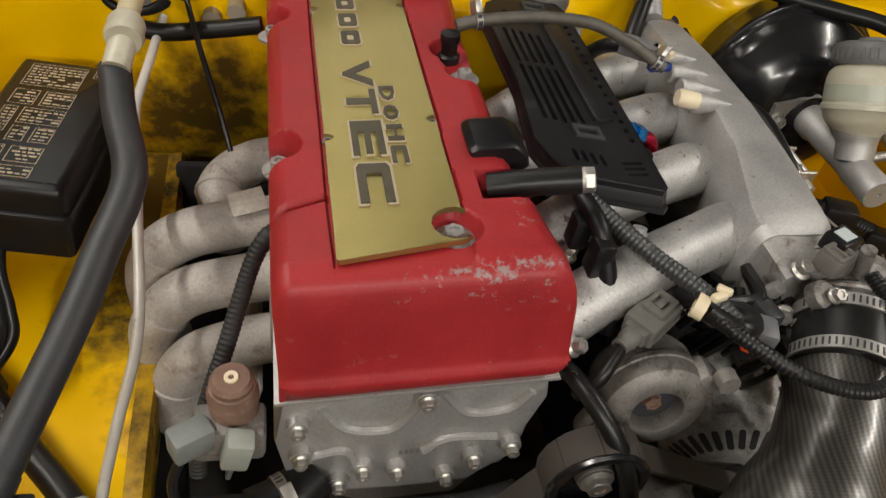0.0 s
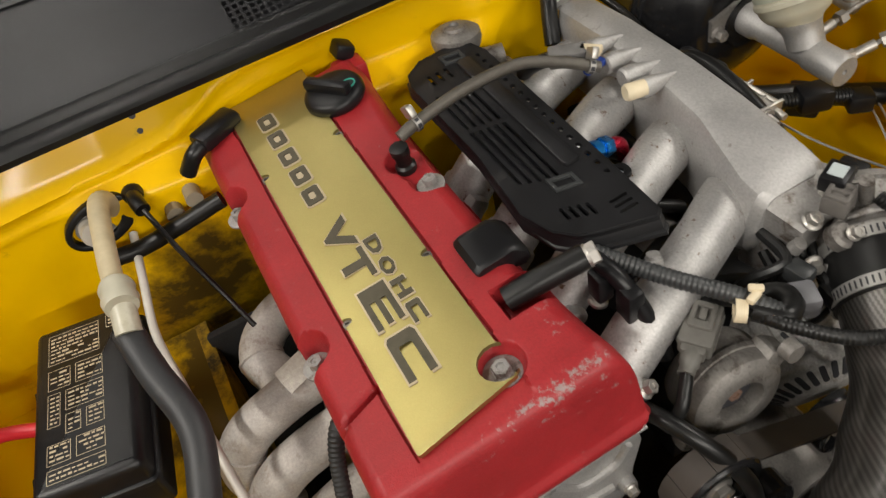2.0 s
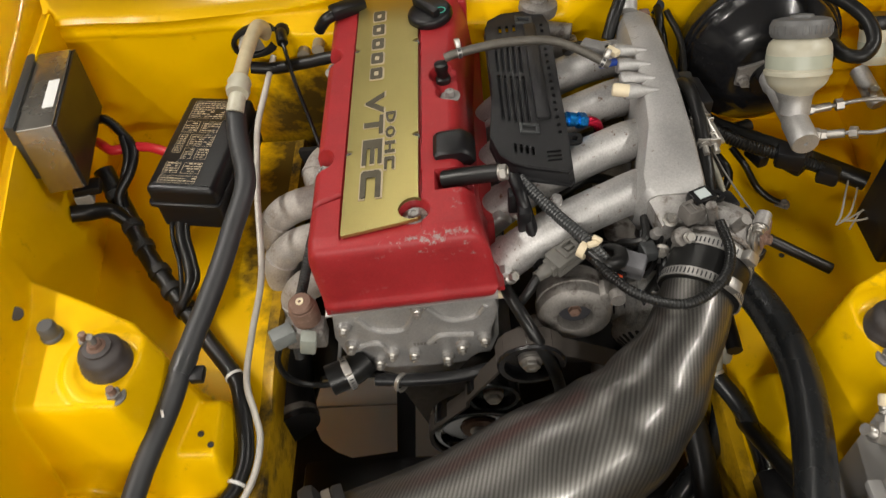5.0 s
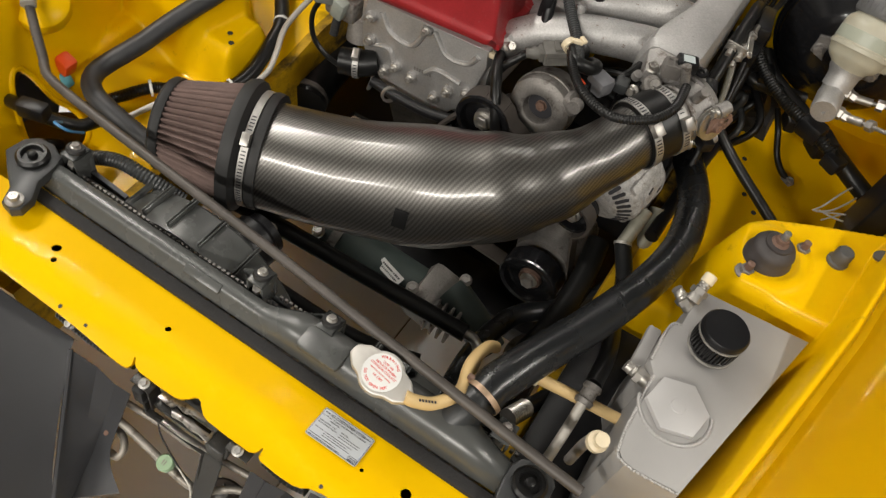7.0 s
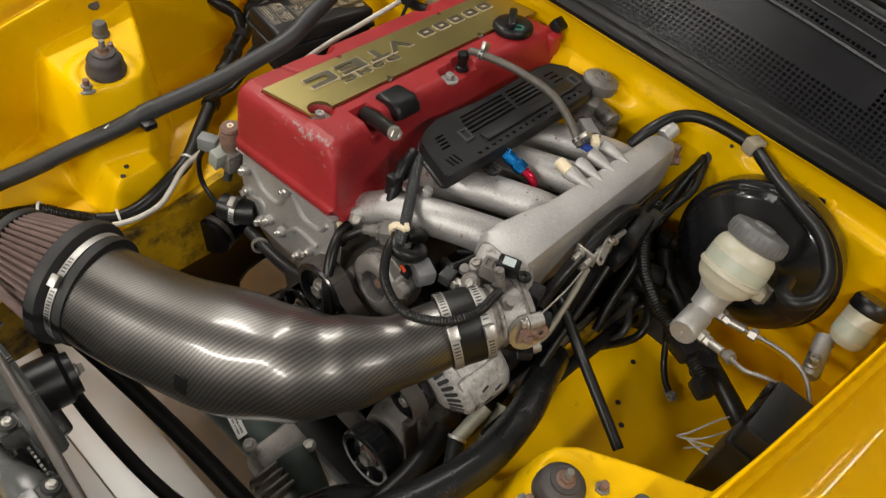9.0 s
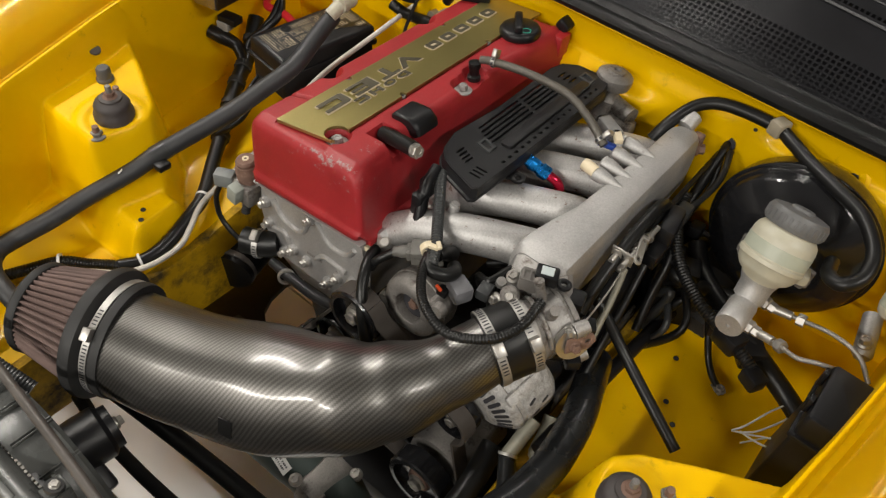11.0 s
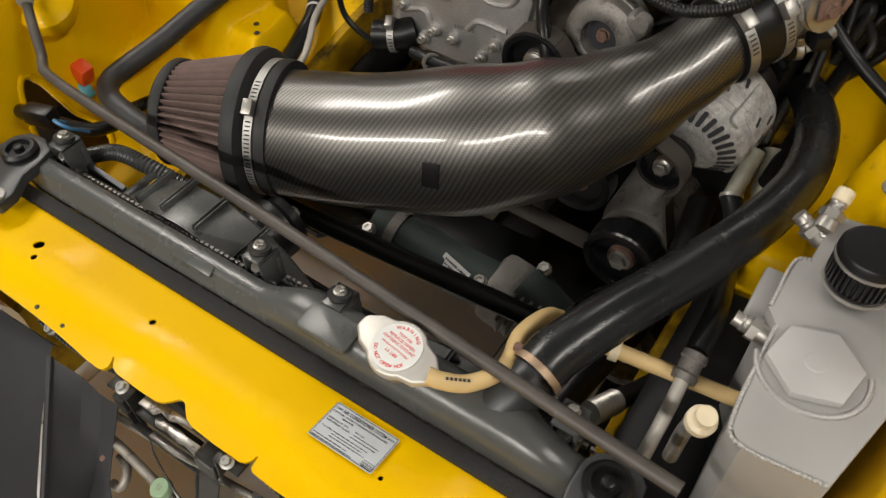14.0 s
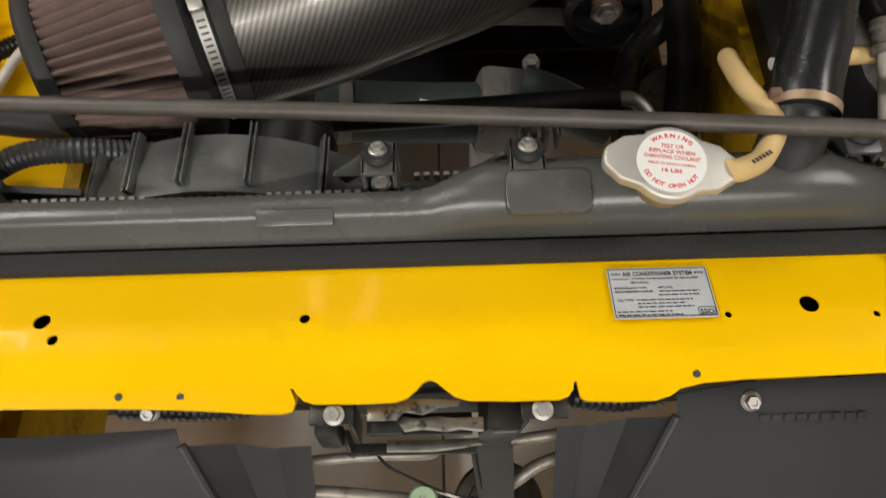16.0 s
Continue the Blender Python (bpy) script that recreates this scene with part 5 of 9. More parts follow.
part("valve_cap", lathe([(0, 0), (0.012, 0), (0.012, 0.010), (0.009, 0.013), (0, 0.013)], (0.222, 0.622, 0.812), (0.2, -0.5, 0.85), 18), ALU_DARK, thr)
part("valve_screw", bolt((0.228, 0.612, 0.824), (0, -0.6, 0.8), 0.0055, 0.008, 1.3), STEEL, thr)
part("vane_sensor", box((0.286, 0.668, 0.815), (0.020, 0.026, 0.022), 0.004, Matrix.Rotation(0.3, 4, "Z")), BLACK, thr, "black position sensor")
part("rusty_plug", lathe([(0, 0), (0.007, 0), (0.007, 0.006), (0, 0.007)], (0.290, 0.615, 0.803), (0.2, -0.5, 1), 12), RUST, thr)
cable = thing("throttle_cable", "thin throttle cable with its bracket beside the plenum", "cable", (0.29, 0.8, 0.8))
part("wire", tube([DR + DA * 0.016 + Vector((0, 0.004, 0.019)), (0.304, 0.72, 0.806), (0.292, 0.80, 0.808)], 0.0012, 6), STEEL, cable)
part("sheath", tube([(0.292, 0.80, 0.808), (0.288, 0.88, 0.805), (0.285, 0.99, 0.80), (0.283, 1.085, 0.795)], 0.0042, 8), RUBBER, cable)
part("bracket", box((0.286, 0.795, 0.803), (0.024, 0.06, 0.010), 0.003, Matrix.Rotation(0.3, 4, "X")), STEEL, cable)
for y in (0.772, 0.812):
    part("bracket_arm", box((0.289, y, 0.816), (0.030, 0.0032, 0.026), 0.001, Matrix.Rotation(0.25, 4, "X")), STEEL, cable)
for x, z, ya, yb in ((0.283, 0.822, 0.752, 0.838), (0.298, 0.819, 0.758, 0.850)):
    part("adjuster", ribbed([(x, ya, z - 0.004), (x, (ya + yb) / 2, z), (x, yb, z - 0.002)], 0.0040, 0.0022, 0.10), STEEL, cable)
    for y in (ya + 0.012, ya + 0.028, ya + 0.064):
        part("lock_nut", bolt((x, y, z - 0.002), (0, 1, 0.05), 0.0066, 0.006, 1.1), STEEL, cable)
part("lever", flat(rounded(-0.006, -0.020, 0.006, 0.024, 0.005), 0.003, Matrix.Translation((0.304, 0.792, 0.822)) @ Matrix.Rotation(0.7, 4, "Y") @ Matrix.Rotation(0.4, 4, "Z"), 0.0008, [ring(0, 0.016, 0.0025), ring(0, -0.012, 0.003)]), STEEL, cable)
for y in (0.775, 0.800, 0.822):
    part("nut", bolt((0.292, y, 0.810), (0.2, 0, 1), 0.006, 0.009, 1.2), STEEL, cable)
arc = thing("coolant_bypass_hose", "black moulded hose looping along the wing side of the plenum", "hose", (0.29, 0.85, 0.75))
part("hose", tube([(0.285, 0.700, 0.765), (0.284, 0.74, 0.80), (0.284, 0.80, 0.826), (0.284, 0.86, 0.832), (0.284, 0.90, 0.815), (0.284, 0.915, 0.785)], 0.0085, 12), RUBBER, arc)
tbh = thing("idle_hose", "bent steel pipe and black hose joined by a spring clip", "hose", (0.31, 0.62, 0.74))
part("pipe", tube([(0.296, 0.780, 0.790), (0.304, 0.748, 0.778), (0.310, 0.715, 0.760), (0.313, 0.690, 0.742), (0.309, 0.672, 0.733), (0.300, 0.659, 0.731)], 0.0046, 12), GRIMY_PIPE, tbh, "bent bare steel pipe")
part("hose", tube([(0.303, 0.663, 0.7315), (0.292, 0.648, 0.732), (0.276, 0.634, 0.738), (0.262, 0.628, 0.750)], 0.0075, 12), RUBBER, tbh)
part("clip", join(lathe([(0.0078, -0.004), (0.0094, -0.004), (0.0094, 0.004), (0.0078, 0.004), (0.0078, -0.004)], (0.299, 0.658, 0.7315), (0.75, 0.65, 0), 18), box((0.300, 0.655, 0.744), (0.010, 0.003, 0.010), 0.001, Matrix.Rotation(0.7, 4, "Z"))), STEEL, tbh, "spring clip")

# rubber coupler, carbon pipe, air filter
A0, A1 = Vector((0.236, 0.566, 0.774)), T0 + TB * 0.006
coup = thing("intake_coupler", "black rubber coupler between two perforated steel clamps", "hose coupler", (0.25, 0.59, 0.74))
part("sleeve", tube([A0, A0.lerp(A1, 0.3), A0.lerp(A1, 0.7), A1], [0.0455, 0.0465, 0.0465, 0.0450], 36, 4), RUBBER, coup)
clamp(A0.lerp(A1, 0.12), A1 - A0, 0.0462, 0.011, 2.2, coup)
clamp(A0.lerp(A1, 0.90), A1 - A0, 0.0462, 0.011, 2.4, coup)
arm = thing("intake_pipe", "glossy carbon fibre intake pipe swelling towards the air filter", "intake pipe", (0.06, 0.39, 0.6))
ARM = [(0.2395, 0.574, 0.775), (0.2133, 0.5236, 0.7514), (0.1717, 0.4699, 0.7273), (0.1222, 0.4319, 0.7057), (0.0449, 0.3985, 0.6767), (-0.0574, 0.3597, 0.6571), (-0.1637, 0.3310, 0.6420)]
part("pipe", tube(ARM, [0.0413, 0.0442, 0.0588, 0.0712, 0.0805, 0.0748, 0.0725], 56, 12), CARBON, arm)
patch = box((0, 0, 0), (0.018, 0.028, 0.0012), 0.0004)
bmesh.ops.transform(patch, matrix=Matrix.Translation((0.0545, 0.3190, 0.6950)) @ Vector((0.25, -0.93, 0.22)).to_track_quat("Z", "Y").to_matrix().to_4x4(), verts=patch.verts)
part("patch", patch, RUBBER, arm, "small dark glued patch")
flt = thing("air_filter", "conical air filter with dusty brown pleats between black rubber ends", "air filter", (-0.22, 0.32, 0.57))
FA = Vector((-0.93, -0.35, 0.02)).normalized()
F0 = Vector((-0.160, 0.335, 0.645))
part("rubber_base", lathe([(0.0735, -0.005), (0.079, -0.005), (0.080, 0.0), (0.080, 0.006), (0.0775, 0.008), (0.0775, 0.020), (0.084, 0.023), (0.0890, 0.026), (0.0905, 0.034), (0.088, 0.042), (0.06, 0.044), (0.06, -0.005), (0.0735, -0.005)], F0, FA, 48), GREYRUBBER, flt, "black rubber base")
clamp(F0 + FA * 0.014, FA, 0.0777, 0.0095, 0.95, flt)


def pleats():
    bm = bmesh.new()
    n = 48
    q = FA.to_track_quat("Z", "Y").to_matrix()
    rings = []
    for i in range(9):
        f = i / 8
        r0 = 0.0815 + (0.0600 - 0.0815) * f
        ring_ = []
        for k in range(n * 6):
            a = 2 * math.pi * k / (n * 6)
            s = (0.5 + 0.5 * math.cos(a * n)) ** 0.7
            r = r0 - 0.0085 + 0.0090 * s + 0.0004 * math.sin(7 * a + 3 * f)
            ring_.append(bm.verts.new(F0 + FA * (0.040 + 0.092 * f) + q @ Vector((r * math.cos(a), r * math.sin(a), 0))))
        rings.append(ring_)
    for a, b in zip(rings, rings[1:]):
        for k in range(n * 6):
            bm.faces.new((a[k], a[(k + 1) % (n * 6)], b[(k + 1) % (n * 6)], b[k]))
    return bm


part("pleats", pleats(), FILTER, flt, "dusty brown cotton pleats", 60)
part("end_cap", lathe([(0.04, -0.002), (0.062, -0.002), (0.0635, 0.0), (0.0635, 0.008), (0.060, 0.012), (0.05, 0.013), (0.045, 0.006), (0, 0.006)], F0 + FA * 0.130, FA, 48), GREYRUBBER, flt, "black rubber end cap")

# slotted cover over the injectors
CC = Matrix.Translation((0, 0, 0.852)) @ Matrix.Rotation(radians(-3), 4, "Y")
cc_out = [(0.012, 0.770), (0.022, 0.735), (0.036, 0.718), (0.052, 0.710), (0.100, 0.694), (0.106, 0.700), (0.108, 0.78), (0.110, 1.000), (0.104, 1.022), (0.086, 1.037), (0.045, 1.036), (0.024, 1.022), (0.018, 1.00), (0.020, 0.86)]
slots = []
for i in range(5):
    x0 = 0.029 + 0.0080 * i
    slots.append(rounded(x0, 0.800 - 0.004 * i, x0 + 0.0040, 0.892 - 0.002 * i, 0.0016, 2))
    slots.append(rounded(x0, 0.899 - 0.002 * i, x0 + 0.0040, 0.966 - 0.004 * i, 0.0016, 2))
for i in range(3):
    x0 = 0.038 + 0.0100 * i
    slots.append(rounded(x0, 0.984, x0 + 0.0040, 1.004, 0.0016, 2))
for i in range(17):
    y0 = 0.762 + 0.0145 * i
    slots.append(rounded(0.0965, y0, 0.1010, y0 + 0.0065, 0.0014, 2))
for i in range(4):
    x0 = 0.040 + 0.007 * i
    slots.append(rounded(x0, 0.738 - 0.003 * i, x0 + 0.0036, 0.754 - 0.003 * i, 0.0016, 2))
for i in range(3):
    slots.append(rounded(0.078, 0.716 + 0.0075 * i, 0.096, 0.7195 + 0.0075 * i, 0.0014, 2))
inj = thing("injector_cover", "black slotted plastic cover over the injectors, dusty on top", "engine cover", (0.06, 0.87, 0.82))
part("lid", flat(cc_out, 0.004, CC, 0.0, slots), DUSTY, inj)
rim = [Vector((x, y, -0.002)) for x, y in cc_out]
part("spine", flat(rounded(0.0725, 0.792, 0.0905, 1.000, 0.005), 0.0055, CC @ Matrix.Translation((0, 0, 0.0045)), 0.002), DUSTY, inj)
part("skirt", loft([[CC @ Vector((0.062 + (x - 0.062) * s, 0.865 + (y - 0.865) * s, z)) for x, y in cc_out] for s, z in ((0.985, 0.0005), (1.0, -0.004), (1.010, -0.008), (1.020, -0.013), (1.040, -0.014), (1.045, -0.017), (1.01, -0.017))], False), DUSTY, inj)
for x, y in ((0.062, 0.777), (0.075, 1.012)):
    bm = flat([(x - 0.012, y - 0.006), (x + 0.012, y - 0.012), (x + 0.012, y + 0.006), (x - 0.012, y + 0.012)], 0.003, CC @ Matrix.Translation((0, 0, 0.003)), 0.001, [[(x - 0.008, y - 0.003), (x + 0.008, y - 0.007), (x + 0.008, y + 0.002), (x - 0.008, y + 0.007)]])
    part("recess_frame", bm, GREY_PLASTIC, inj)
part("underside", flat([(0.02, 0.74), (0.10, 0.72), (0.105, 1.01), (0.025, 1.01)], 0.002, CC @ Matrix.Translation((0, 0, -0.014)), 0), INK, inj)
part("tab", flat(rounded(0.100, 0.765, 0.128, 0.785, 0.008), 0.004, CC @ Matrix.Translation((0, 0, -0.020)), 0.001, [ring(0.118, 0.775, 0.004)]), BLACK, inj)

# fuel rail fitting, caps and plugs on the manifold
ff = thing("fuel_line_fitting", "blue and red anodised fuel line fitting", "pipe fitting", (0.13, 0.825, 0.81))
fd = Vector((0.80, 0.22, -0.34)).normalized()
f0 = Vector((0.108, 0.812, 0.839))
part("socket", lathe([(0, 0), (0.0085, 0), (0.0085, 0.022), (0.0105, 0.022), (0.0105, 0.034), (0.0088, 0.036), (0, 0.036)], f0, fd, 6), BLUE_ANO, ff, "blue anodised hexagon socket")
part("collar", lathe([(0, 0.0), (0.0098, 0.0), (0.0098, 0.010), (0, 0.010)], f0 + fd * 0.006, fd, 20), BLUE_ANO, ff)
part("elbow", tube([f0 + fd * 0.036, f0 + fd * 0.048, f0 + fd * 0.056 + Vector((0, 0, -0.006)), f0 + fd * 0.060 + Vector((0, 0, -0.022))], 0.0068, 12), RED_ANO, ff, "red anodised elbow")
bc = thing("rubber_plug", "cream rubber plug on a manifold nipple", "plug", (0.18, 0.85, 0.85))
part("cap", lathe([(0, 0), (0.0085, 0), (0.0088, 0.018), (0.0075, 0.021), (0, 0.0215)], (0.196, 0.840, 0.855), (-1, 0.15, 0.08), 18), CREAM, bc)
inj_plug = thing("injector_plug", "grey and blue electrical plugs with a cream clip on the manifold", "connector", (0.18, 0.9, 0.85))
part("plug", box((0.165, 0.925, 0.862), (0.040, 0.020, 0.018), 0.003, Matrix.Rotation(-0.5, 4, "Z")), mat("grey_plug_plastic", (0.16, 0.155, 0.15), 0.5, vary=0.2, vary_scale=70), inj_plug)
part("blue_clip", box((0.178, 0.897, 0.858), (0.026, 0.009, 0.008), 0.002, Matrix.Rotation(0.2, 4, "Z")), mat("dark_blue_plastic", (0.015, 0.05, 0.28), 0.4), inj_plug, "dark blue clip")
part("cream_clip", box((0.184, 0.912, 0.867), (0.012, 0.024, 0.008), 0.002, Matrix.Rotation(0.7, 4, "Z")), CREAM, inj_plug, "cream clip")
part("boot", tube([(0.155, 0.935, 0.86), (0.140, 0.95, 0.85), (0.135, 0.97, 0.83)], 0.008, 10), RUBBER, inj_plug)
egr = thing("air_valve", "grey cast air valve with a round cap behind the injector cover", "valve", (0.11, 1.05, 0.8))
part("body", lathe([(0, -0.07), (0.020, -0.07), (0.022, -0.03), (0.016, -0.022), (0.016, -0.012), (0.027, -0.008), (0.029, 0.0), (0.028, 0.008), (0.022, 0.012), (0.014, 0.013), (0.013, 0.016), (0.006, 0.017), (0.005, 0.013), (0, 0.013)], (0.100, 1.052, 0.850), (0.05, 0.1, 1), 30), ALU_DARK, egr)
part("outlet", tube([(0.10, 1.052, 0.815), (0.128, 1.046, 0.812), (0.150, 1.040, 0.812)], 0.014, 16), ALU_DARK, egr)
part("bracket", box((0.135, 1.035, 0.79), (0.05, 0.03, 0.03), 0.006), ALU_DARK, egr)

# wiring over the intake
loom = thing("engine_loom", "black corrugated wiring loom looping over the intake coupler", "wiring loom", (0.15, 0.6, 0.78))
part("loom", ribbed([(0.043, 0.707, 0.840), (0.080, 0.658, 0.829), (0.112, 0.615, 0.826), (0.130, 0.585, 0.822)], 0.0078, 0.0042), GREY_PLASTIC, loom)
part("loom", ribbed([(0.112, 0.610, 0.818), (0.125, 0.575, 0.822), (0.158, 0.537, 0.822), (0.205, 0.522, 0.822), (0.246, 0.545, 0.826), (0.264, 0.580, 0.832), (0.262, 0.622, 0.836)], 0.0062, 0.0036), RUBBER, loom)
part("stay", tube([(0.036, 0.705, 0.845), (0.045, 0.672, 0.835), (0.058, 0.645, 0.790), (0.062, 0.635, 0.760)], 0.0078, 12), BLACK, loom, "black stay")
part("tape", tube([(0.116, 0.60, 0.820), (0.130, 0.583, 0.82), (0.146, 0.590, 0.815), (0.150, 0.606, 0.81), (0.14, 0.62, 0.80)], 0.009, 10), RUBBER, loom)
part("clip", join(lathe([(0.0080, -0.0045), (0.0105, -0.0045), (0.0105, 0.0045), (0.0080, 0.0045), (0.0080, -0.0045)], (0.108, 0.606, 0.820), (0.75, -0.6, -0.05), 14), box((0.117, 0.603, 0.833), (0.014, 0.007, 0.006), 0.002, Matrix.Rotation(0.3, 4, "Z")), box((0.122, 0.607, 0.836), (0.006, 0.012, 0.005), 0.0015, Matrix.Rotation(0.9, 4, "Z"))), CREAM, loom, "cream loom clip")
CON = Matrix.Translation((0.091, 0.628, 0.783)) @ Matrix.Rotation(0.62, 4, "Z") @ Matrix.Rotation(-0.12, 4, "Y")
PLUGGREY = mat("grey_brown_connector", (0.125, 0.120, 0.108), 0.5, vary=0.2, vary_scale=60, bump=0.1, bump_scale=900)
con = part("plug", join(flat(rounded(-0.020, -0.014, 0.022, 0.014, 0.003), 0.020, CON @ Matrix.Translation((0, 0, 0.010)), 0.0015), flat(rounded(-0.026, -0.010, -0.019, 0.010, 0.002), 0.014, CON @ Matrix.Translation((0, 0, 0.007)), 0.001)), PLUGGREY, loom, "grey electrical connector")
part("latch", flat(rounded(-0.006, -0.010, 0.019, 0.010, 0.002), 0.004, CON @ Matrix.Translation((0, 0, 0.0142)), 0.0008, [rounded(0.001, -0.006, 0.014, 0.006, 0.001)]), PLUGGREY, con)
part("latch_tongue", flat(rounded(0.003, -0.003, 0.020, 0.003, 0.001), 0.003, CON @ Matrix.Translation((0, 0, 0.0125)), 0.0006), PLUGGREY, con)
for dy in (-0.0145, 0.0145):
    part("guide_rib", flat(rounded(-0.016, dy - 0.001, 0.018, dy + 0.001, 0.0008), 0.006, CON @ Matrix.Translation((0, 0, 0.003)), 0.0004), PLUGGREY, con)
part("neck", lathe([(0, 0), (0.0085, 0), (0.0085, 0.010), (0.007, 0.012), (0.007, 0.020), (0, 0.020)], CON @ Vector((-0.024, 0, 0)), CON.to_3x3() @ Vector((-1, 0, 0)), 16), PLUGGREY, con)
part("lead", tube([CON @ Vector((-0.040, 0, 0)), CON @ Vector((-0.052, -0.002, -0.006)), (0.040, 0.588, 0.758), (0.030, 0.592, 0.735)], 0.0060, 10), RUBBER, loom)
part("boot", tube([CON @ Vector((0.020, 0, 0)), CON @ Vector((0.032, -0.004, 0.004)), (0.120, 0.625, 0.808), (0.122, 0.606, 0.818)], [0.011, 0.0105, 0.009, 0.008], 12), RUBBER, loom, "black rubber boot")
part("plug", box((0.165, 0.600, 0.795), (0.030, 0.026, 0.024), 0.005, Matrix.Rotation(-0.4, 4, "Z")), mat("grey_plug", (0.14, 0.14, 0.15), 0.5, vary=0.2, vary_scale=60), loom, "grey connector")
part("plug_core", box((0.150, 0.588, 0.790), (0.014, 0.012, 0.012), 0.002), BLACK, loom)
part("orange_seal", box((0.146, 0.583, 0.797), (0.010, 0.004, 0.004), 0.001, Matrix.Rotation(0.5, 4, "Y")), ORANGE, loom)
part("sub_plug", box((0.046, 0.662, 0.818), (0.016, 0.020, 0.034), 0.003), BLACK, loom)
part("sub_plug", box((0.036, 0.688, 0.822), (0.016, 0.018, 0.030), 0.003), BLACK, loom)
ohose = thing("coolant_hose", "black bent rubber hose beside the timing cover", "hose", (0.05, 0.57, 0.66))
part("hose", tube([(0.020, 0.610, 0.748), (0.027, 0.590, 0.752), (0.040, 0.565, 0.744), (0.056, 0.545, 0.722), (0.070, 0.535, 0.690), (0.080, 0.532, 0.655), (0.085, 0.532, 0.62)], 0.0078, 14), RUBBER, ohose)
part("white_tab", box((0.012, 0.606, 0.745), (0.016, 0.008, 0.010), 0.002), CREAM, ohose, "cream clip")

# ---- belt drive ----
def pulley(name, at, r, width, label, hub_mat=RUST, spokes=0, group="belt pulleys", groove=True, axis=(0, -1, 0)):
    p = thing(name, label, "pulley", at, group)
    part("rim", lathe([(r * 0.62, -width * 0.5), (r, -width * 0.5), (r, width * 0.42), (r * 0.95, width * 0.5), (r * 0.80, width * 0.5), (r * 0.74, width * 0.15), (r * 0.40, width * 0.10), (r * 0.40, -width * 0.3), (r * 0.62, -width * 0.5)], at, axis, 40), GLOSSBLACK, p)
    part("hub", lathe([(0, 0), (r * 0.38, 0), (r * 0.36, width * 0.25), (r * 0.2, width * 0.28), (0, width * 0.28)], Vector(at), axis, 24), hub_mat, p)
    part("centre_bolt", bolt(Vector(at) + Vector(axis).normalized() * width * 0.26, axis, min(0.011, r * 0.28), 0.010, 1.3), STEEL, p)
    return p


pulley("idler_pulley", (0.046, 0.552, 0.688), 0.042, 0.030, "black idler pulley with a rusty hub bolt", STEEL)
pulley("crank_pulley", (-0.02, 0.560, 0.500), 0.070, 0.03, "large black crank pulley", RUST)
pulley("tensioner_pulley", (0.0, 0.560, 0.595), 0.036, 0.026, "dark belt tensioner pulley")
pulley("alternator_pulley", (0.216, 0.566, 0.600), 0.031, 0.028, "rust-brown belt pulley of the alternator", RUST)
pulley("compressor_pulley", (0.205, 0.520, 0.470), 0.050, 0.03, "black compressor clutch pulley", RUST)
pulley("water_pump_pulley", (0.115, 0.560, 0.530), 0.048, 0.026, "black water pump pulley with a rusty bolt", RUST)
belt = bmesh.new()
path = []
for (cx, cz, r), a0, a1 in (((0.046, 0.688, 0.0428), 200, 20), ((0.216, 0.600, 0.0325), 60, -60), ((0.205, 0.470, 0.052), 0, -110), ((-0.02, 0.500, 0.072), -70, -200), ((0.0, 0.595, 0.037), 190, 170)):
    for k in range(9):
        a = radians(a0 + (a1 - a0) * k / 8)
        path.append((cx + r * math.cos(a), cz + r * math.sin(a)))
inner = [(x + 0.03 * (0.10 - x), z + 0.03 * (0.58 - z)) for x, z in path]
bl = loft([[Vector((x, 0.541, z)), Vector((x, 0.567, z)), Vector((xi, 0.567, zi)), Vector((xi, 0.541, zi))] for (x, z), (xi, zi) in zip(path + path[:1], inner + inner[:1])], False)
belt.free()
solid("drive_belt", bl, BELT, "worn brown-black ribbed drive belt round the pulleys", "belt")
ten = thing("belt_tensioner", "grey round cast belt tensioner housing", "tensioner", (0.1, 0.59, 0.66))
TC, TAX = Vector((0.104, 0.604, 0.716)), Vector((-0.05, -1, 0.10)).normalized()
part("drum", lathe([(0, -0.03), (0.042, -0.03), (0.0455, -0.022), (0.0465, 0.008), (0.0445, 0.016), (0.0380, 0.021), (0.0250, 0.0225), (0.0225, 0.021), (0.0215, 0.006), (0.014, 0.004), (0, 0.004)], TC, TAX, 40), ALU_DARK, ten)
part("bore", lathe([(0.0085, 0), (0.0200, 0), (0.0200, 0.004), (0.0085, 0.004), (0.0085, 0)], TC + TAX * 0.004, TAX, 28), INK, ten, "dark sunken bore")
part("bolt", bolt(TC + TAX * 0.005, TAX, 0.0075, 0.008, 1.25), RUST, ten)
part("spring_collar", lathe([(0.0462, -0.004), (0.0478, -0.003), (0.0478, 0.002), (0.0462, 0.003)], TC, TAX, 40), ALU_DARK, ten)
part("ear", join(box((0.140, 0.600, 0.742), (0.030, 0.026, 0.024), 0.007, Matrix.Rotation(0.7, 4, "Y")), lathe([(0, 0), (0.010, 0), (0.009, 0.012), (0, 0.012)], (0.150, 0.590, 0.755), (0, -1, 0.1), 16)), ALU_DARK, ten)
part("arm", box((0.075, 0.595, 0.685), (0.06, 0.022, 0.028), 0.008, Matrix.Rotation(0.3, 4, "Y")), ALU_DARK, ten)

alt = thing("alternator", "grey cast alternator with slotted vents", "alternator", (0.23, 0.66, 0.52))
AL0, ALA = Vector((0.226, 0.594, 0.618)), Vector((0.16, 0.93, 0.30)).normalized()
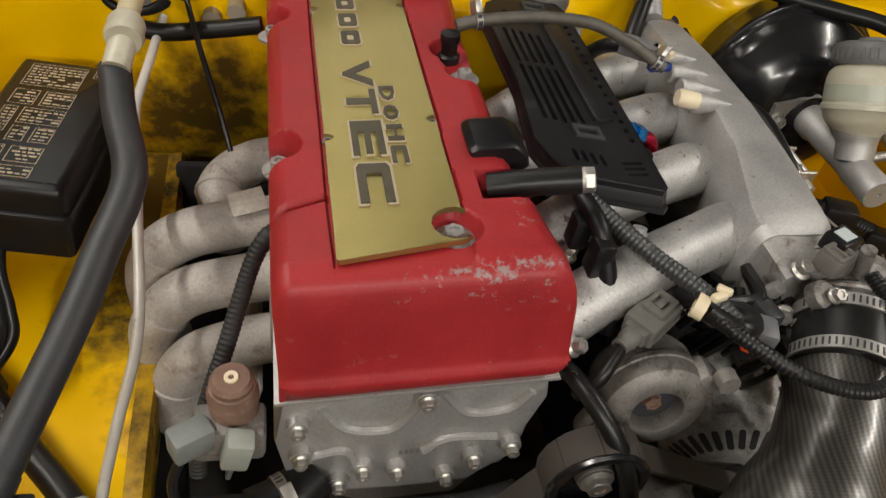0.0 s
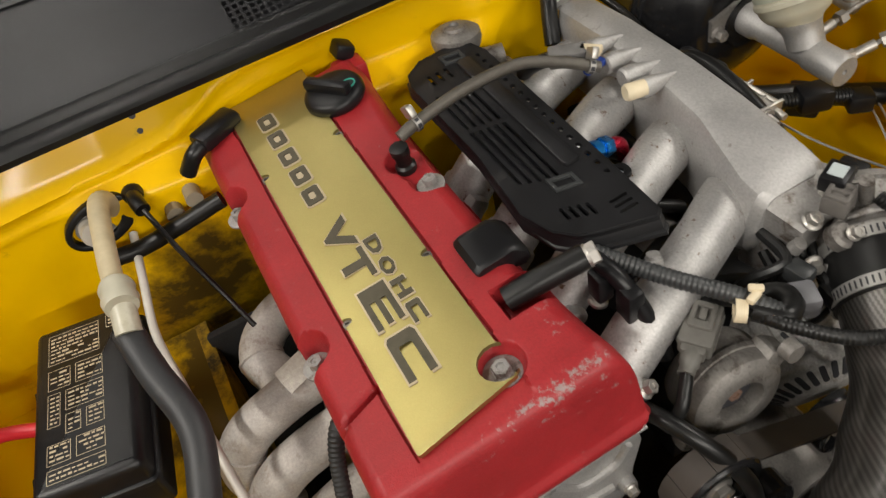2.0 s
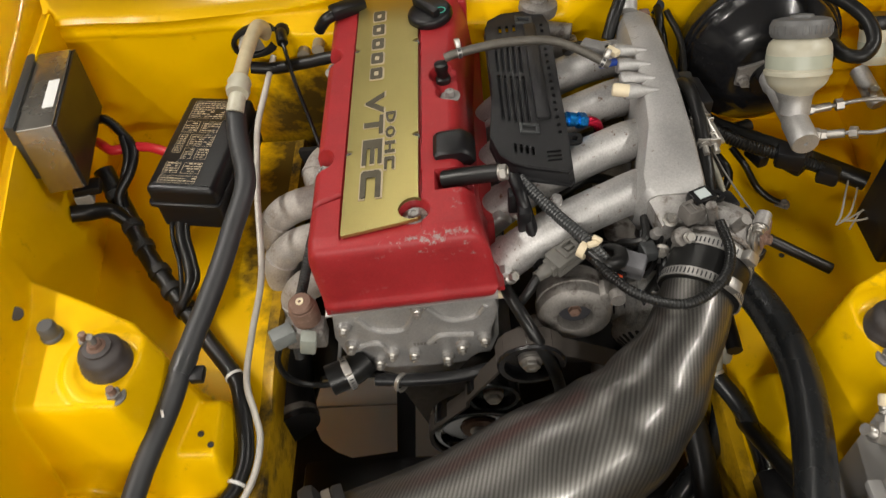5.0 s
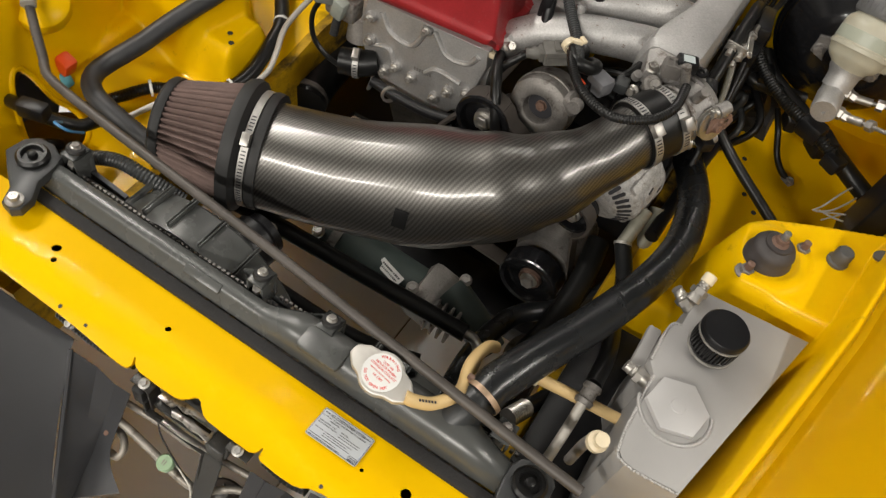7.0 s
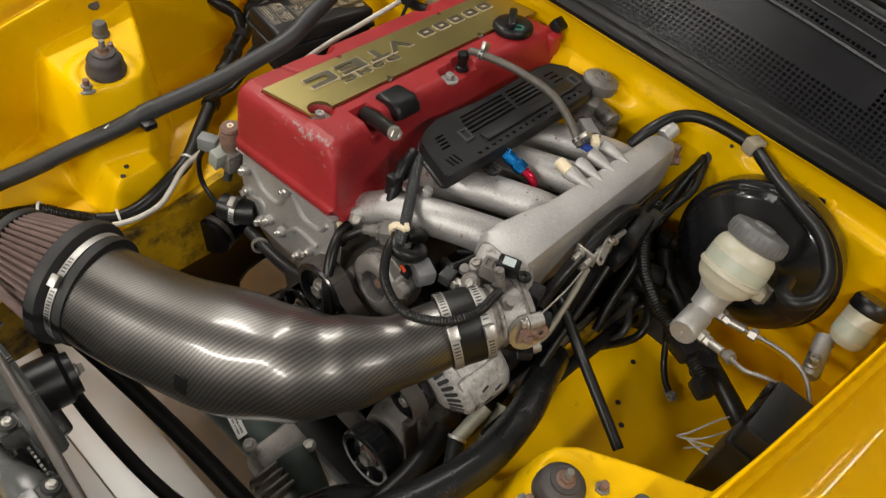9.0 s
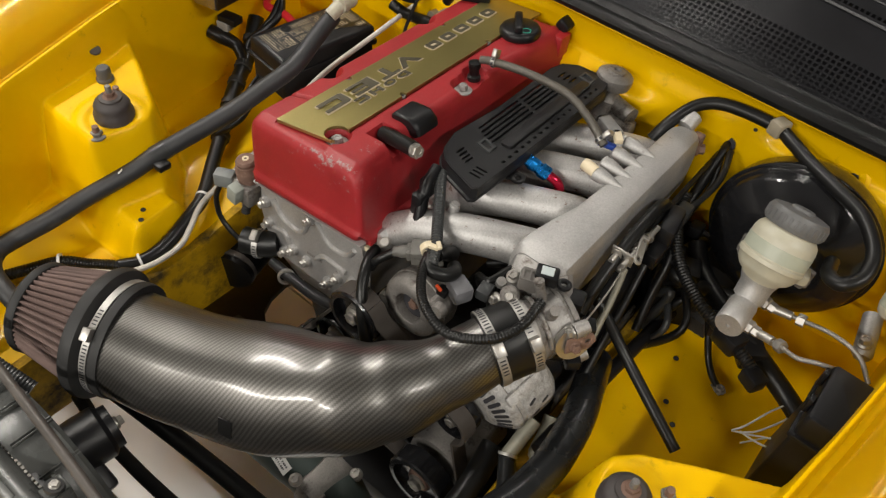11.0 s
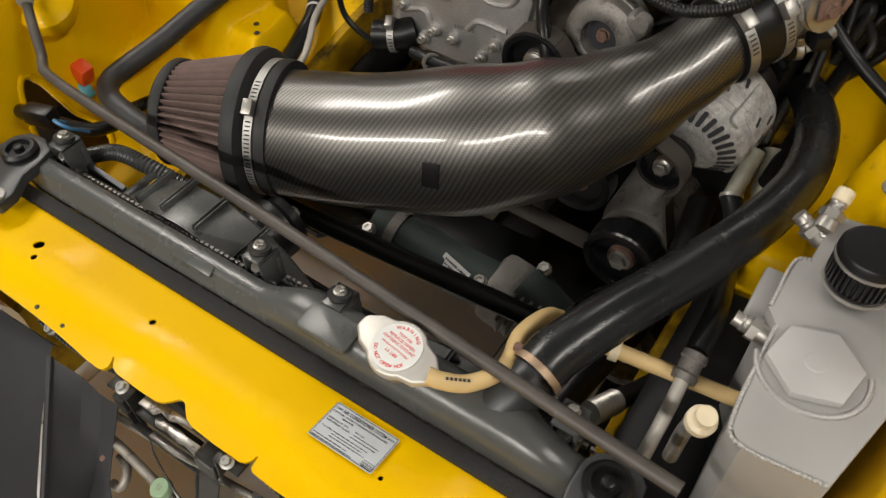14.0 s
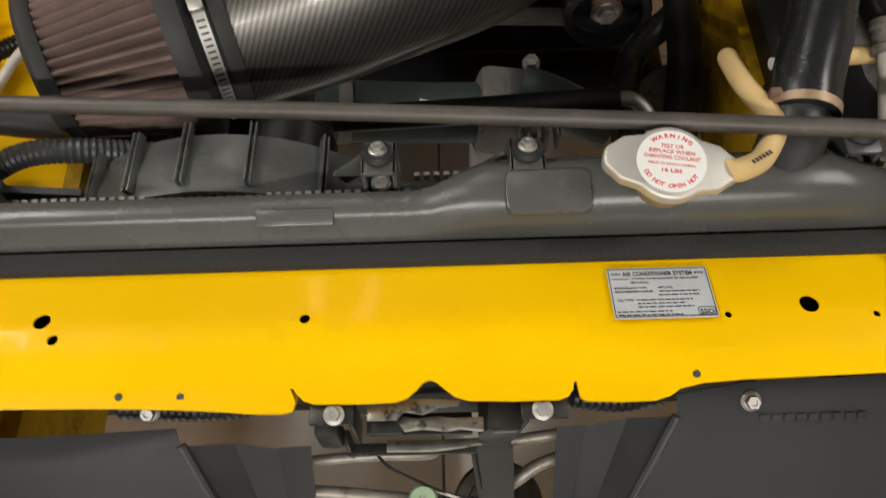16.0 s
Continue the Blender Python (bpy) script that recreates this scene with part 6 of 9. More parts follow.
part("front_housing", lathe([(0.020, -0.006), (0.034, -0.006), (0.040, -0.004), (0.062, 0.013), (0.066, 0.018), (0.067, 0.024), (0.065, 0.026), (0.065, 0.034), (0, 0.034)], AL0, ALA, 44), ALTCAST, alt)
part("rear_housing", lathe([(0, 0.033), (0.066, 0.033), (0.0675, 0.036), (0.0675, 0.074), (0.064, 0.084), (0.055, 0.092), (0, 0.094)], AL0, ALA, 44), ALTCAST, alt)
qa = ALA.to_track_quat("Z", "Y").to_matrix().to_4x4()
for k in range(4):
    lug = box((0, 0, 0), (0.014, 0.018, 0.060), 0.005)
    bmesh.ops.transform(lug, matrix=Matrix.Translation(AL0) @ qa @ Matrix.Rotation(math.pi * (0.25 + 0.5 * k), 4, "Z") @ Matrix.Translation((0.064, 0, 0.046)), verts=lug.verts)
    part("lug", lug, ALTCAST, alt)
for k in range(30):
    turn = Matrix.Translation(AL0) @ qa @ Matrix.Rotation(2 * math.pi * k / 30, 4, "Z")
    slot = flat(rounded(-0.0105, -0.0030, 0.0105, 0.0030, 0.0028), 0.0012, turn @ Matrix.Translation((0.0513, 0, 0.0040)) @ Matrix.Rotation(-0.66, 4, "Y") @ Matrix.Rotation(math.pi, 4, "X"), 0)
    part("fan_slot", slot, INK, alt)
    if k % 5 != 2:
        slot = flat(rounded(-0.0062, -0.0022, 0.0062, 0.0022, 0.002), 0.0012, turn @ Matrix.Translation((0.0679, 0, 0.046 if k % 2 else 0.064)) @ Matrix.Rotation(math.pi / 2, 4, "Y") @ Matrix.Rotation(0.35, 4, "Z"), 0)
        part("vent_slot", slot, INK, alt)
part("rear_cover", lathe([(0, 0.090), (0.050, 0.090), (0.052, 0.094), (0.050, 0.112), (0.044, 0.118), (0, 0.118)], AL0, ALA, 36), BLACK, alt, "black plastic rear cover")
part("bracket", box((0.205, 0.635, 0.655), (0.03, 0.03, 0.04), 0.006), ALU_DARK, alt)

# ---- low down at the front: compressor, steering rack, pipes ----
comp = thing("compressor", "dark cast compressor low in the bay with a paper sticker", "compressor", (0.05, 0.45, 0.3))
part("barrel", tube([(-0.13, 0.432, 0.412), (-0.02, 0.440, 0.392), (0.08, 0.448, 0.378)], 0.036, 24), PS_GREEN, comp)
part("clamp_band", tube([(-0.105, 0.434, 0.4075), (-0.09, 0.435, 0.4045)], 0.0385, 24), ALU_DARK, comp)
part("gear_housing", box((0.085, 0.447, 0.382), (0.065, 0.085, 0.075), 0.014, Matrix.Rotation(0.2, 4, "Y")), ALU_DARK, comp)
for k in range(4):
    part("rib", box((0.105 + 0.013 * k, 0.40, 0.41), (0.005, 0.05, 0.03), 0.002), ALU_DARK, comp)
part("housing", tube([(0.105, 0.455, 0.405), (0.150, 0.445, 0.395), (0.21, 0.43, 0.365)], [0.034, 0.03, 0.026], 20), PS_GREEN, comp)
part("body", lathe([(0, -0.05), (0.046, -0.05), (0.052, -0.03), (0.052, 0.06), (0.040, 0.07), (0, 0.07)], (0.205, 0.60, 0.475), (0, 1, 0), 30), ALU_DARK, comp)
stk = box((0.0125, 0.420, 0.4185), (0.048, 0.018, 0.0008), 0, Matrix.Rotation(radians(-12), 4, "Z") @ Matrix.Rotation(radians(9), 4, "Y") @ Matrix.Rotation(radians(36), 4, "X"))
sm = Matrix.Translation((0.0125, 0.4197, 0.4193)) @ Matrix.Rotation(radians(-12), 4, "Z") @ Matrix.Rotation(radians(9), 4, "Y") @ Matrix.Rotation(radians(36), 4, "X")
sticker = part("sticker", stk, WHITE, comp, "small white paper sticker with dark print")
random.seed(5)
part("print", bars([(-0.019 + 0.0035 * k, dy, -0.019 + 0.0035 * k + random.uniform(0.001, 0.003), dy + 0.0030) for dy in (0.001, -0.005) for k in range(11)], sm), INK, sticker)
for x, y, z in ((-0.115, 0.40, 0.437), (0.06, 0.41, 0.43), (0.12, 0.475, 0.43)):
    part("bolt", bolt((x, y, z), (0, -0.3, 1), 0.008, 0.012, 1.3), STEEL, comp)
sub = thing("subframe", "dark steel front subframe low in the bay", "subframe", (0, 0.5, 0.25))
part("crossbeam", box((0, 0.56, 0.30), (0.62, 0.09, 0.05), 0.012), BLACK, sub)
part("arm", box((0.27, 0.42, 0.29), (0.06, 0.36, 0.04), 0.012), BLACK, sub)
# black sheet added to hide lit floor in the dark gap beside the engine
part("tray", flat([(-0.43, 0.44), (-0.27, 0.44), (-0.13, 0.60), (-0.13, 1.08), (-0.43, 1.08)], 0.012, Matrix.Translation((0, 0, 0.30)), 0.003, [[(-0.310, 0.722), (-0.304, 0.680), (-0.290, 0.650), (-0.262, 0.628), (-0.235, 0.616), (-0.160, 0.624), (-0.164, 0.775), (-0.300, 0.775)]]), BLACK, sub, "black sheet with a rounded opening, added to darken the gap")
part("guard", box((0.13, 0.88, 0.20), (0.44, 0.42, 0.012), 0.004), BLACK, sub, "black undertray")
acl = thing("air_conditioning_line", "black foam-wrapped pipe ending in a bent aluminium tube", "pipe", (0.0, 0.32, 0.5))
part("wrap", tube([(-0.21, 0.285, 0.560), (-0.163, 0.296, 0.557), (0.013, 0.318, 0.538), (0.183, 0.326, 0.540)], 0.0125, 16), RUBBER, acl)
part("tube", tube([(0.180, 0.326, 0.540), (0.198, 0.326, 0.538), (0.212, 0.314, 0.528), (0.216, 0.292, 0.512), (0.214, 0.270, 0.48)], 0.0072, 12), STEEL, acl, "bare aluminium tube")
solid("low_hose", tube([(-0.24, 0.27, 0.50), (-0.16, 0.26, 0.485), (-0.05, 0.262, 0.47), (0.06, 0.275, 0.455), (0.14, 0.30, 0.45)], 0.010, 12), RUBBER, "thin black hose behind the fan shroud", "hose")
low = thing("lower_radiator_hose", "black lower radiator hose running down beside the belt drive", "hose", (0.26, 0.45, 0.4))
part("hose", tube([(0.235, 0.245, 0.46), (0.25, 0.32, 0.49), (0.27, 0.42, 0.50), (0.275, 0.52, 0.51), (0.265, 0.60, 0.53)], 0.018, 16), RUBBER, low)
for pts, r in (([(0.302, 0.625, 0.615), (0.300, 0.600, 0.598), (0.298, 0.578, 0.578), (0.326, 0.535, 0.560), (0.338, 0.485, 0.550), (0.336, 0.420, 0.535), (0.322, 0.335, 0.500), (0.315, 0.28, 0.46)], 0.0125), ([(0.315, 0.655, 0.600), (0.322, 0.630, 0.580), (0.322, 0.600, 0.545), (0.312, 0.540, 0.505), (0.272, 0.485, 0.490), (0.225, 0.435, 0.490), (0.206, 0.385, 0.490), (0.199, 0.325, 0.490), (0.20, 0.27, 0.46)], 0.0150)):
    h = thing("pressure_hose", "black pressure hose slipped over a pale aluminium pipe", "hose", pts[2], "pressure hoses")
    part("hose", tube(pts[2:], r, 16), GLOSSRUBBER, h)
    part("end_ring", lathe([(r - 0.001, -0.002), (r + 0.001, -0.002), (r + 0.001, 0.002), (r - 0.001, 0.002), (r - 0.001, -0.002)], pts[2], Vector(pts[3]) - Vector(pts[1]), 20), CAPSTEEL, h, "bright steel ring")
    part("tube", tube(pts[:3], r * 0.85, 14, 4), GRIMY_PIPE, h, "pale aluminium pipe")
lug_ = thing("engine_mount", "dark cast engine mount with a rusty flange nut", "engine mount", (0.27, 0.41, 0.42))
part("plate", lathe([(0, -0.02), (0.036, -0.02), (0.038, -0.014), (0.036, 0.004), (0.030, 0.007), (0, 0.007)], (0.269, 0.405, 0.448), (0.05, -0.35, 1), 28), ALU_DARK, lug_)
part("washer", lathe([(0, 0), (0.017, 0), (0.017, 0.003), (0, 0.003)], (0.269, 0.4026, 0.455), (0.05, -0.35, 1), 24), STEEL, lug_)
part("nut", bolt((0.269, 0.4015, 0.458), (0.05, -0.35, 1), 0.0095, 0.010, 1.25), STEEL, lug_)
crim = thing("service_hose", "black hose with a ribbed aluminium crimp near the radiator", "hose", (0.30, 0.25, 0.5))
part("hose", tube([(0.345, 0.42, 0.50), (0.325, 0.33, 0.54), (0.302, 0.262, 0.572)], 0.0105, 14), RUBBER, crim)
part("crimp", ribbed([(0.303, 0.266, 0.570), (0.290, 0.232, 0.583)], 0.0125, 0.006, 0.14, 14), STEEL, crim, "ribbed aluminium crimp")

duct = thing("exhaust_boot", "black round rubber-wrapped pipe below the exhaust manifold", "pipe", (-0.29, 0.60, 0.42))
part("sleeve", tube([(-0.33, 0.74, 0.47), (-0.328, 0.68, 0.465), (-0.318, 0.63, 0.46), (-0.300, 0.59, 0.455)], [0.05, 0.052, 0.050, 0.044], 26), RUBBER, duct)
part("band", tube([(-0.309, 0.605, 0.457), (-0.304, 0.596, 0.456)], 0.0475, 26, 3), ALU_DARK, duct)
rail_ = thing("wing_cable", "black corrugated loom hanging below the brake master cylinder", "wiring loom", (0.36, 0.85, 0.66))
part("loom", ribbed([(0.285, 0.985, 0.780), (0.300, 0.945, 0.755), (0.335, 0.900, 0.735), (0.385, 0.868, 0.722), (0.440, 0.850, 0.712), (0.490, 0.834, 0.700)], 0.0095, 0.0045), RUBBER, rail_)
part("connector", box((0.445, 0.848, 0.712), (0.040, 0.030, 0.030), 0.006, Matrix.Rotation(-0.35, 4, "Z")), BLACK, rail_)
part("connector", box((0.497, 0.826, 0.694), (0.030, 0.026, 0.024), 0.005, Matrix.Rotation(-0.5, 4, "Z")), BLACK, rail_)
part("branch", tube([(0.300, 0.945, 0.755), (0.318, 0.91, 0.72), (0.322, 0.875, 0.67), (0.330, 0.84, 0.63)], 0.0070, 10), RUBBER, rail_)
part("branch", tube([(0.335, 0.900, 0.735), (0.320, 0.93, 0.70), (0.318, 0.97, 0.66), (0.33, 1.02, 0.63)], 0.0085, 10), RUBBER, rail_)
sb = thing("side_sensor", "black box sensor and plugs on the wing side of the plenum", "sensor", (0.30, 0.89, 0.79))
part("body", box((0.304, 0.885, 0.795), (0.024, 0.060, 0.040), 0.006, Matrix.Rotation(0.15, 4, "Z")), BLACK, sb)
part("plug", box((0.310, 0.840, 0.780), (0.020, 0.034, 0.024), 0.004), BLACK, sb)
part("plug", box((0.302, 0.935, 0.785), (0.020, 0.030, 0.026), 0.004), GREY_PLASTIC, sb)
part("lead", tube([(0.308, 0.82, 0.775), (0.314, 0.78, 0.745), (0.318, 0.74, 0.71), (0.322, 0.70, 0.66)], 0.0055, 10), RUBBER, sb)
part("lead", tube([(0.304, 0.95, 0.785), (0.310, 0.985, 0.79), (0.312, 1.03, 0.80), (0.300, 1.075, 0.815)], 0.0050, 10), RUBBER, sb)

# black sheet added in place of the deep shade behind the engine
solid("shade_sheet", box((-0.13, 1.055, 0.40), (0.36, 0.014, 0.40), 0.006), FOAM, "black sheet standing in for shade low on the firewall behind the engine", "insulation")

bul = thing("bulkhead_harness", "tangle of black taped looms and plugs beside the brake booster", "wiring loom", (0.34, 0.96, 0.60))
part("boot", lathe([(0, -0.10), (0.070, -0.10), (0.070, -0.02), (0.058, 0.0), (0.052, 0.008), (0.056, 0.016), (0.044, 0.026), (0.040, 0.036), (0.020, 0.046), (0, 0.048)], (0.335, 0.985, 0.595), (0.05, -0.35, 1), 30), RUBBER, bul, "ribbed black steering shaft boot")
random.seed(23)
for k in range(5):
    a = Vector((random.uniform(0.27, 0.33), random.uniform(0.96, 1.03), random.uniform(0.62, 0.69)))
    b = Vector((random.uniform(0.30, 0.40), random.uniform(0.92, 0.99), random.uniform(0.63, 0.70)))
    c = Vector((random.uniform(0.32, 0.395), random.uniform(0.87, 0.94), random.uniform(0.62, 0.67)))
    d = Vector((random.uniform(0.305, 0.335), c.y - random.uniform(0.0, 0.05), random.uniform(0.53, 0.57)))
    part("loom", tube([a, b, c, d], random.uniform(0.0055, 0.0115), 10), RUBBER if k % 3 else GREY_PLASTIC, bul)
for k in range(6):
    at = (random.uniform(0.29, 0.42), random.uniform(0.88, 1.02), random.uniform(0.66, 0.71))
    part("plug", box(at, (random.uniform(0.018, 0.030), random.uniform(0.022, 0.040), 0.022), 0.004, Matrix.Rotation(random.uniform(-1, 1), 4, "Z")), BLACK, bul)
fl = thing("firewall_loom", "black taped loom passing through a hole in the firewall", "wiring loom", (0.288, 1.05, 0.77))
part("hole", lathe([(0, 0), (0.012, 0), (0.012, 0.0015), (0, 0.0015)], (0.288, firewall_y(0.288, 0.814) - 0.0005, 0.814), (0, -1, 0.1), 20), INK, fl, "dark cable hole")
part("loom", tube([(0.288, 1.092, 0.814), (0.290, 1.070, 0.805), (0.288, 1.040, 0.765), (0.285, 1.010, 0.735), (0.278, 0.975, 0.700)], [0.006, 0.0065, 0.008, 0.009, 0.009], 12), RUBBER, fl)
part("strand", tube([(0.291, 1.075, 0.806), (0.300, 1.050, 0.770), (0.297, 1.020, 0.728), (0.290, 0.99, 0.69)], 0.004, 10), RUBBER, fl)
mb = thing("mount_bracket", "grey pressed steel bracket with round holes above the frame leg", "bracket", (0.33, 0.82, 0.58))
part("plate", flat([(0.285, 0.70), (0.325, 0.69), (0.375, 0.78), (0.385, 0.85), (0.345, 0.92), (0.300, 0.92)], 0.004, Matrix.Translation((0, 0, 0.600)) @ Matrix.Rotation(0.10, 4, "Y"), 0.001, [ring(0.335, 0.825, 0.008), ring(0.352, 0.865, 0.006), ring(0.322, 0.775, 0.007)]), mat("grey_coated_bracket", (0.20, 0.20, 0.215), 0.5, 0.3, vary=0.15, vary_scale=30, spots=(0.10, 0.09, 0.08), spot_scale=40, spot_at=0.58, spot_soft=0.15), mb)
part("flange", box((0.300, 0.80, 0.575), (0.006, 0.22, 0.05), 0.002), ALU_DARK, mb)

solid("splash_guard", loft([[Vector((x, y, z)) for x, z in ((0.318, 0.54), (0.318, 0.572), (0.330, 0.580), (0.385, 0.584), (0.398, 0.576), (0.398, 0.54))] for y in (0.14, 0.15, 0.26, 0.38, 0.43, 0.44)]), BLACK, "black plastic splash guard beside the radiator", "splash guard")

stm = thing("starter_motor", "dark cast starter motor and brackets below the intake runners", "starter motor", (0.19, 0.85, 0.55))
part("barrel", lathe([(0, -0.11), (0.046, -0.11), (0.050, -0.10), (0.050, 0.06), (0.040, 0.07), (0.040, 0.12), (0, 0.12)], (0.20, 0.86, 0.625), (0.05, 1, 0.05), 28), ALU_DARK, stm)
part("solenoid", lathe([(0, -0.07), (0.026, -0.07), (0.028, -0.06), (0.028, 0.05), (0, 0.05)], (0.262, 0.85, 0.665), (0.05, 1, 0.05), 22), BLACK, stm)
part("bracket", loft([[Vector((x, y, z)) for x, z in ((0.10, 0.50), (0.10, 0.655), (0.15, 0.668), (0.285, 0.640), (0.292, 0.50))] for y in (0.655, 0.665, 0.98, 1.03)]), BLACK, stm)
for k, y in enumerate((0.70, 0.76, 0.83, 0.92)):
    part("lead", tube([(0.11, y, 0.67), (0.16, y + 0.02, 0.69), (0.22, y + 0.03 * (k % 2), 0.685), (0.285, y - 0.02, 0.65)], 0.006 + 0.001 * k, 10), RUBBER, stm)
# black pads over the lower firewall and the inner wing near it
solid("firewall_pad", box((0.315, 1.072, 0.56), (0.13, 0.012, 0.20), 0.005), FOAM, "black pad on the firewall beside the booster", "insulation")
solid("floor_pad", loft([[Vector((x, y, z)) for x, z in ((0.300, 0.57), (0.300, 0.606), (0.335, 0.612), (0.400, 0.606), (0.412, 0.57))] for y in (0.945, 0.955, 0.99, 1.06, 1.07)]), FOAM, "black pad on the inner wing", "insulation")
nest = thing("throttle_wiring", "small black hoses and plugs crowded round the throttle body", "wiring", (0.25, 0.66, 0.80))
random.seed(41)
for k in range(7):
    a = Vector((random.uniform(0.19, 0.24), random.uniform(0.62, 0.68), random.uniform(0.775, 0.80)))
    b = a + Vector((random.uniform(-0.03, 0.0), random.uniform(-0.04, -0.015), random.uniform(-0.02, 0.012)))
    c = b + Vector((random.uniform(-0.03, 0.01), random.uniform(-0.02, 0.02), random.uniform(-0.04, -0.015)))
    part("hose", tube([a, b, c, c + Vector((0, 0.02, -0.05))], random.uniform(0.003, 0.006), 8), RUBBER, nest)
for x, y, z in ((0.188, 0.622, 0.792), (0.205, 0.598, 0.775), (0.312, 0.662, 0.795), (0.318, 0.628, 0.770)):
    part("plug", box((x, y, z), (0.018, 0.022, 0.016), 0.003, Matrix.Rotation(random.uniform(-0.8, 0.8), 4, "Z")), BLACK if x > 0.2 else GREY_PLASTIC, nest)
    if x < 0.3:
        part("boss", lathe([(0, 0), (0.007, 0), (0.006, 0.010), (0, 0.010)], (x + 0.010, y + 0.018, z + 0.008), (0.2, -0.4, 1), 12), ALU_GRIMY, nest)


# ---- radiator and front panel ----
rad = thing("radiator", "radiator with a dark grey plastic top tank across the bay", "radiator", (0, 0.13, 0.3))


def tank_sec(x, front, back, top, low=0.655):
    mid = (front + back) / 2
    return [Vector((x, y, z)) for y, z in ((front + 0.002, low), (front, low + 0.012), (front + 0.002, top - 0.016), (front + 0.008, top - 0.005), (mid - 0.006, top), (mid + 0.008, top), (back - 0.006, top - 0.006), (back, top - 0.018), (back + 0.001, low + 0.01), (back, low))]


secs = [tank_sec(-0.322, 0.112, 0.138, 0.672), tank_sec(-0.318, 0.109, 0.142, 0.681)] + [tank_sec(x, 0.108, 0.143, 0.685) for x in steps(-0.31, 0.002, 10)]
secs += [tank_sec(0.014, 0.108, 0.145, 0.687), tank_sec(0.036, 0.108, 0.152, 0.695), tank_sec(0.050, 0.108, 0.156, 0.698)] + [tank_sec(x, 0.108, 0.157, 0.698) for x in steps(0.07, 0.27, 7)] + [tank_sec(0.285, 0.108, 0.153, 0.693), tank_sec(0.318, 0.109, 0.147, 0.685), tank_sec(0.322, 0.112, 0.142, 0.676)]
part("top_tank", loft(secs), TANK, rad, "", 70)
part("tank_pad", flat(rounded(-0.027, -0.015, 0.027, 0.015, 0.006), 0.006, Matrix.Translation((0.088, 0.1215, 0.6995)) @ Matrix.Rotation(0.10, 4, "X"), 0.0018), TANK, rad)
part("tank_pad", box((-0.074, 0.117, 0.6825), (0.050, 0.011, 0.004), 0.001, Matrix.Rotation(0.5, 4, "X")), TANK, rad)
part("outlet", tube([(0.240, 0.140, 0.680), (0.250, 0.160, 0.692), (0.258, 0.185, 0.700)], 0.021, 20), GREY_PLASTIC, rad)
crimps = bmesh.new()
for k in range(96):
    crimps = join(crimps, box((-0.318 + 0.0067 * k, 0.1452 if k < 48 else 0.1580, 0.6660), (0.0040, 0.0030, 0.006), 0))
part("crimped_edge", crimps, ALU_DARK, rad, "crimped aluminium edge")
part("core", box((0, 0.140, 0.46), (0.64, 0.028, 0.40), 0.003), BLACK, rad)
part("neck", lathe([(0, -0.012), (0.017, -0.012), (0.017, 0.0), (0.022, 0.002), (0.022, 0.007), (0, 0.007)], (0.159, 0.124, 0.708), (0.02, -0.12, 1), 28), mat("brass_neck", (0.45, 0.36, 0.2), 0.4, 0.7), rad)

rcap = thing("radiator_cap", "steel radiator cap with two ears and a red-printed warning disc", "radiator cap", (0.159, 0.122, 0.712))
CAPM = Matrix.Translation((0.159, 0.1235, 0.7225)) @ Matrix.Rotation(radians(7), 4, "X") @ Matrix.Rotation(radians(-9), 4, "Z")
ears = []
for half in (0, math.pi):
    ch, sh = math.cos(half), math.sin(half)
    side = [(0.0290, -0.0148), (0.0340, -0.0105), (0.0378, -0.0076), (0.0394, -0.0056), (0.0402, -0.0024), (0.0402, 0.0024), (0.0394, 0.0056), (0.0378, 0.0076), (0.0340, 0.0105), (0.0290, 0.0148)]
    side += [(0.0246 * math.cos(a), 0.0246 * math.sin(a)) for a in steps(radians(46), radians(134), 16)]
    ears += [(x * ch - y * sh, x * sh + y * ch) for x, y in side]
part("shell", flat(ears, 0.0075, CAPM, 0.0022, seg=3), CAPSTEEL, rcap)
disc = part("disc", lathe([(0, 0), (0.0208, 0), (0.0208, 0.0007), (0, 0.0007)], CAPM @ Vector((0, 0, 0.0001)), CAPM.to_3x3() @ Vector((0, 0, 1)), 40), WHITE, rcap, "white disc printed red")


def put_text(body, size, m, x, y, parent, material, width=None, lift=0.0009):
    bm = stroke_text(body, size, 0.0, Matrix(), "CENTER", 0.022)
    if width:
        lo, hi = min(v.co.x for v in bm.verts), max(v.co.x for v in bm.verts)
        for v in bm.verts:
            v.co.x *= width / (hi - lo)
    bmesh.ops.transform(bm, matrix=m @ Matrix.Translation((x, y, lift)), verts=bm.verts)
    return part("print", bm, material, parent, "printed words")


def arc_text(body, size, m, radius, mid, span, parent, material, flip=False):
    n = len(body)
    out_ = None
    for k, ch in enumerate(body):
        if ch == " ":
            continue
        a = mid + span * (0.5 - k / (n - 1)) * (-1 if flip else 1)
        b = stroke_text(ch, size, 0.0, m @ Matrix.Rotation(radians(a), 4, "Z") @ Matrix.Translation((radius, 0, 0.0009)) @ Matrix.Rotation(radians(90 if flip else -90), 4, "Z"), "CENTER", 0.03)
        out_ = b if out_ is None else join(out_, b)
    return part("print", out_, material, parent, "printed words")


arc_text("WARNING", 0.0042, CAPM, 0.0158, 90, 76, disc, REDINK)
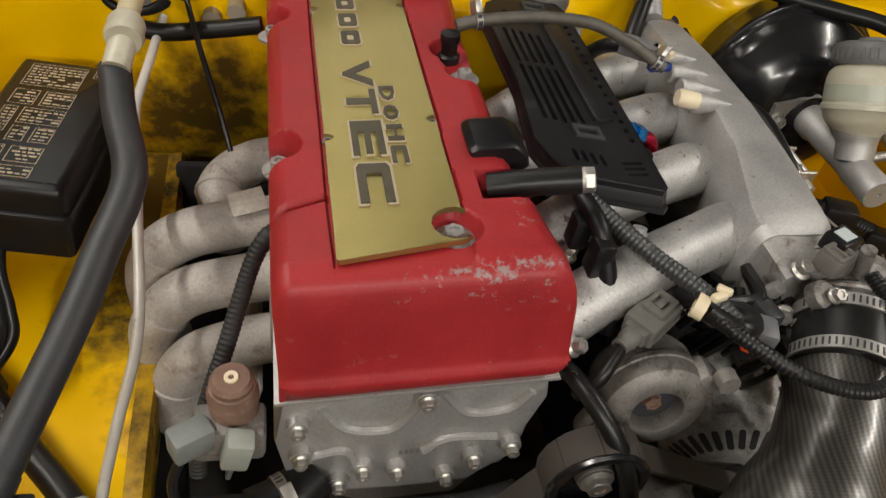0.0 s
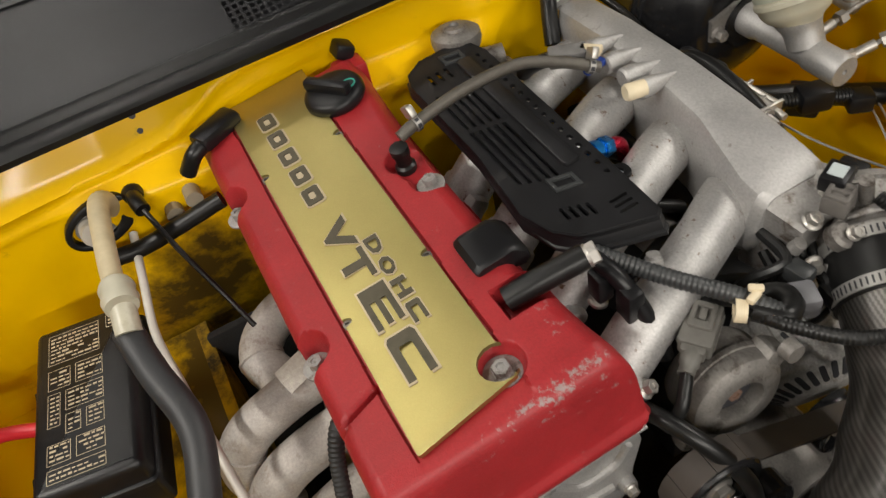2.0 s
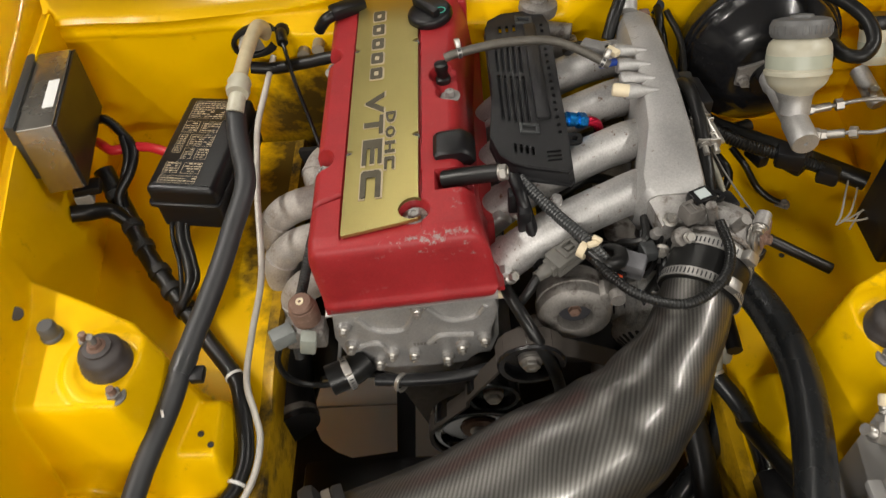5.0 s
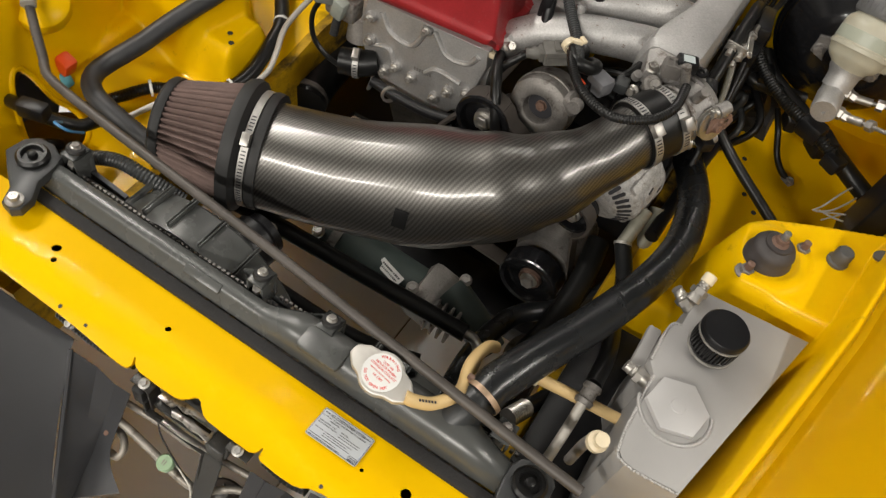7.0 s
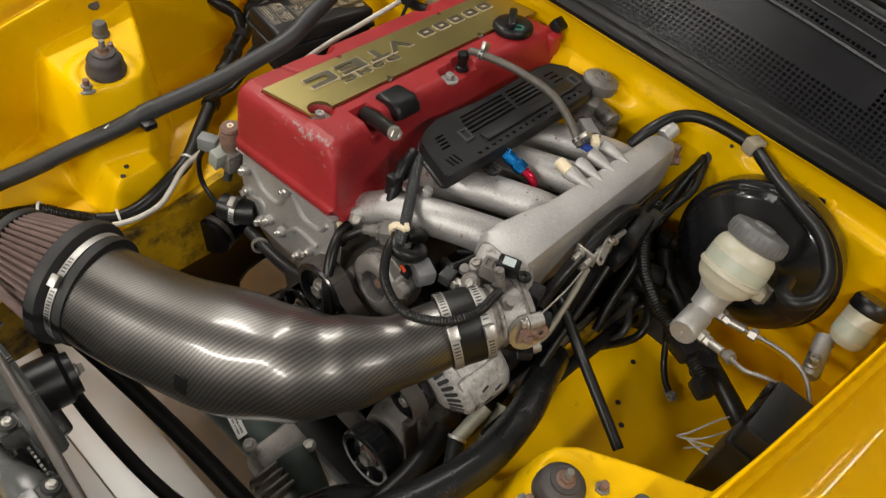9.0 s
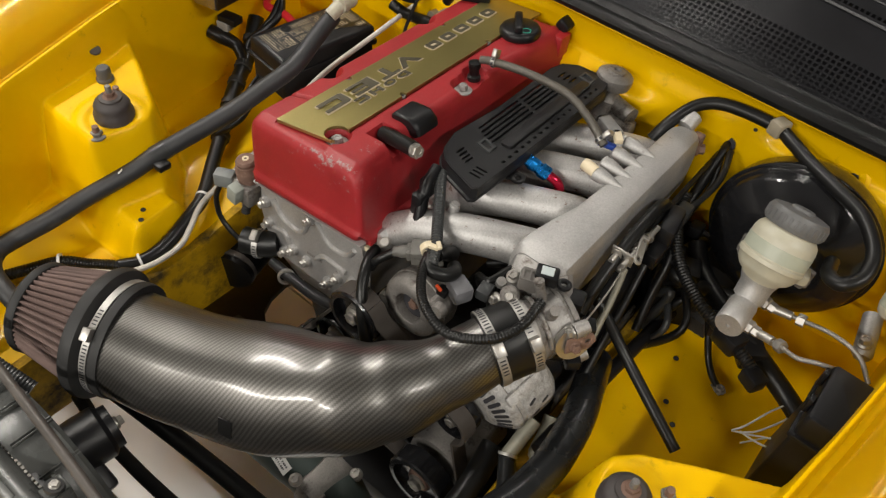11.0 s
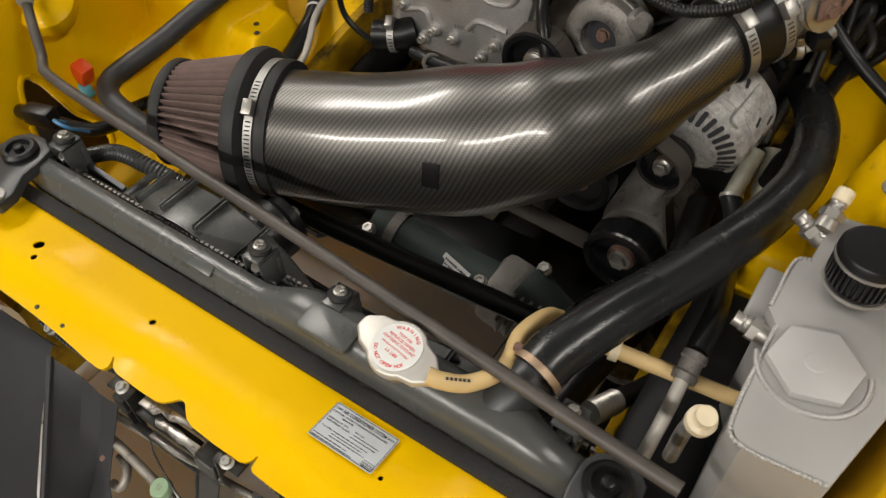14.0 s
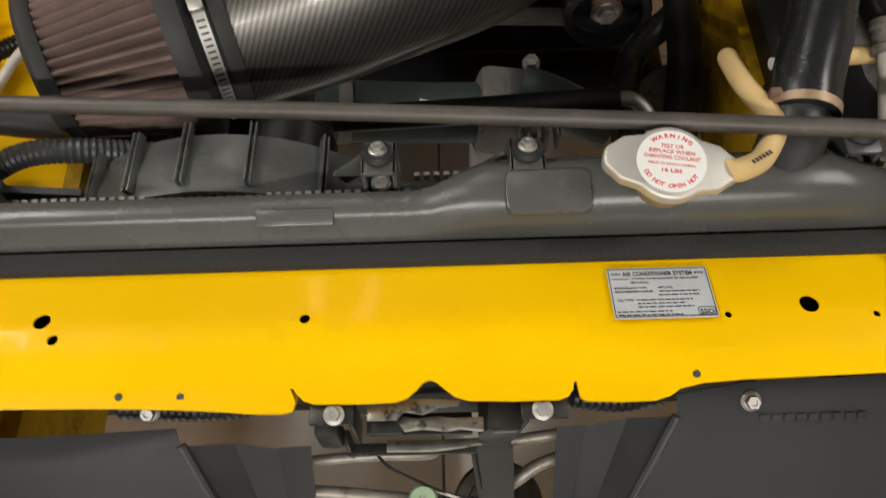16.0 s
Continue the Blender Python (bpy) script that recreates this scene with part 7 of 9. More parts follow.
for body, y, size, wid in (("TEST OR", 0.0088, 0.0036, 0.014), ("REPLACE WHEN", 0.0050, 0.0036, 0.027), ("CHANGING COOLANT", 0.0012, 0.0036, 0.0335), ("MADE IN SOUTH KOREA", -0.0030, 0.0024, 0.028), ("16 LBS", -0.0078, 0.0036, 0.012)):
    put_text(body, size, CAPM, 0, y, disc, REDINK, wid)
arc_text("DO NOT OPEN HOT", 0.0040, CAPM, 0.0182, 270, 116, disc, REDINK, True)

BE1 = [(0.192, 0.117, 0.720), (0.203, 0.121, 0.716), (0.220, 0.134, 0.710), (0.234, 0.162, 0.707), (0.226, 0.203, 0.697), (0.229, 0.243, 0.678), (0.236, 0.258, 0.664)]
oh = thing("overflow_hose", "beige silicone overflow hose from the radiator neck", "hose", (0.22, 0.17, 0.69))
part("hose", tube(BE1, 0.0072, 14), BEIGE, oh)
part("print", bars([(0.0034 * k, -0.0014, 0.0034 * k + 0.0022, 0.0014) for k in range(6)], Matrix.Translation((0.2065, 0.1210, 0.7228)) @ Matrix.Rotation(0.62, 4, "Z") @ Matrix.Rotation(0.25, 4, "Y")), INK, oh)
BE2 = [(0.272, 0.248, 0.668), (0.290, 0.253, 0.664), (0.330, 0.263, 0.656), (0.398, 0.277, 0.645)]
oh2 = thing("can_hose", "beige silicone hose into the catch can", "hose", (0.33, 0.26, 0.64))
part("hose", tube(BE2, 0.0072, 14), BEIGE, oh2)
part("clip", lathe([(0.0072, -0.004), (0.0100, -0.004), (0.0100, 0.004), (0.0072, 0.004), (0.0072, -0.004)], (0.292, 0.2535, 0.6637), (1, 0.2, -0.1), 18), CREAM, oh2, "cream hose clip")
part("joiner", lathe([(0, 0), (0.004, 0), (0.005, 0.004), (0.0035, 0.008), (0.0045, 0.012), (0, 0.012)], (0.275, 0.2485, 0.668), (-1, -0.2, 0.1), 14), WHITE, oh2)

UPH = [(0.256, 0.172, 0.702), (0.262, 0.195, 0.708), (0.282, 0.245, 0.712), (0.318, 0.340, 0.702), (0.348, 0.440, 0.690), (0.362, 0.530, 0.680), (0.354, 0.620, 0.668), (0.335, 0.690, 0.650), (0.315, 0.76, 0.62)]
uh = thing("upper_radiator_hose", "thick black rubber radiator hose sweeping back past the engine", "hose", (0.32, 0.45, 0.6))
part("hose", tube(UPH, 0.0225, 24), GLOSSRUBBER, uh)
part("clamp", lathe([(0.0224, -0.0032), (0.0231, -0.0032), (0.0231, 0.0032), (0.0224, 0.0032), (0.0224, -0.0032)], (0.2568, 0.1745, 0.7025), (0.24, 0.94, 0.24), 30), mat("rust_stained_band", (0.42, 0.30, 0.20), 0.5, 0.5, vary=0.2, vary_scale=60, spots=(0.25, 0.12, 0.06), spot_scale=70, spot_at=0.56, spot_soft=0.1), uh, "rust-stained hose clamp")
part("clamp_ear", box((0.236, 0.180, 0.714), (0.008, 0.006, 0.008), 0.002), RUST, uh)

solid("foam_strip", box((0, 0.0985, 0.6595), (0.70, 0.0155, 0.014), 0.003), FOAM, "black foam sealing strip between radiator and front panel", "seal strip")


def mount(s):
    m = thing("radiator_mount", "black radiator mounting bracket with a rubber centre", "bracket", (s * 0.345, 0.12, 0.665), "radiator mounts")
    if s > 0:
        outl, eye, end = [(0.318, 0.134), (0.324, 0.147), (0.335, 0.152), (0.358, 0.152), (0.367, 0.142), (0.368, 0.124), (0.362, 0.090), (0.358, 0.066), (0.352, 0.050), (0.335, 0.048), (0.325, 0.059), (0.323, 0.085), (0.318, 0.110)], (0.343, 0.126), (0.341, 0.062)
    else:
        outl, eye, end = [(-0.364, 0.109), (-0.362, 0.134), (-0.350, 0.147), (-0.330, 0.149), (-0.308, 0.140), (-0.302, 0.120), (-0.300, 0.099), (-0.286, 0.078), (-0.284, 0.060), (-0.292, 0.052), (-0.308, 0.055), (-0.318, 0.075), (-0.340, 0.090)], (-0.331, 0.120), (-0.298, 0.065)
    part("bracket", flat(outl, 0.012, Matrix.Translation((0, 0, 0.690)), 0.003), GREY_PLASTIC, m)
    part("rubber", lathe([(0, 0), (0.019, 0), (0.019, 0.006), (0.016, 0.009), (0.0125, 0.009), (0.011, 0.004), (0.0055, 0.004), (0.005, 0.010), (0.003, 0.011), (0, 0.011)], (*eye, 0.689), (0, 0, 1), 28), RUBBER, m)
    part("bolt", bolt((*end, 0.690), (0, 0, 1), 0.0065, 0.009, 1.6), STEEL, m)


mount(-1)
mount(1)
stop = flat(ring(0.382, 0.059, 0.013, 24, 0.009), 0.010, Matrix.Translation((0, 0, 0.680)), 0.003)
solid("rubber_stop", stop, GREYRUBBER, "dark grey oval rubber bonnet stop on the front panel", "bump stop")


def shroud(cx, cz, r, x_ribs, label):
    t = thing("fan_shroud", label, "fan shroud", (cx, 0.18, cz), "fan shrouds")
    sec_ = []
    for a in steps(28, 152, 40):
        c, s_ = math.cos(radians(a)), math.sin(radians(a))
        sec_.append([Vector((cx + rr * c, y, cz + rr * s_)) for y, rr in ((0.145, r), (0.166, r + 0.001), (0.196, r - 0.004), (0.202, r - 0.012), (0.196, r - 0.012), (0.145, r - 0.004))])
    part("ring", loft(sec_), TANK, t, "", 30)
    for a in x_ribs:
        c, s_ = math.cos(radians(a)), math.sin(radians(a))
        turn_ = Matrix.Rotation(radians(-a), 4, "Y")
        twin = [box((cx + (r + 0.003) * c + d * s_, 0.175, cz + (r + 0.003) * s_ - d * c), (0.009 - 0.002 * k, 0.050, 0.0016), 0.0005, turn_) for k, d in ((0, -0.0018), (1, 0.0018))]
        part("rib", join(*twin), TANK, t)
    part("plate", box((cx, 0.165, cz - 0.03), (0.30, 0.006, 0.30), 0.002), GREY_PLASTIC, t)
    part("motor", lathe([(0, 0), (0.038, 0), (0.040, 0.004), (0.040, 0.035), (0.034, 0.040), (0.01, 0.042), (0.006, 0.052), (0, 0.052)], (cx, 0.172, cz), (0, 1, 0), 28), BLACK, t)
    for k in range(5):
        a = 2 * math.pi * k / 5 + 0.4
        part("blade", box((cx + 0.08 * math.cos(a), 0.180, cz + 0.08 * math.sin(a)), (0.10, 0.004, 0.045), 0.0015, Matrix.Rotation(-a, 4, "Y") @ Matrix.Rotation(0.45, 4, "X")), BLACK, t)


shroud(-0.140, 0.525, 0.150, (60, 79, 96, 111, 126), "dark grey ribbed plastic fan shroud behind the radiator")
shroud(0.165, 0.50, 0.130, (70, 90, 110), "dark grey ribbed plastic fan shroud, lower, behind the radiator")
tri_web = flat([(-0.33, 0.668), (-0.235, 0.655), (-0.245, 0.60), (-0.33, 0.56)], 0.006, Matrix.Translation((0, 0.158, 0)) @ Matrix.Rotation(radians(90), 4, "X"), 0.001)
solid("shroud_web", tri_web, GREY_PLASTIC, "dark grey plastic web beside the fan shroud", "fan shroud")
for x, y, z in ((-0.0195, 0.152, 0.675), (0.0765, 0.150, 0.677), (-0.30, 0.154, 0.674), (0.295, 0.162, 0.668)):
    cl = thing("shroud_clip", "black shroud bracket held by a small bolt", "bracket", (x, y, z - 0.01), "shroud clips")
    part("bracket", join(box((x - 0.010, y, z + 0.001), (0.0028, 0.026, 0.042), 0.0008), box((x + 0.010, y, z + 0.001), (0.0028, 0.026, 0.042), 0.0008), box((x, y, z + 0.0205), (0.0228, 0.026, 0.0030), 0.0008), box((x, y + 0.010, z - 0.004), (0.024, 0.006, 0.030), 0.001), box((x - 0.020, y + 0.010, z - 0.004), (0.030, 0.0035, 0.014), 0.001, Matrix.Rotation(-0.75, 4, "Y"))), TANK, cl)
    part("rubber_ring", lathe([(0, 0), (0.0100, 0), (0.0110, 0.002), (0.0100, 0.0055), (0, 0.0055)], (x, y, z + 0.0222), (0, 0.30, 1), 24), GREYRUBBER, cl)
    part("bolt", bolt((x, y + 0.0015, z + 0.0272), (0, 0.30, 1), 0.0048, 0.005, 1.3), STEEL, cl)
    part("nut", bolt((x, y - 0.006, z + 0.002), (0, -0.4, 1), 0.0062, 0.007, 1.15), STEEL, cl)

PROP = [(-0.488, 0.268, 0.742), (-0.462, 0.250, 0.724), (-0.436, 0.233, 0.706), (-0.424, 0.224, 0.703), (-0.395, 0.212, 0.705), (-0.284, 0.199, 0.708), (-0.05, 0.180, 0.711), (0.150, 0.160, 0.716), (0.296, 0.145, 0.719), (0.388, 0.137, 0.720)]
rod = thing("prop_rod", "dark steel bonnet prop rod lying across the bay, scuffed", "prop rod", (-0.05, 0.19, 0.70))
part("rod", tube(PROP, 0.0060, 12), mat("scuffed_black_rod", (0.078, 0.069, 0.062), 0.50, 0.3, vary=0.25, vary_scale=30, spots=(0.20, 0.14, 0.11), spot_scale=60, spot_at=0.66, spot_soft=0.06), rod)
part("pivot", lathe([(0, 0), (0.012, 0), (0.012, 0.006), (0.008, 0.008), (0.008, 0.022), (0.0095, 0.024), (0.0095, 0.034), (0, 0.036)], (-0.505, 0.288, 0.752), (0.75, -0.85, -0.35), 20), mat("grey_pivot_plastic", (0.26, 0.25, 0.22), 0.5, vary=0.15, vary_scale=40), rod, "grey plastic pivot")

# air conditioning label on the front panel
acl2 = thing("service_label", "silver printed service label on the front panel", "label", (0.156, 0.066, 0.668))
LM = Matrix.Translation((0.1555, 0.0640, 0.6676)) @ Matrix.Rotation(-0.185, 4, "X") @ Matrix.Diagonal((1.0, 1.14, 1.0, 1.0))
lab = part("sheet", flat(rounded(-0.0315, -0.0170, 0.0315, 0.0170, 0.0015), 0.0006, LM, 0), SILVERFOIL, acl2)
frm = [(-0.0308, 0.0158, 0.0308, 0.0163), (-0.0308, -0.0163, 0.0308, -0.0158), (-0.0308, -0.0163, -0.0303, 0.0163), (0.0303, -0.0163, 0.0308, 0.0163)]
LL = LM @ Matrix.Translation((0, 0, 0.0003))
random.seed(11)
rows_ = frm[:]
for y, x0, x1 in ((0.0005, -0.001, 0.024), (-0.0020, -0.002, 0.024), (-0.0052, -0.016, 0.018), (-0.0075, -0.016, 0.014), (-0.0098, -0.016, 0.018), (-0.0128, -0.029, 0.004), (-0.0150, -0.029, 0.010)):
    x = x0
    while x < x1:
        w = random.uniform(0.0015, 0.0045)
        rows_.append((x, y - 0.00036, min(x + w, x1), y + 0.00036))
        x += w + 0.0008
part("print", bars(rows_, LL), INK, lab, "dark printed lines")
put_text("<<< AIR CONDITIONER SYSTEM >>>", 0.0041, LM, 0, 0.0113, lab, INK, 0.058, 0.0003)
for words, mid, at_y, wide in (("CAUTION - SYSTEM TO BE SERVICED BY QUALIFIED", -0.002, 0.0086, 0.054), ("PERSONNEL.", -0.012, 0.0060, 0.012), ("REFRIGERANT TYPE", -0.0185, 0.0024, 0.020), ("HFC134a", 0.003, 0.0024, 0.009), ("RECOMMENDED CHARGE :", -0.0165, -0.0001, 0.024), ("OIL TYPE :", -0.0225, -0.0058, 0.011)):
    put_text(words, 0.0019, LM, mid, at_y, lab, INK, wide, 0.0003)
put_text("SSO", 0.0042, LM, 0.0250, -0.0150, lab, INK, 0.0085, 0.0003)
part("frame", flat(rounded(0.0196, -0.0158, 0.0303, -0.0105, 0.0018), 0.0, LL, 0, [rounded(0.0200, -0.0154, 0.0299, -0.0109, 0.0016)]), INK, lab)

# ---- below the front panel: latch, air guides, horn ----
latch = thing("bonnet_latch", "dark greased bonnet latch below the front panel", "latch", (0.01, -0.02, 0.60))
LATCH = mat("greased_black_steel", (0.030, 0.029, 0.027), 0.40, 0.4, vary=0.3, vary_scale=40, spots=(0.085, 0.075, 0.065), spot_scale=55, spot_at=0.58, spot_soft=0.15)
WORN = mat("worn_bright_steel", (0.42, 0.40, 0.37), 0.32, 0.9, vary=0.25, vary_scale=70, spots=(0.10, 0.085, 0.07), spot_scale=90, spot_at=0.55, spot_soft=0.1)


part("back_plate", flat(rounded(-0.040, -0.022, 0.062, 0.020, 0.006), 0.003, Matrix.Translation((0, 0.014, 0.628)) @ Matrix.Rotation(radians(78), 4, "X"), 0.0006), LATCH, latch)
part("bracket", join(box((-0.0490, -0.002, 0.6500), (0.026, 0.016, 0.0030), 0.001), box((-0.0368, -0.003, 0.6300), (0.0032, 0.016, 0.042), 0.001), box((-0.0430, -0.010, 0.6080), (0.0032, 0.010, 0.034), 0.001), box((-0.0030, -0.013, 0.6050), (0.084, 0.008, 0.0032), 0.001)), LATCH, latch, "bent steel bracket")
part("bracket", join(box((0.0790, -0.001, 0.6500), (0.028, 0.016, 0.0030), 0.001), box((0.0660, -0.002, 0.6340), (0.0032, 0.016, 0.034), 0.001, Matrix.Rotation(0.16, 4, "Y"))), LATCH, latch, "bent steel bracket")
part("boss", loft([[Vector((x, y, z)) for x, z in ((0.040 + e, 0.612 + e), (0.060 - e, 0.610 + e), (0.0655 - e, 0.640), (0.046 + e, 0.642 - e), (0.040 + e, 0.630))] for y, e in ((-0.014, 0.003), (-0.012, 0.0), (0.010, 0.0))]), LATCH, latch, "grey pressed housing")
part("upper_plate", flat([(-0.028, -0.004), (-0.010, -0.004), (-0.006, 0.001), (0.006, -0.001), (0.016, 0.003), (0.028, 0.004), (0.030, 0.008), (-0.006, 0.009), (-0.028, 0.004)], 0.003, Matrix.Translation((0, -0.002, 0.6465)), 0.0006), WORN, latch, "worn steel plate")
part("pawl", flat([(-0.006, -0.0045), (0.006, -0.0030), (0.020, -0.0050), (0.028, -0.0035), (0.043, -0.0055), (0.043, 0.0030), (0.024, 0.0028), (0.016, 0.0042), (0.002, 0.0030), (-0.006, 0.0045), (-0.010, 0.0)], 0.005, Matrix.Translation((0.0, -0.006, 0.6385)), 0.001), WORN, latch, "bright worn steel pawl")
part("slide", box((0.004, -0.004, 0.628), (0.064, 0.014, 0.0035), 0.001), LATCH, latch)
part("slide", box((-0.018, -0.004, 0.636), (0.022, 0.016, 0.004), 0.001), LATCH, latch)
part("lower_plate", flat([(-0.019, -0.0035), (0.010, -0.0040), (0.030, -0.0020), (0.042, 0.0), (0.042, 0.004), (0.010, 0.0030), (-0.019, 0.0035)], 0.004, Matrix.Translation((0.0, -0.0125, 0.6125)), 0.0008), WORN, latch, "bright worn steel striker plate")
part("spring", ribbed([(-0.030, -0.006, 0.622), (0.000, -0.005, 0.622), (0.036, -0.004, 0.622)], 0.0036, 0.0026, 0.3), LATCH, latch)
part("stop", box((-0.054, -0.006, 0.622), (0.016, 0.014, 0.030), 0.004), GREYRUBBER, latch, "black rubber stop")
for x in (-0.047, 0.078):
    part("bolt", bolt((x, -0.004, 0.6515), (0, -0.25, 1), 0.0044, 0.006, 1.45), CLAMP, latch)
part("handle", loft([[Vector((c - w, y0, z0)), Vector((c + w, y0, z0)), Vector((c + w, y0 + 0.003, z0 + 0.003)), Vector((c - w, y0 + 0.003, z0 + 0.003))] for c, w, y0, z0 in ((0.046, 0.0105, -0.0120, 0.6100), (0.049, 0.0130, -0.0150, 0.6020), (0.050, 0.0130, -0.0260, 0.5800), (0.0515, 0.0120, -0.0370, 0.5580), (0.0525, 0.0085, -0.0470, 0.5380), (0.0530, 0.0030, -0.0520, 0.5290))]), GREY_PLASTIC, latch, "charcoal release lever")
part("rod", tube([(0.036, -0.010, 0.610), (0.038, -0.020, 0.590), (0.041, -0.030, 0.568)], 0.0022, 8), LATCH, latch)


def guide(s):
    g = thing("air_guide", "charcoal moulded plastic air guide between bumper and radiator", "air guide", (s * 0.25, -0.08, 0.5), "air guides")
    if s < 0:
        top = ((-0.56, -0.012, 0.634), (-0.222, -0.009, 0.638), (-0.147, -0.006, 0.638))
        lip = ((-0.56, -0.030, 0.628), (-0.222, -0.026, 0.6315), (-0.144, -0.015, 0.632))
        low = ((-0.56, -0.200, 0.46), (-0.24, -0.185, 0.48), (-0.068, -0.150, 0.50))
        outer = ((-0.0900, -0.0110, 0.605), (-0.0920, -0.038, 0.550), (-0.0915, -0.066, 0.505), (-0.086, -0.110, 0.470))
        inner = ((-0.0690, -0.0100, 0.605), (-0.0730, -0.041, 0.545), (-0.0730, -0.054, 0.522), (-0.063, -0.066, 0.505), (-0.040, -0.078, 0.492))
    else:
        top = ((0.56, 0.012, 0.636), (0.299, 0.0165, 0.640), (0.208, 0.0145, 0.640), (0.162, 0.0075, 0.640))
        lip = ((0.56, 0.000, 0.630), (0.300, 0.005, 0.6325), (0.208, 0.002, 0.6325), (0.162, -0.004, 0.632))
        low = ((0.56, -0.200, 0.46), (0.34, -0.190, 0.475), (0.19, -0.175, 0.485), (0.070, -0.150, 0.50))
        outer = ((0.1100, -0.0010, 0.605), (0.1040, -0.037, 0.540), (0.1010, -0.062, 0.505), (0.092, -0.110, 0.470))
        inner = ((0.0910, -0.0010, 0.605), (0.0910, -0.039, 0.540), (0.0870, -0.051, 0.520), (0.0760, -0.064, 0.505), (0.052, -0.076, 0.492))

    def rail(pts, n):
        pts = [Vector(q) for q in pts]
        out_ = []
        for k in range(n):
            f = k / (n - 1) * (len(pts) - 1)
            i = min(int(f), len(pts) - 2)
            out_.append(pts[i].lerp(pts[i + 1], f - i))
        return out_
    n = 19
    t_, l_, w_ = rail(top, n), rail(lip, n), rail(low, n)
    back = [v + Vector((0, 0.004, -0.012)) for v in t_]
    rows = [back, t_, [a.lerp(b, 0.5) + Vector((0, 0, 0.0012)) for a, b in zip(t_, l_)], l_] + [[a.lerp(b, f) + Vector((0, -0.006 * math.sin(math.pi * f), 0.004 * math.sin(math.pi * f))) for a, b in zip(l_, w_)] for f in (0.03, 0.10, 0.3, 0.6)] + [w_]
    sheet = loft(rows, closed=False)
    bmesh.ops.solidify(sheet, geom=sheet.faces[:], thickness=0.0022)
    part("panel", sheet, AIRDAM, g, "", 30)
    ridge = [l_[-1].lerp(w_[-1], f) for f in steps(0, 1, 12)]
    out_r, in_r = rail(outer, 12), rail(inner, 12)
    part("cheek", loft([ridge, [a.lerp(b, 0.5) + Vector((0, 0.004, -0.006)) for a, b in zip(ridge, out_r)], out_r], closed=False), AIRDAM, g, "", 30)
    up = Vector((0, 0, 0.0022))
    part("flange", loft([[a, b, b + up, a + up] for a, b in zip(out_r, in_r)]), AIRDAM, g)
    part("ridge", tube([v + Vector((0, 0, 0.0008)) for v in ridge], 0.0030, 8, 2), AIRDAM, g)
    mid = out_r[4].lerp(in_r[4], 0.45)
    part("hole", lathe([(0, 0), (0.0030, 0), (0.0030, 0.0006), (0, 0.0006)], mid + Vector((0, -0.001, 0.0026)), (0, -0.4, 0.9), 12), RUST, g, "rusty hole")
    part("bolt", bolt((0.208, 0.004, 0.6345) if s > 0 else (-0.166, 0.006, 0.6345), (0, -0.6, 1), 0.0046, 0.007, 1.4), CLAMP, g)
    if s > 0:
        part("mould_mark", bars([(0.0075 * k, -0.0022, 0.0075 * k + 0.0055, 0.0022) for k in range(9)], Matrix.Translation((0.214, -0.0055, 0.6285)) @ Matrix.Rotation(radians(40), 4, "X")), BLACK, g, "moulded bars")


guide(-1)
guide(1)
cond = thing("front_pipes", "thin grimy pipes and a pale green cap seen below the latch", "pipe", (0, 0.0, 0.4))
GRIMY = mat("grimy_bare_pipe", (0.30, 0.275, 0.24), 0.5, 0.5, vary=0.25, vary_scale=60, spots=(0.11, 0.09, 0.07), spot_scale=70, spot_at=0.55, spot_soft=0.12)
for pts, r in (([(-0.150, -0.012, 0.556), (-0.078, -0.008, 0.560), (-0.030, -0.005, 0.560), (0.004, -0.004, 0.556), (0.012, 0.004, 0.545)], 0.0040), ([(-0.150, -0.026, 0.560), (-0.074, -0.029, 0.560), (-0.030, -0.033, 0.558), (0.010, -0.0375, 0.556), (0.034, -0.038, 0.552), (0.046, -0.030, 0.535)], 0.0048), ([(-0.085, -0.030, 0.525), (-0.072, -0.034, 0.522), (-0.064, -0.043, 0.518), (-0.066, -0.052, 0.512), (-0.078, -0.052, 0.508)], 0.0045), ([(0.050, -0.030, 0.540), (0.068, -0.022, 0.555), (0.080, -0.015, 0.560), (0.100, -0.008, 0.562)], 0.0045), ([(0.035, -0.002, 0.570), (0.070, 0.000, 0.575), (0.110, 0.004, 0.578)], 0.0040)):
    part("pipe", tube(pts, r, 10), GRIMY, cond)
part("cap", lathe([(0, -0.006), (0.0098, -0.006), (0.0098, 0.001), (0.0085, 0.003), (0, 0.003)], (0.002, -0.038, 0.5705), (0, -0.25, 1), 24), GREENP, cond, "pale green plastic cap")
part("cap_mark", bars([(-0.0022, -0.0030, -0.0010, 0.0030), (0.0006, -0.0030, 0.0018, 0.0030)], Matrix.Translation((0.002, -0.0390, 0.5738)) @ Matrix.Rotation(radians(14), 4, "X")), GRIMY, cond)
part("wire", tube([(-0.030, -0.010, 0.602), (-0.020, -0.020, 0.590), (0.000, -0.028, 0.578), (0.020, -0.034, 0.566), (0.036, -0.036, 0.560)], 0.0010, 6), BLACK, cond)
part("wire", tube([(0.008, -0.031, 0.570), (0.024, -0.036, 0.565), (0.038, -0.041, 0.558), (0.046, -0.050, 0.545)], 0.0011, 6), WHITEPIPE, cond)
horn = thing("horn", "round brown-black horn below the latch", "horn", (0.06, -0.02, 0.38))
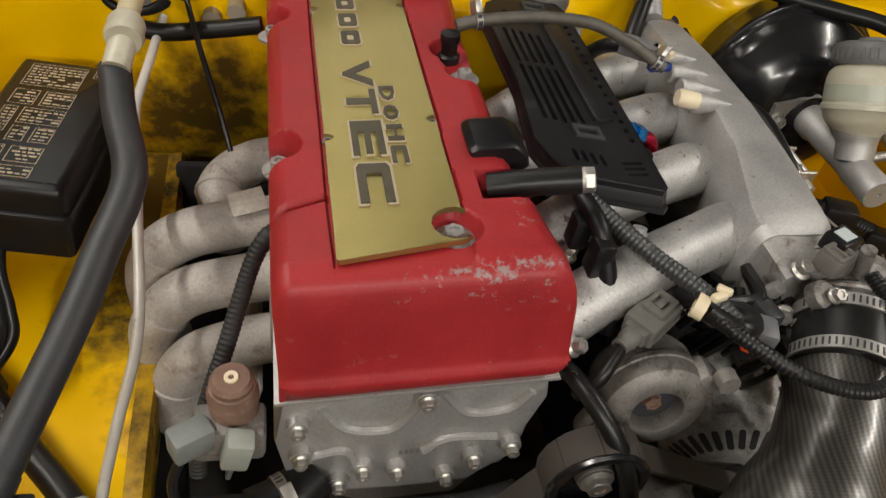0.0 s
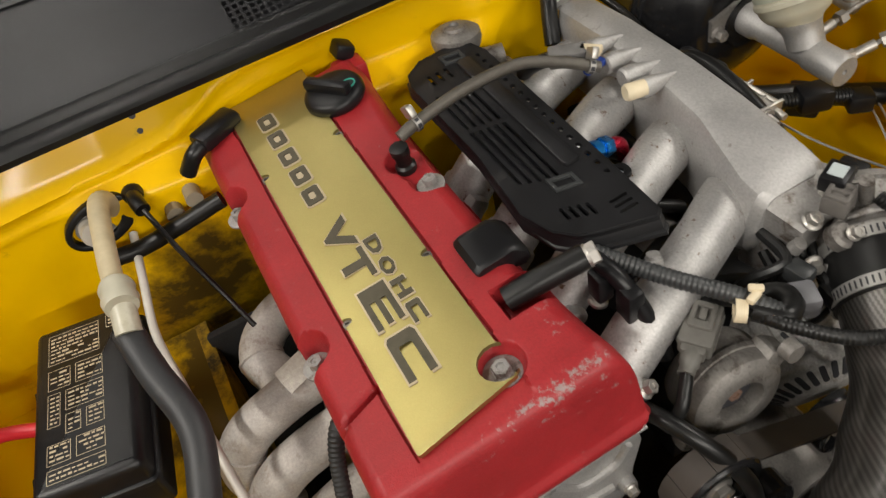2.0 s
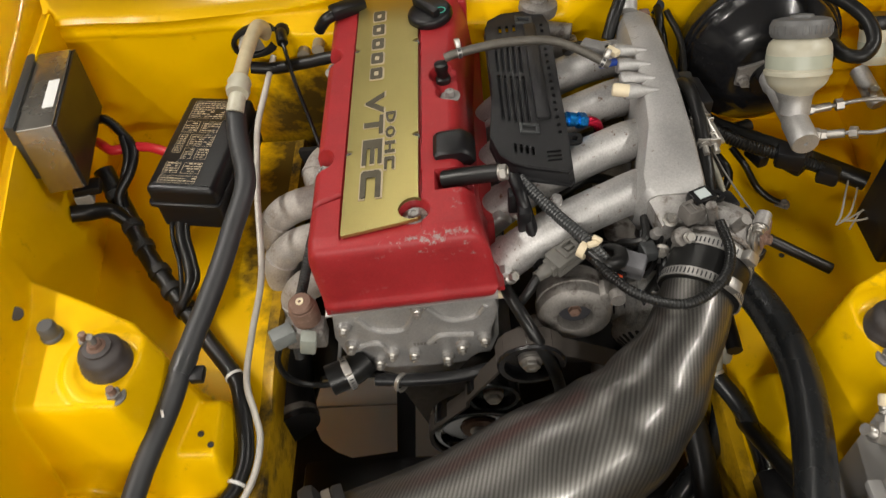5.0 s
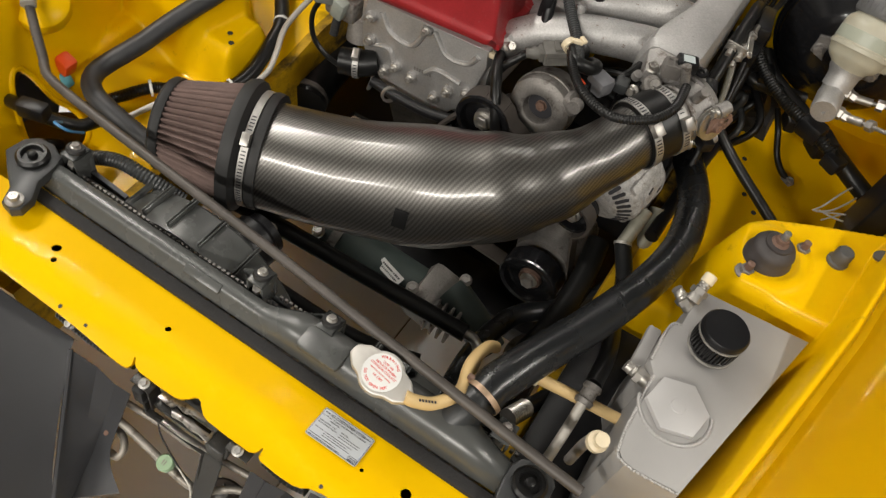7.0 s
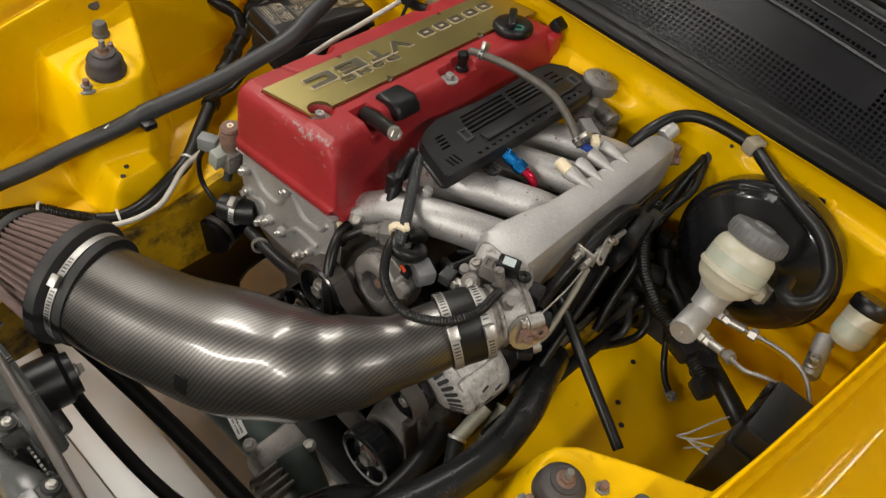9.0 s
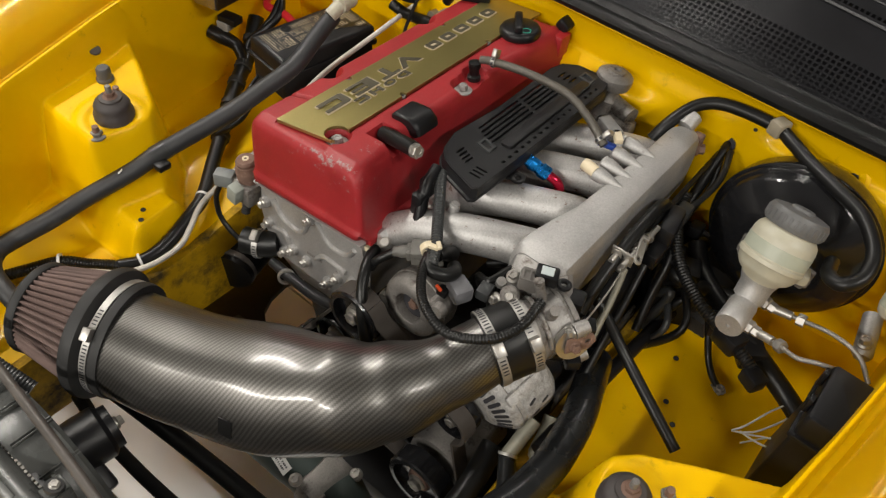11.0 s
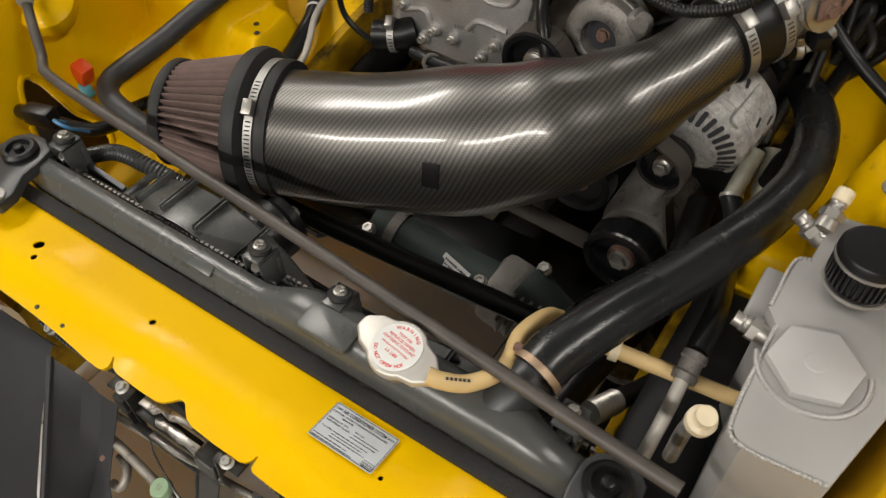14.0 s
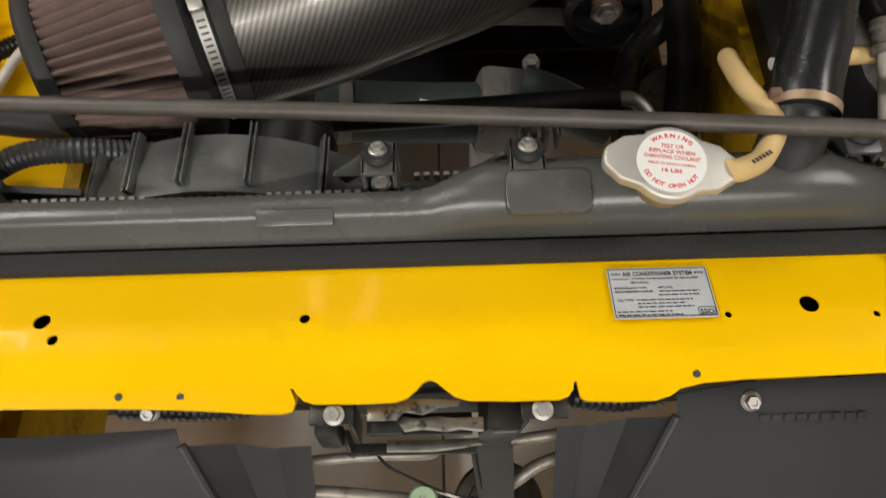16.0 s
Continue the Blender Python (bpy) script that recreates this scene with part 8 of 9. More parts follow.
part("disc", lathe([(0, -0.020), (0.020, -0.020), (0.034, -0.008), (0.036, 0.0), (0.034, 0.005), (0.026, 0.006), (0.024, 0.003), (0.014, 0.004), (0.012, 0.012), (0, 0.012)], (0.056, -0.024, 0.470), (0.1, -0.3, 1), 28), mat("brown_black_enamel", (0.035, 0.026, 0.020), 0.45, 0.2, vary=0.35, vary_scale=40, spots=(0.12, 0.08, 0.05), spot_scale=50, spot_at=0.58, spot_soft=0.12), horn)
part("bracket", box((0.058, -0.020, 0.500), (0.014, 0.034, 0.006), 0.002, Matrix.Rotation(0.5, 4, "X")), LATCH, horn)
part("bolt", bolt((0.056, -0.030, 0.484), (0.1, -0.3, 1), 0.006, 0.008), RUST, horn)
part("nut", bolt((0.066, -0.046, 0.476), (0.1, -0.5, 1), 0.005, 0.007), RUST, horn)
solid("bumper_beam", box((0, 0.075, 0.590), (0.95, 0.030, 0.05), 0.008), BLACK, "dark steel beam below the front panel", "bumper beam")
solid("front_loom", ribbed([(-0.19, 0.012, 0.628), (-0.13, 0.010, 0.625), (-0.08, 0.014, 0.63)], 0.008, 0.0045), BLACK, "black corrugated loom below the front panel", "wiring loom")
solid("front_loom", ribbed([(0.10, 0.012, 0.628), (0.13, 0.010, 0.624), (0.155, 0.012, 0.628)], 0.008, 0.0045), BLACK, "black corrugated loom below the front panel", "wiring loom")

# ---- catch can on the wing side ----
can = thing("catch_can", "welded sheet aluminium oil catch can on the inner wing", "catch can", (0.45, 0.31, 0.6))
TOPZ = 0.738
part("tank", flat([(0.403, 0.432), (0.399, 0.372), (0.388, 0.362), (0.386, 0.305), (0.397, 0.290), (0.397, 0.192), (0.410, 0.178), (0.468, 0.182), (0.535, 0.446)], 0.165, Matrix.Translation((0, 0, TOPZ)), 0.0022), ALU_SHEET, can, "", 25)
for pts in ([(0.400, 0.37), (0.389, 0.360), (0.387, 0.306)], [(0.397, 0.29), (0.397, 0.20), (0.41, 0.18), (0.466, 0.183)]):
    part("weld_bead", ribbed([(x, y, TOPZ - 0.0005) for x, y in pts], 0.0022, 0.0034, 0.35, 8), ALU, can)
HC = (0.4315, 0.267)
part("weld_ring", ribbed([(HC[0] + 0.040 * math.cos(a), HC[1] + 0.040 * math.sin(a), TOPZ) for a in steps(3.3, 6.6, 14)], 0.0028, 0.005, 0.3, 8), ALU, can)
hexm = Matrix.Translation((HC[0], HC[1], TOPZ + 0.008))
part("boss", lathe([(0, 0), (0.029, 0), (0.029, 0.004), (0, 0.004)], (HC[0], HC[1], TOPZ - 0.001), (0, 0, 1), 36), ALU_SHEET, can)
part("hex_cap", flat([(0.0345 * math.cos(radians(60 * k + 78)), 0.0345 * math.sin(radians(60 * k + 78))) for k in range(6)], 0.0065, hexm, 0.0008), HEXALU, can, "hexagonal aluminium cap")
part("cap_centre", lathe([(0, 0), (0.0085, 0), (0.0080, 0.0005), (0, 0.0010)], (HC[0], HC[1], TOPZ + 0.008), (0, 0, 1), 24), HEXALU, can)
bf = part("breather", lathe([(0, 0.0), (0.0245, 0.0), (0.0262, 0.004), (0.0262, 0.006), (0.0238, 0.007), (0.0238, 0.026), (0.0262, 0.027), (0.0270, 0.030), (0.0268, 0.0365), (0.0245, 0.0395), (0, 0.040)], (0.4365, 0.358, TOPZ + 0.008), (0, 0, 1), 44), BLACK, can, "black crankcase breather filter")
part("band", lathe([(0.0262, 0.0015), (0.0272, 0.0015), (0.0272, 0.0050), (0.0262, 0.0050), (0.0262, 0.0015)], (0.4365, 0.358, TOPZ + 0.006), (0, 0, 1), 44), STEEL, bf)
part("band", lathe([(0.0270, 0.0), (0.0277, 0.0), (0.0277, 0.0030), (0.0270, 0.0030), (0.0270, 0.0)], (0.4365, 0.358, TOPZ + 0.0365), (0, 0, 1), 44), STEEL, bf)
ribs_ = bmesh.new()
for k in range(36):
    a = 2 * math.pi * k / 36
    ribs_ = join(ribs_, box((0.4365 + 0.0250 * math.cos(a), 0.358 + 0.0250 * math.sin(a), TOPZ + 0.0245), (0.0032, 0.0024, 0.019), 0.0006, Matrix.Rotation(a, 4, "Z")))
part("pleats", ribs_, RUBBER, bf)


def an_fitting(at, axis, cap_mat, label):
    axis = Vector(axis).normalized()
    f = part("fitting", lathe([(0, -0.006), (0.0085, -0.006), (0.0085, 0.004), (0.0075, 0.005), (0.0075, 0.010), (0.0062, 0.011), (0.0072, 0.013), (0.0062, 0.015), (0.0072, 0.017), (0.0062, 0.019), (0.0065, 0.024), (0, 0.024)], at, axis, 18), STEEL, can, "threaded aluminium fitting")
    part("hexagon", lathe([(0, 0.004), (0.0105, 0.004), (0.0105, 0.011), (0, 0.011)], at, axis, 6), STEEL, f)
    if cap_mat:
        part("cap", lathe([(0, 0.020), (0.0078, 0.020), (0.0078, 0.030), (0.0065, 0.032), (0, 0.032)], at, axis, 16), cap_mat, f, label)


an_fitting((0.396, 0.405, 0.732), (-0.9, 0.1, 0.55), None, "")
an_fitting((0.391, 0.290, 0.722), (-1, 0.05, 0.15), None, "")
an_fitting((0.398, 0.410, 0.745), (0.1, 0.8, 0.6), CREAM, "cream cap")
part("sight_block", box((0.379, 0.33, 0.712), (0.016, 0.07, 0.012), 0.003), ALU_SHEET, can)
svc = thing("service_port", "aluminium service port with a cream cap and a bent pipe", "valve", (0.385, 0.21, 0.6))
part("cap", lathe([(0, 0), (0.0115, 0), (0.0115, 0.008), (0.008, 0.010), (0.0065, 0.014), (0.0078, 0.015), (0.0078, 0.020), (0, 0.021)], (0.379, 0.197, 0.712), (0.15, -0.2, 1), 20), CREAM, svc, "cream plastic cap")
part("stem", tube([(0.377, 0.20, 0.712), (0.372, 0.20, 0.69), (0.370, 0.195, 0.65)], 0.0062, 12), STEEL, svc)
part("pipe", tube([(0.352, 0.262, 0.668), (0.352, 0.25, 0.66), (0.352, 0.225, 0.645), (0.350, 0.18, 0.62), (0.345, 0.13, 0.60)], 0.0062, 14), WHITEPIPE, svc)
part("joint", lathe([(0, 0), (0.0105, 0), (0.0115, 0.006), (0.0095, 0.008), (0.0095, 0.018), (0.0115, 0.020), (0.0105, 0.026), (0, 0.026)], (0.352, 0.256, 0.664), (0.02, 0.85, 0.4), 20), ALU_DARK, svc)
part("hose", tube([(0.352, 0.28, 0.672), (0.350, 0.34, 0.66), (0.338, 0.44, 0.60), (0.325, 0.55, 0.53)], 0.0105, 14), RUBBER, svc)

# ---- strut tops ----
def strut(s):
    st = thing("strut_top", "dark rubber strut mount with a centre bolt on the tower", "strut mount", (s * 0.455, 0.536, 0.74), "strut tops")
    c = Vector((s * 0.4545, 0.533, 0.742)) if s > 0 else Vector((-0.4565, 0.5405, 0.746))
    part("rubber", lathe([(0, -0.012), (0.0300, -0.012), (0.0300, 0.0), (0.0285, 0.004), (0.0265, 0.010), (0.0270, 0.014), (0.0240, 0.020), (0.0170, 0.024), (0.0165, 0.027), (0.011, 0.028), (0, 0.028)], c, (0, 0, 1), 36), mat("dusty_strut_rubber", (0.055, 0.047, 0.045), 0.6, vary=0.25, vary_scale=40, bump=0.2, bump_scale=700), st)
    part("nut", bolt(c + Vector((0, 0, 0.026)), (0, 0, 1), 0.0082, 0.010, 1.35), RUST, st)
    part("stem", lathe([(0, 0), (0.0046, 0), (0.0046, 0.012), (0.0038, 0.013), (0, 0.013)], c + Vector((0, 0, 0.034)), (0, 0, 1), 14), ALU_DARK, st)
    for dx, dy in ((-0.016, -0.036), (0.033, 0.035)):
        q = Vector((s * (0.4545 + dx), 0.533 + dy, 0.736 + 0.06 * dy + 0.1 * dx))
        b_ = part("stud", bolt(q, (0, 0, 1), 0.0088, 0.010, 1.45), ALU_DARK, st)
        part("stud_end", lathe([(0, 0), (0.0052, 0), (0.0048, 0.010), (0, 0.011)], q + Vector((0, 0, 0.009)), (0, 0, 1), 12), RUST, b_)
    pl = thing("rubber_bung", "round dark rubber bung in the inner wing", "plug", (s * 0.530, 0.577, 0.76), "rubber bungs")
    part("bung", lathe([(0, 0), (0.0135, 0), (0.0135, 0.004), (0.0115, 0.006), (0.0110, 0.020), (0.009, 0.023), (0, 0.0235)], (s * 0.530, 0.577, apron_z(0.530, 0.577) - 0.001), (0, 0, 1), 24), mat("dark_grey_bung", (0.075, 0.075, 0.075), 0.5), pl)
    pl2 = thing("wing_screw", "flat dark screw cap on the wing ledge", "screw", (s * 0.570, 0.585, 0.80), "rubber bungs")
    part("cap", lathe([(0, 0), (0.0095, 0), (0.0090, 0.003), (0, 0.004)], (s * 0.5665, 0.590, apron_z(0.5665, 0.590) + 0.0005), (s * -0.5, 0, 1), 20), mat("dark_cap", (0.07, 0.06, 0.05), 0.5), pl2)


strut(-1)
strut(1)

# ---- brakes and relay box ----
BRAID = mat("braided_steel_line", (0.30, 0.28, 0.26), 0.42, 0.7, vary=0.15, vary_scale=60, bump=0.5, bump_scale=1500, grain=0.3, grain_scale=1500)
boost = thing("brake_booster", "gloss black round brake booster on the firewall", "brake booster", (0.44, 1.02, 0.65))
BA = Vector((0, -1, 0.03)).normalized()
BC = Vector((0.437, 1.035, 0.765))
part("rear_shell", lathe([(0, -0.06), (0.07, -0.06), (0.105, -0.045), (0.117, -0.02), (0.119, 0.0), (0.121, 0.003), (0.121, 0.009), (0.117, 0.011)], BC, BA, 56), GLOSSBLACK, boost)
part("front_shell", lathe([(0.117, 0.010), (0.1165, 0.014), (0.1150, 0.0165), (0.1120, 0.0175), (0.1110, 0.020), (0.1095, 0.032), (0.1060, 0.036), (0.1010, 0.040), (0.0950, 0.047), (0.086, 0.0545), (0.078, 0.060), (0.070, 0.068), (0.05, 0.072), (0.034, 0.072), (0.032, 0.080), (0, 0.080)], BC, BA, 56), GLOSSBLACK, boost)
for dx, dz in ((-0.042, 0.0), (0.042, 0.0)):
    part("stud", bolt(BC + BA * 0.074 + Vector((dx, 0, dz)), BA, 0.0075, 0.014, 1.4), ALU_DARK, boost)
mc = thing("master_cylinder", "cast aluminium brake master cylinder", "master cylinder", (0.437, 0.86, 0.74))
MA = Vector((0, -1, 0.0)).normalized()
M0 = Vector((0.437, 0.958, 0.772))
part("body", lathe([(0, 0), (0.020, 0), (0.020, 0.020), (0.0175, 0.024), (0.0165, 0.10), (0.0185, 0.104), (0.0185, 0.146), (0.0170, 0.149), (0.003, 0.149), (0.0025, 0.146), (0, 0.146)], M0, MA, 30), ALU, mc)
part("flange", flat([(-0.052, -0.014), (0, -0.030), (0.052, -0.014), (0.052, 0.014), (0, 0.030), (-0.052, 0.014)], 0.008, Matrix.Translation(M0) @ MA.to_track_quat("Z", "Y").to_matrix().to_4x4(), 0.002), ALU_DARK, mc)
part("riser", tube([(0.437, 0.865, 0.778), (0.437, 0.873, 0.793), (0.436, 0.882, 0.808)], [0.0205, 0.021, 0.026], 24, 4), ALU, mc)
for y in (0.832, 0.885):
    part("port", lathe([(0, 0), (0.0095, 0), (0.0095, 0.014), (0.0075, 0.016), (0.0075, 0.024), (0, 0.024)], (0.448, y, 0.768), (1, -0.12, 0.0), 6), STEEL, mc)
resv = thing("brake_fluid_reservoir", "yellowed translucent brake fluid reservoir with a grey screw cap", "reservoir", (0.436, 0.89, 0.80))
RA = Vector((0.0, 0.50, 0.86)).normalized()
R0 = Vector((0.436, 0.878, 0.804))
part("bottle", lathe([(0, -0.004), (0.021, -0.004), (0.026, 0.003), (0.034, 0.009), (0.0385, 0.016), (0.0405, 0.024), (0.0430, 0.026), (0.0430, 0.031), (0.0410, 0.033), (0.0412, 0.058), (0.039, 0.066), (0.033, 0.073), (0.030, 0.078), (0, 0.078)], R0, RA, 40), RESERVOIR, resv)
part("fluid_level", lathe([(0.0410, 0.035), (0.0416, 0.035), (0.0417, 0.052), (0.0410, 0.052)], R0, RA, 40), FLUID, resv, "fluid seen through the wall")
part("side_spout", box((0.470, 0.905, 0.818), (0.030, 0.022, 0.018), 0.004, Matrix.Rotation(0.3, 4, "Z")), RESERVOIR, resv)
rc = part("cap", lathe([(0, 0.074), (0.036, 0.074), (0.0385, 0.078), (0.0385, 0.092), (0.036, 0.097), (0.028, 0.099), (0.016, 0.0995), (0.014, 0.103), (0.006, 0.104), (0, 0.104)], R0, RA, 40), mat("grey_cap_plastic", (0.13, 0.13, 0.13), 0.5, vary=0.15, vary_scale=40, bump=0.1), resv, "grey screw cap")
kn = bmesh.new()
qr = RA.to_track_quat("Z", "Y").to_matrix().to_4x4()
for k in range(30):
    v = box((0, 0, 0), (0.0016, 0.0035, 0.012), 0.0005)
    bmesh.ops.transform(v, matrix=Matrix.Translation(R0) @ qr @ Matrix.Rotation(2 * math.pi * k / 30, 4, "Z") @ Matrix.Translation((0.0386, 0, 0.085)), verts=v.verts)
    kn = join(kn, v)
part("grip_ribs", kn, mat("grey_cap_ribs", (0.12, 0.12, 0.12), 0.5), rc)
for pts, nm in (([(0.470, 0.829, 0.768), (0.496, 0.818, 0.780), (0.522, 0.802, 0.793), (0.545, 0.808, 0.798), (0.575, 0.83, 0.785)], "a"), ([(0.470, 0.882, 0.768), (0.500, 0.881, 0.775), (0.543, 0.880, 0.783), (0.580, 0.868, 0.785), (0.605, 0.845, 0.775)], "b")):
    ln = thing("brake_line", "steel braided brake line with a plated end fitting", "brake line", pts[2], "brake lines")
    part("line", tube(pts, 0.0031, 10), BRAID, ln)
    part("end_fitting", tube([pts[0], Vector(pts[0]).lerp(Vector(pts[1]), 0.8)], 0.0060, 12, 3), STEEL, ln, "plated end fitting")
    part("nut", lathe([(0, 0), (0.0085, 0), (0.0085, 0.010), (0, 0.010)], pts[1], Vector(pts[2]) - Vector(pts[1]), 6), STEEL, ln)
clu = thing("clutch_reservoir", "small translucent clutch fluid reservoir with a black cap", "reservoir", (0.59, 1.0, 0.76))
CA_, C0_ = Vector((-0.05, 0.45, 0.9)).normalized(), Vector((0.598, 0.985, 0.762))
part("bottle", lathe([(0, 0), (0.018, 0), (0.022, 0.004), (0.0245, 0.012), (0.0245, 0.050), (0.022, 0.054), (0, 0.054)], C0_, CA_, 30), RESERVOIR, clu)
part("fluid_level", lathe([(0.0245, 0.014), (0.0249, 0.014), (0.0249, 0.034), (0.0245, 0.034)], C0_, CA_, 30), FLUID, clu)
part("cap", lathe([(0, 0.052), (0.025, 0.052), (0.026, 0.055), (0.026, 0.068), (0.0235, 0.072), (0, 0.073)], C0_, CA_, 12), BLACK, clu, "black screw cap")
part("cylinder", lathe([(0, 0), (0.013, 0), (0.013, 0.06), (0.010, 0.065), (0, 0.065)], (0.578, 0.985, 0.752), (0.2, -0.9, -0.3), 20), ALU, clu, "aluminium clutch cylinder")
part("banjo", bolt((0.585, 0.935, 0.745), (-0.3, 0, 1), 0.008, 0.012, 1.3), STEEL, clu)
rly = thing("relay_box", "black plastic relay box with a clipped lid in the wing hollow", "relay box", (0.583, 0.82, 0.64))
RM = Matrix.Translation((0.008, -0.046, 0.824)) @ Matrix.Rotation(radians(2), 4, "Y")
part("lid", flat(rounded(0.553, 0.768, 0.615, 0.864, 0.006), 0.036, RM, 0.005), BLACK, rly)
part("lip", flat(rounded(0.549, 0.763, 0.619, 0.869, 0.006), 0.006, RM @ Matrix.Translation((0, 0, -0.036)), 0.002), BLACK, rly)
part("body", flat(rounded(0.554, 0.770, 0.614, 0.862, 0.005), 0.150, RM @ Matrix.Translation((0, 0, -0.040)), 0.002), BLACK, rly)
for y in (0.747, 0.795):
    part("catch", box((0.5565, y, 0.797), (0.006, 0.012, 0.024), 0.002), BLACK, rly)
wires = thing("loose_wires", "bundle of thin white stripped wires", "wires", (0.52, 0.76, 0.62))
for k, pts in enumerate(([(0.625, 0.812, 0.655), (0.590, 0.806, 0.648), (0.556, 0.800, 0.642), (0.530, 0.788, 0.638), (0.511, 0.780, 0.636)],
                         [(0.511, 0.780, 0.636), (0.522, 0.795, 0.642), (0.540, 0.835, 0.652), (0.558, 0.868, 0.652), (0.568, 0.872, 0.650), (0.562, 0.845, 0.646), (0.540, 0.803, 0.640), (0.524, 0.787, 0.637)],
                         [(0.615, 0.822, 0.650), (0.580, 0.815, 0.646), (0.553, 0.800, 0.640), (0.535, 0.780, 0.636), (0.528, 0.772, 0.634)],
                         [(0.610, 0.800, 0.650), (0.578, 0.790, 0.646), (0.548, 0.784, 0.640), (0.520, 0.786, 0.637)])):
    part("wire", tube(pts, 0.0013 + 0.0002 * (k % 2), 6), WHITEPIPE, wires)
gw = thing("ground_cable", "black ground cable bolted to the inner wing", "cable", (0.45, 0.86, 0.6))
part("cable", tube([(0.395, 0.93, 0.66), (0.412, 0.905, 0.645), (0.432, 0.888, 0.615), (0.450, 0.872, 0.603), (0.466, 0.861, 0.600)], 0.0052, 10), RUBBER, gw)
part("lug", box((0.468, 0.860, 0.5985), (0.020, 0.014, 0.003), 0.001, Matrix.Rotation(-0.5, 4, "Z")), ALU_DARK, gw)
part("bolt", bolt((0.470, 0.859, 0.599), (0, 0, 1), 0.0065, 0.007, 1.4), ALU_DARK, gw)
gl = thing("wing_loom", "thick black taped loom below the master cylinder", "wiring loom", (0.42, 0.85, 0.65))
part("loom", tube([(0.33, 0.99, 0.70), (0.36, 0.955, 0.69), (0.42, 0.915, 0.685), (0.48, 0.888, 0.675), (0.54, 0.87, 0.655), (0.575, 0.85, 0.65)], 0.0145, 14), RUBBER, gl)
part("loom", tube([(0.31, 0.93, 0.70), (0.34, 0.915, 0.695), (0.38, 0.93, 0.69), (0.42, 0.95, 0.685)], 0.011, 12), RUBBER, gl)
part("connector", box((0.475, 0.885, 0.672), (0.034, 0.040, 0.036), 0.006, Matrix.Rotation(0.7, 4, "Z")), BLACK, gl)
drum = thing("fan_motor", "black fan motor housing with a bolt behind the shroud", "fan motor", (-0.10, 0.23, 0.58))
part("drum", lathe([(0, -0.02), (0.034, -0.02), (0.036, 0.0), (0.036, 0.030), (0.030, 0.036), (0.029, 0.046), (0, 0.046)], (-0.105, 0.212, 0.600), (0.15, 1, 0.05), 30), BLACK, drum)
part("bolt", bolt((-0.098, 0.258, 0.604), (0.15, 1, 0.05), 0.007, 0.010, 1.3), STEEL, drum)
part("leg", box((-0.075, 0.205, 0.575), (0.06, 0.03, 0.03), 0.006, Matrix.Rotation(0.5, 4, "Y")), BLACK, drum)
cyl = thing("steering_shaft", "black rod crossing from engine to strut tower", "rod", (0.37, 0.74, 0.68))
part("rod", tube([(0.272, 0.752, 0.752), (0.300, 0.748, 0.735), (0.361, 0.735, 0.690), (0.468, 0.690, 0.650)], 0.0078, 14), RUBBER, cyl)
solid("side_pipe", tube([(0.327, 0.60, 0.598), (0.332, 0.72, 0.600), (0.345, 0.90, 0.598), (0.36, 1.04, 0.595)], 0.0105, 14), BLACK, "black pipe along the frame leg", "pipe")

BOOST = [(0.200, 1.012, 0.815), (0.212, 1.035, 0.845), (0.232, 1.064, 0.868), (0.268, 1.078, 0.880), (0.338, 1.078, 0.884), (0.372, 1.060, 0.884), (0.405, 1.040, 0.882), (0.450, 1.012, 0.884), (0.495, 0.985, 0.884), (0.528, 0.945, 0.874), (0.534, 0.910, 0.860), (0.518, 0.893, 0.848), (0.500, 0.905, 0.842), (0.496, 0.935, 0.838)]
bh = thing("vacuum_hose", "black moulded vacuum hose from the manifold to the brake booster", "hose", (0.4, 1.04, 0.84))
part("hose", tube(BOOST, 0.0095, 14), RUBBER, bh)
part("clip", box((0.345, 1.076, 0.886), (0.022, 0.026, 0.023), 0.004, Matrix.Rotation(-0.35, 4, "Z")), mat("tan_clip_plastic", (0.30, 0.26, 0.19), 0.5), bh, "tan plastic clip")
grom = thing("firewall_grommet", "black round rubber bung with a stud in the firewall", "grommet", (0.44, 1.09, 0.85))
part("ring", lathe([(0.014, 0), (0.028, 0), (0.028, 0.005), (0.022, 0.007), (0.014, 0.004), (0.014, 0)], (0.455, 1.098, 0.850), (0, -0.8, 0.5), 28), YELLOW, grom)
part("bung", lathe([(0, 0), (0.016, 0), (0.012, 0.004), (0, 0.004)], (0.455, 1.099, 0.850), (0, -0.8, 0.5), 20), RUBBER, grom)
part("stud", lathe([(0, 0), (0.004, 0), (0.004, 0.018), (0, 0.018)], (0.462, 1.098, 0.846), (0.1, -0.8, 0.1), 10), STEEL, grom)

# ---- left side: heater pipes, fuse box, control unit, hoses ----
HL = [(-0.334, 0.885, 0.826), (-0.326, 0.838, 0.810), (-0.313, 0.778, 0.791), (-0.330, 0.722, 0.762), (-0.349, 0.662, 0.734), (-0.383, 0.560, 0.698), (-0.397, 0.514, 0.678), (-0.424, 0.445, 0.650), (-0.438, 0.390, 0.632), (-0.455, 0.335, 0.616), (-0.453, 0.310, 0.614), (-0.436, 0.290, 0.612), (-0.40, 0.281, 0.606), (-0.30, 0.279, 0.583), (-0.22, 0.277, 0.566)]
hh = thing("heater_hose", "thick matt black foam-covered hose along the inner wing", "hose", (-0.38, 0.6, 0.6))
part("hose", tube(HL, 0.0140, 18), HOSE, hh)
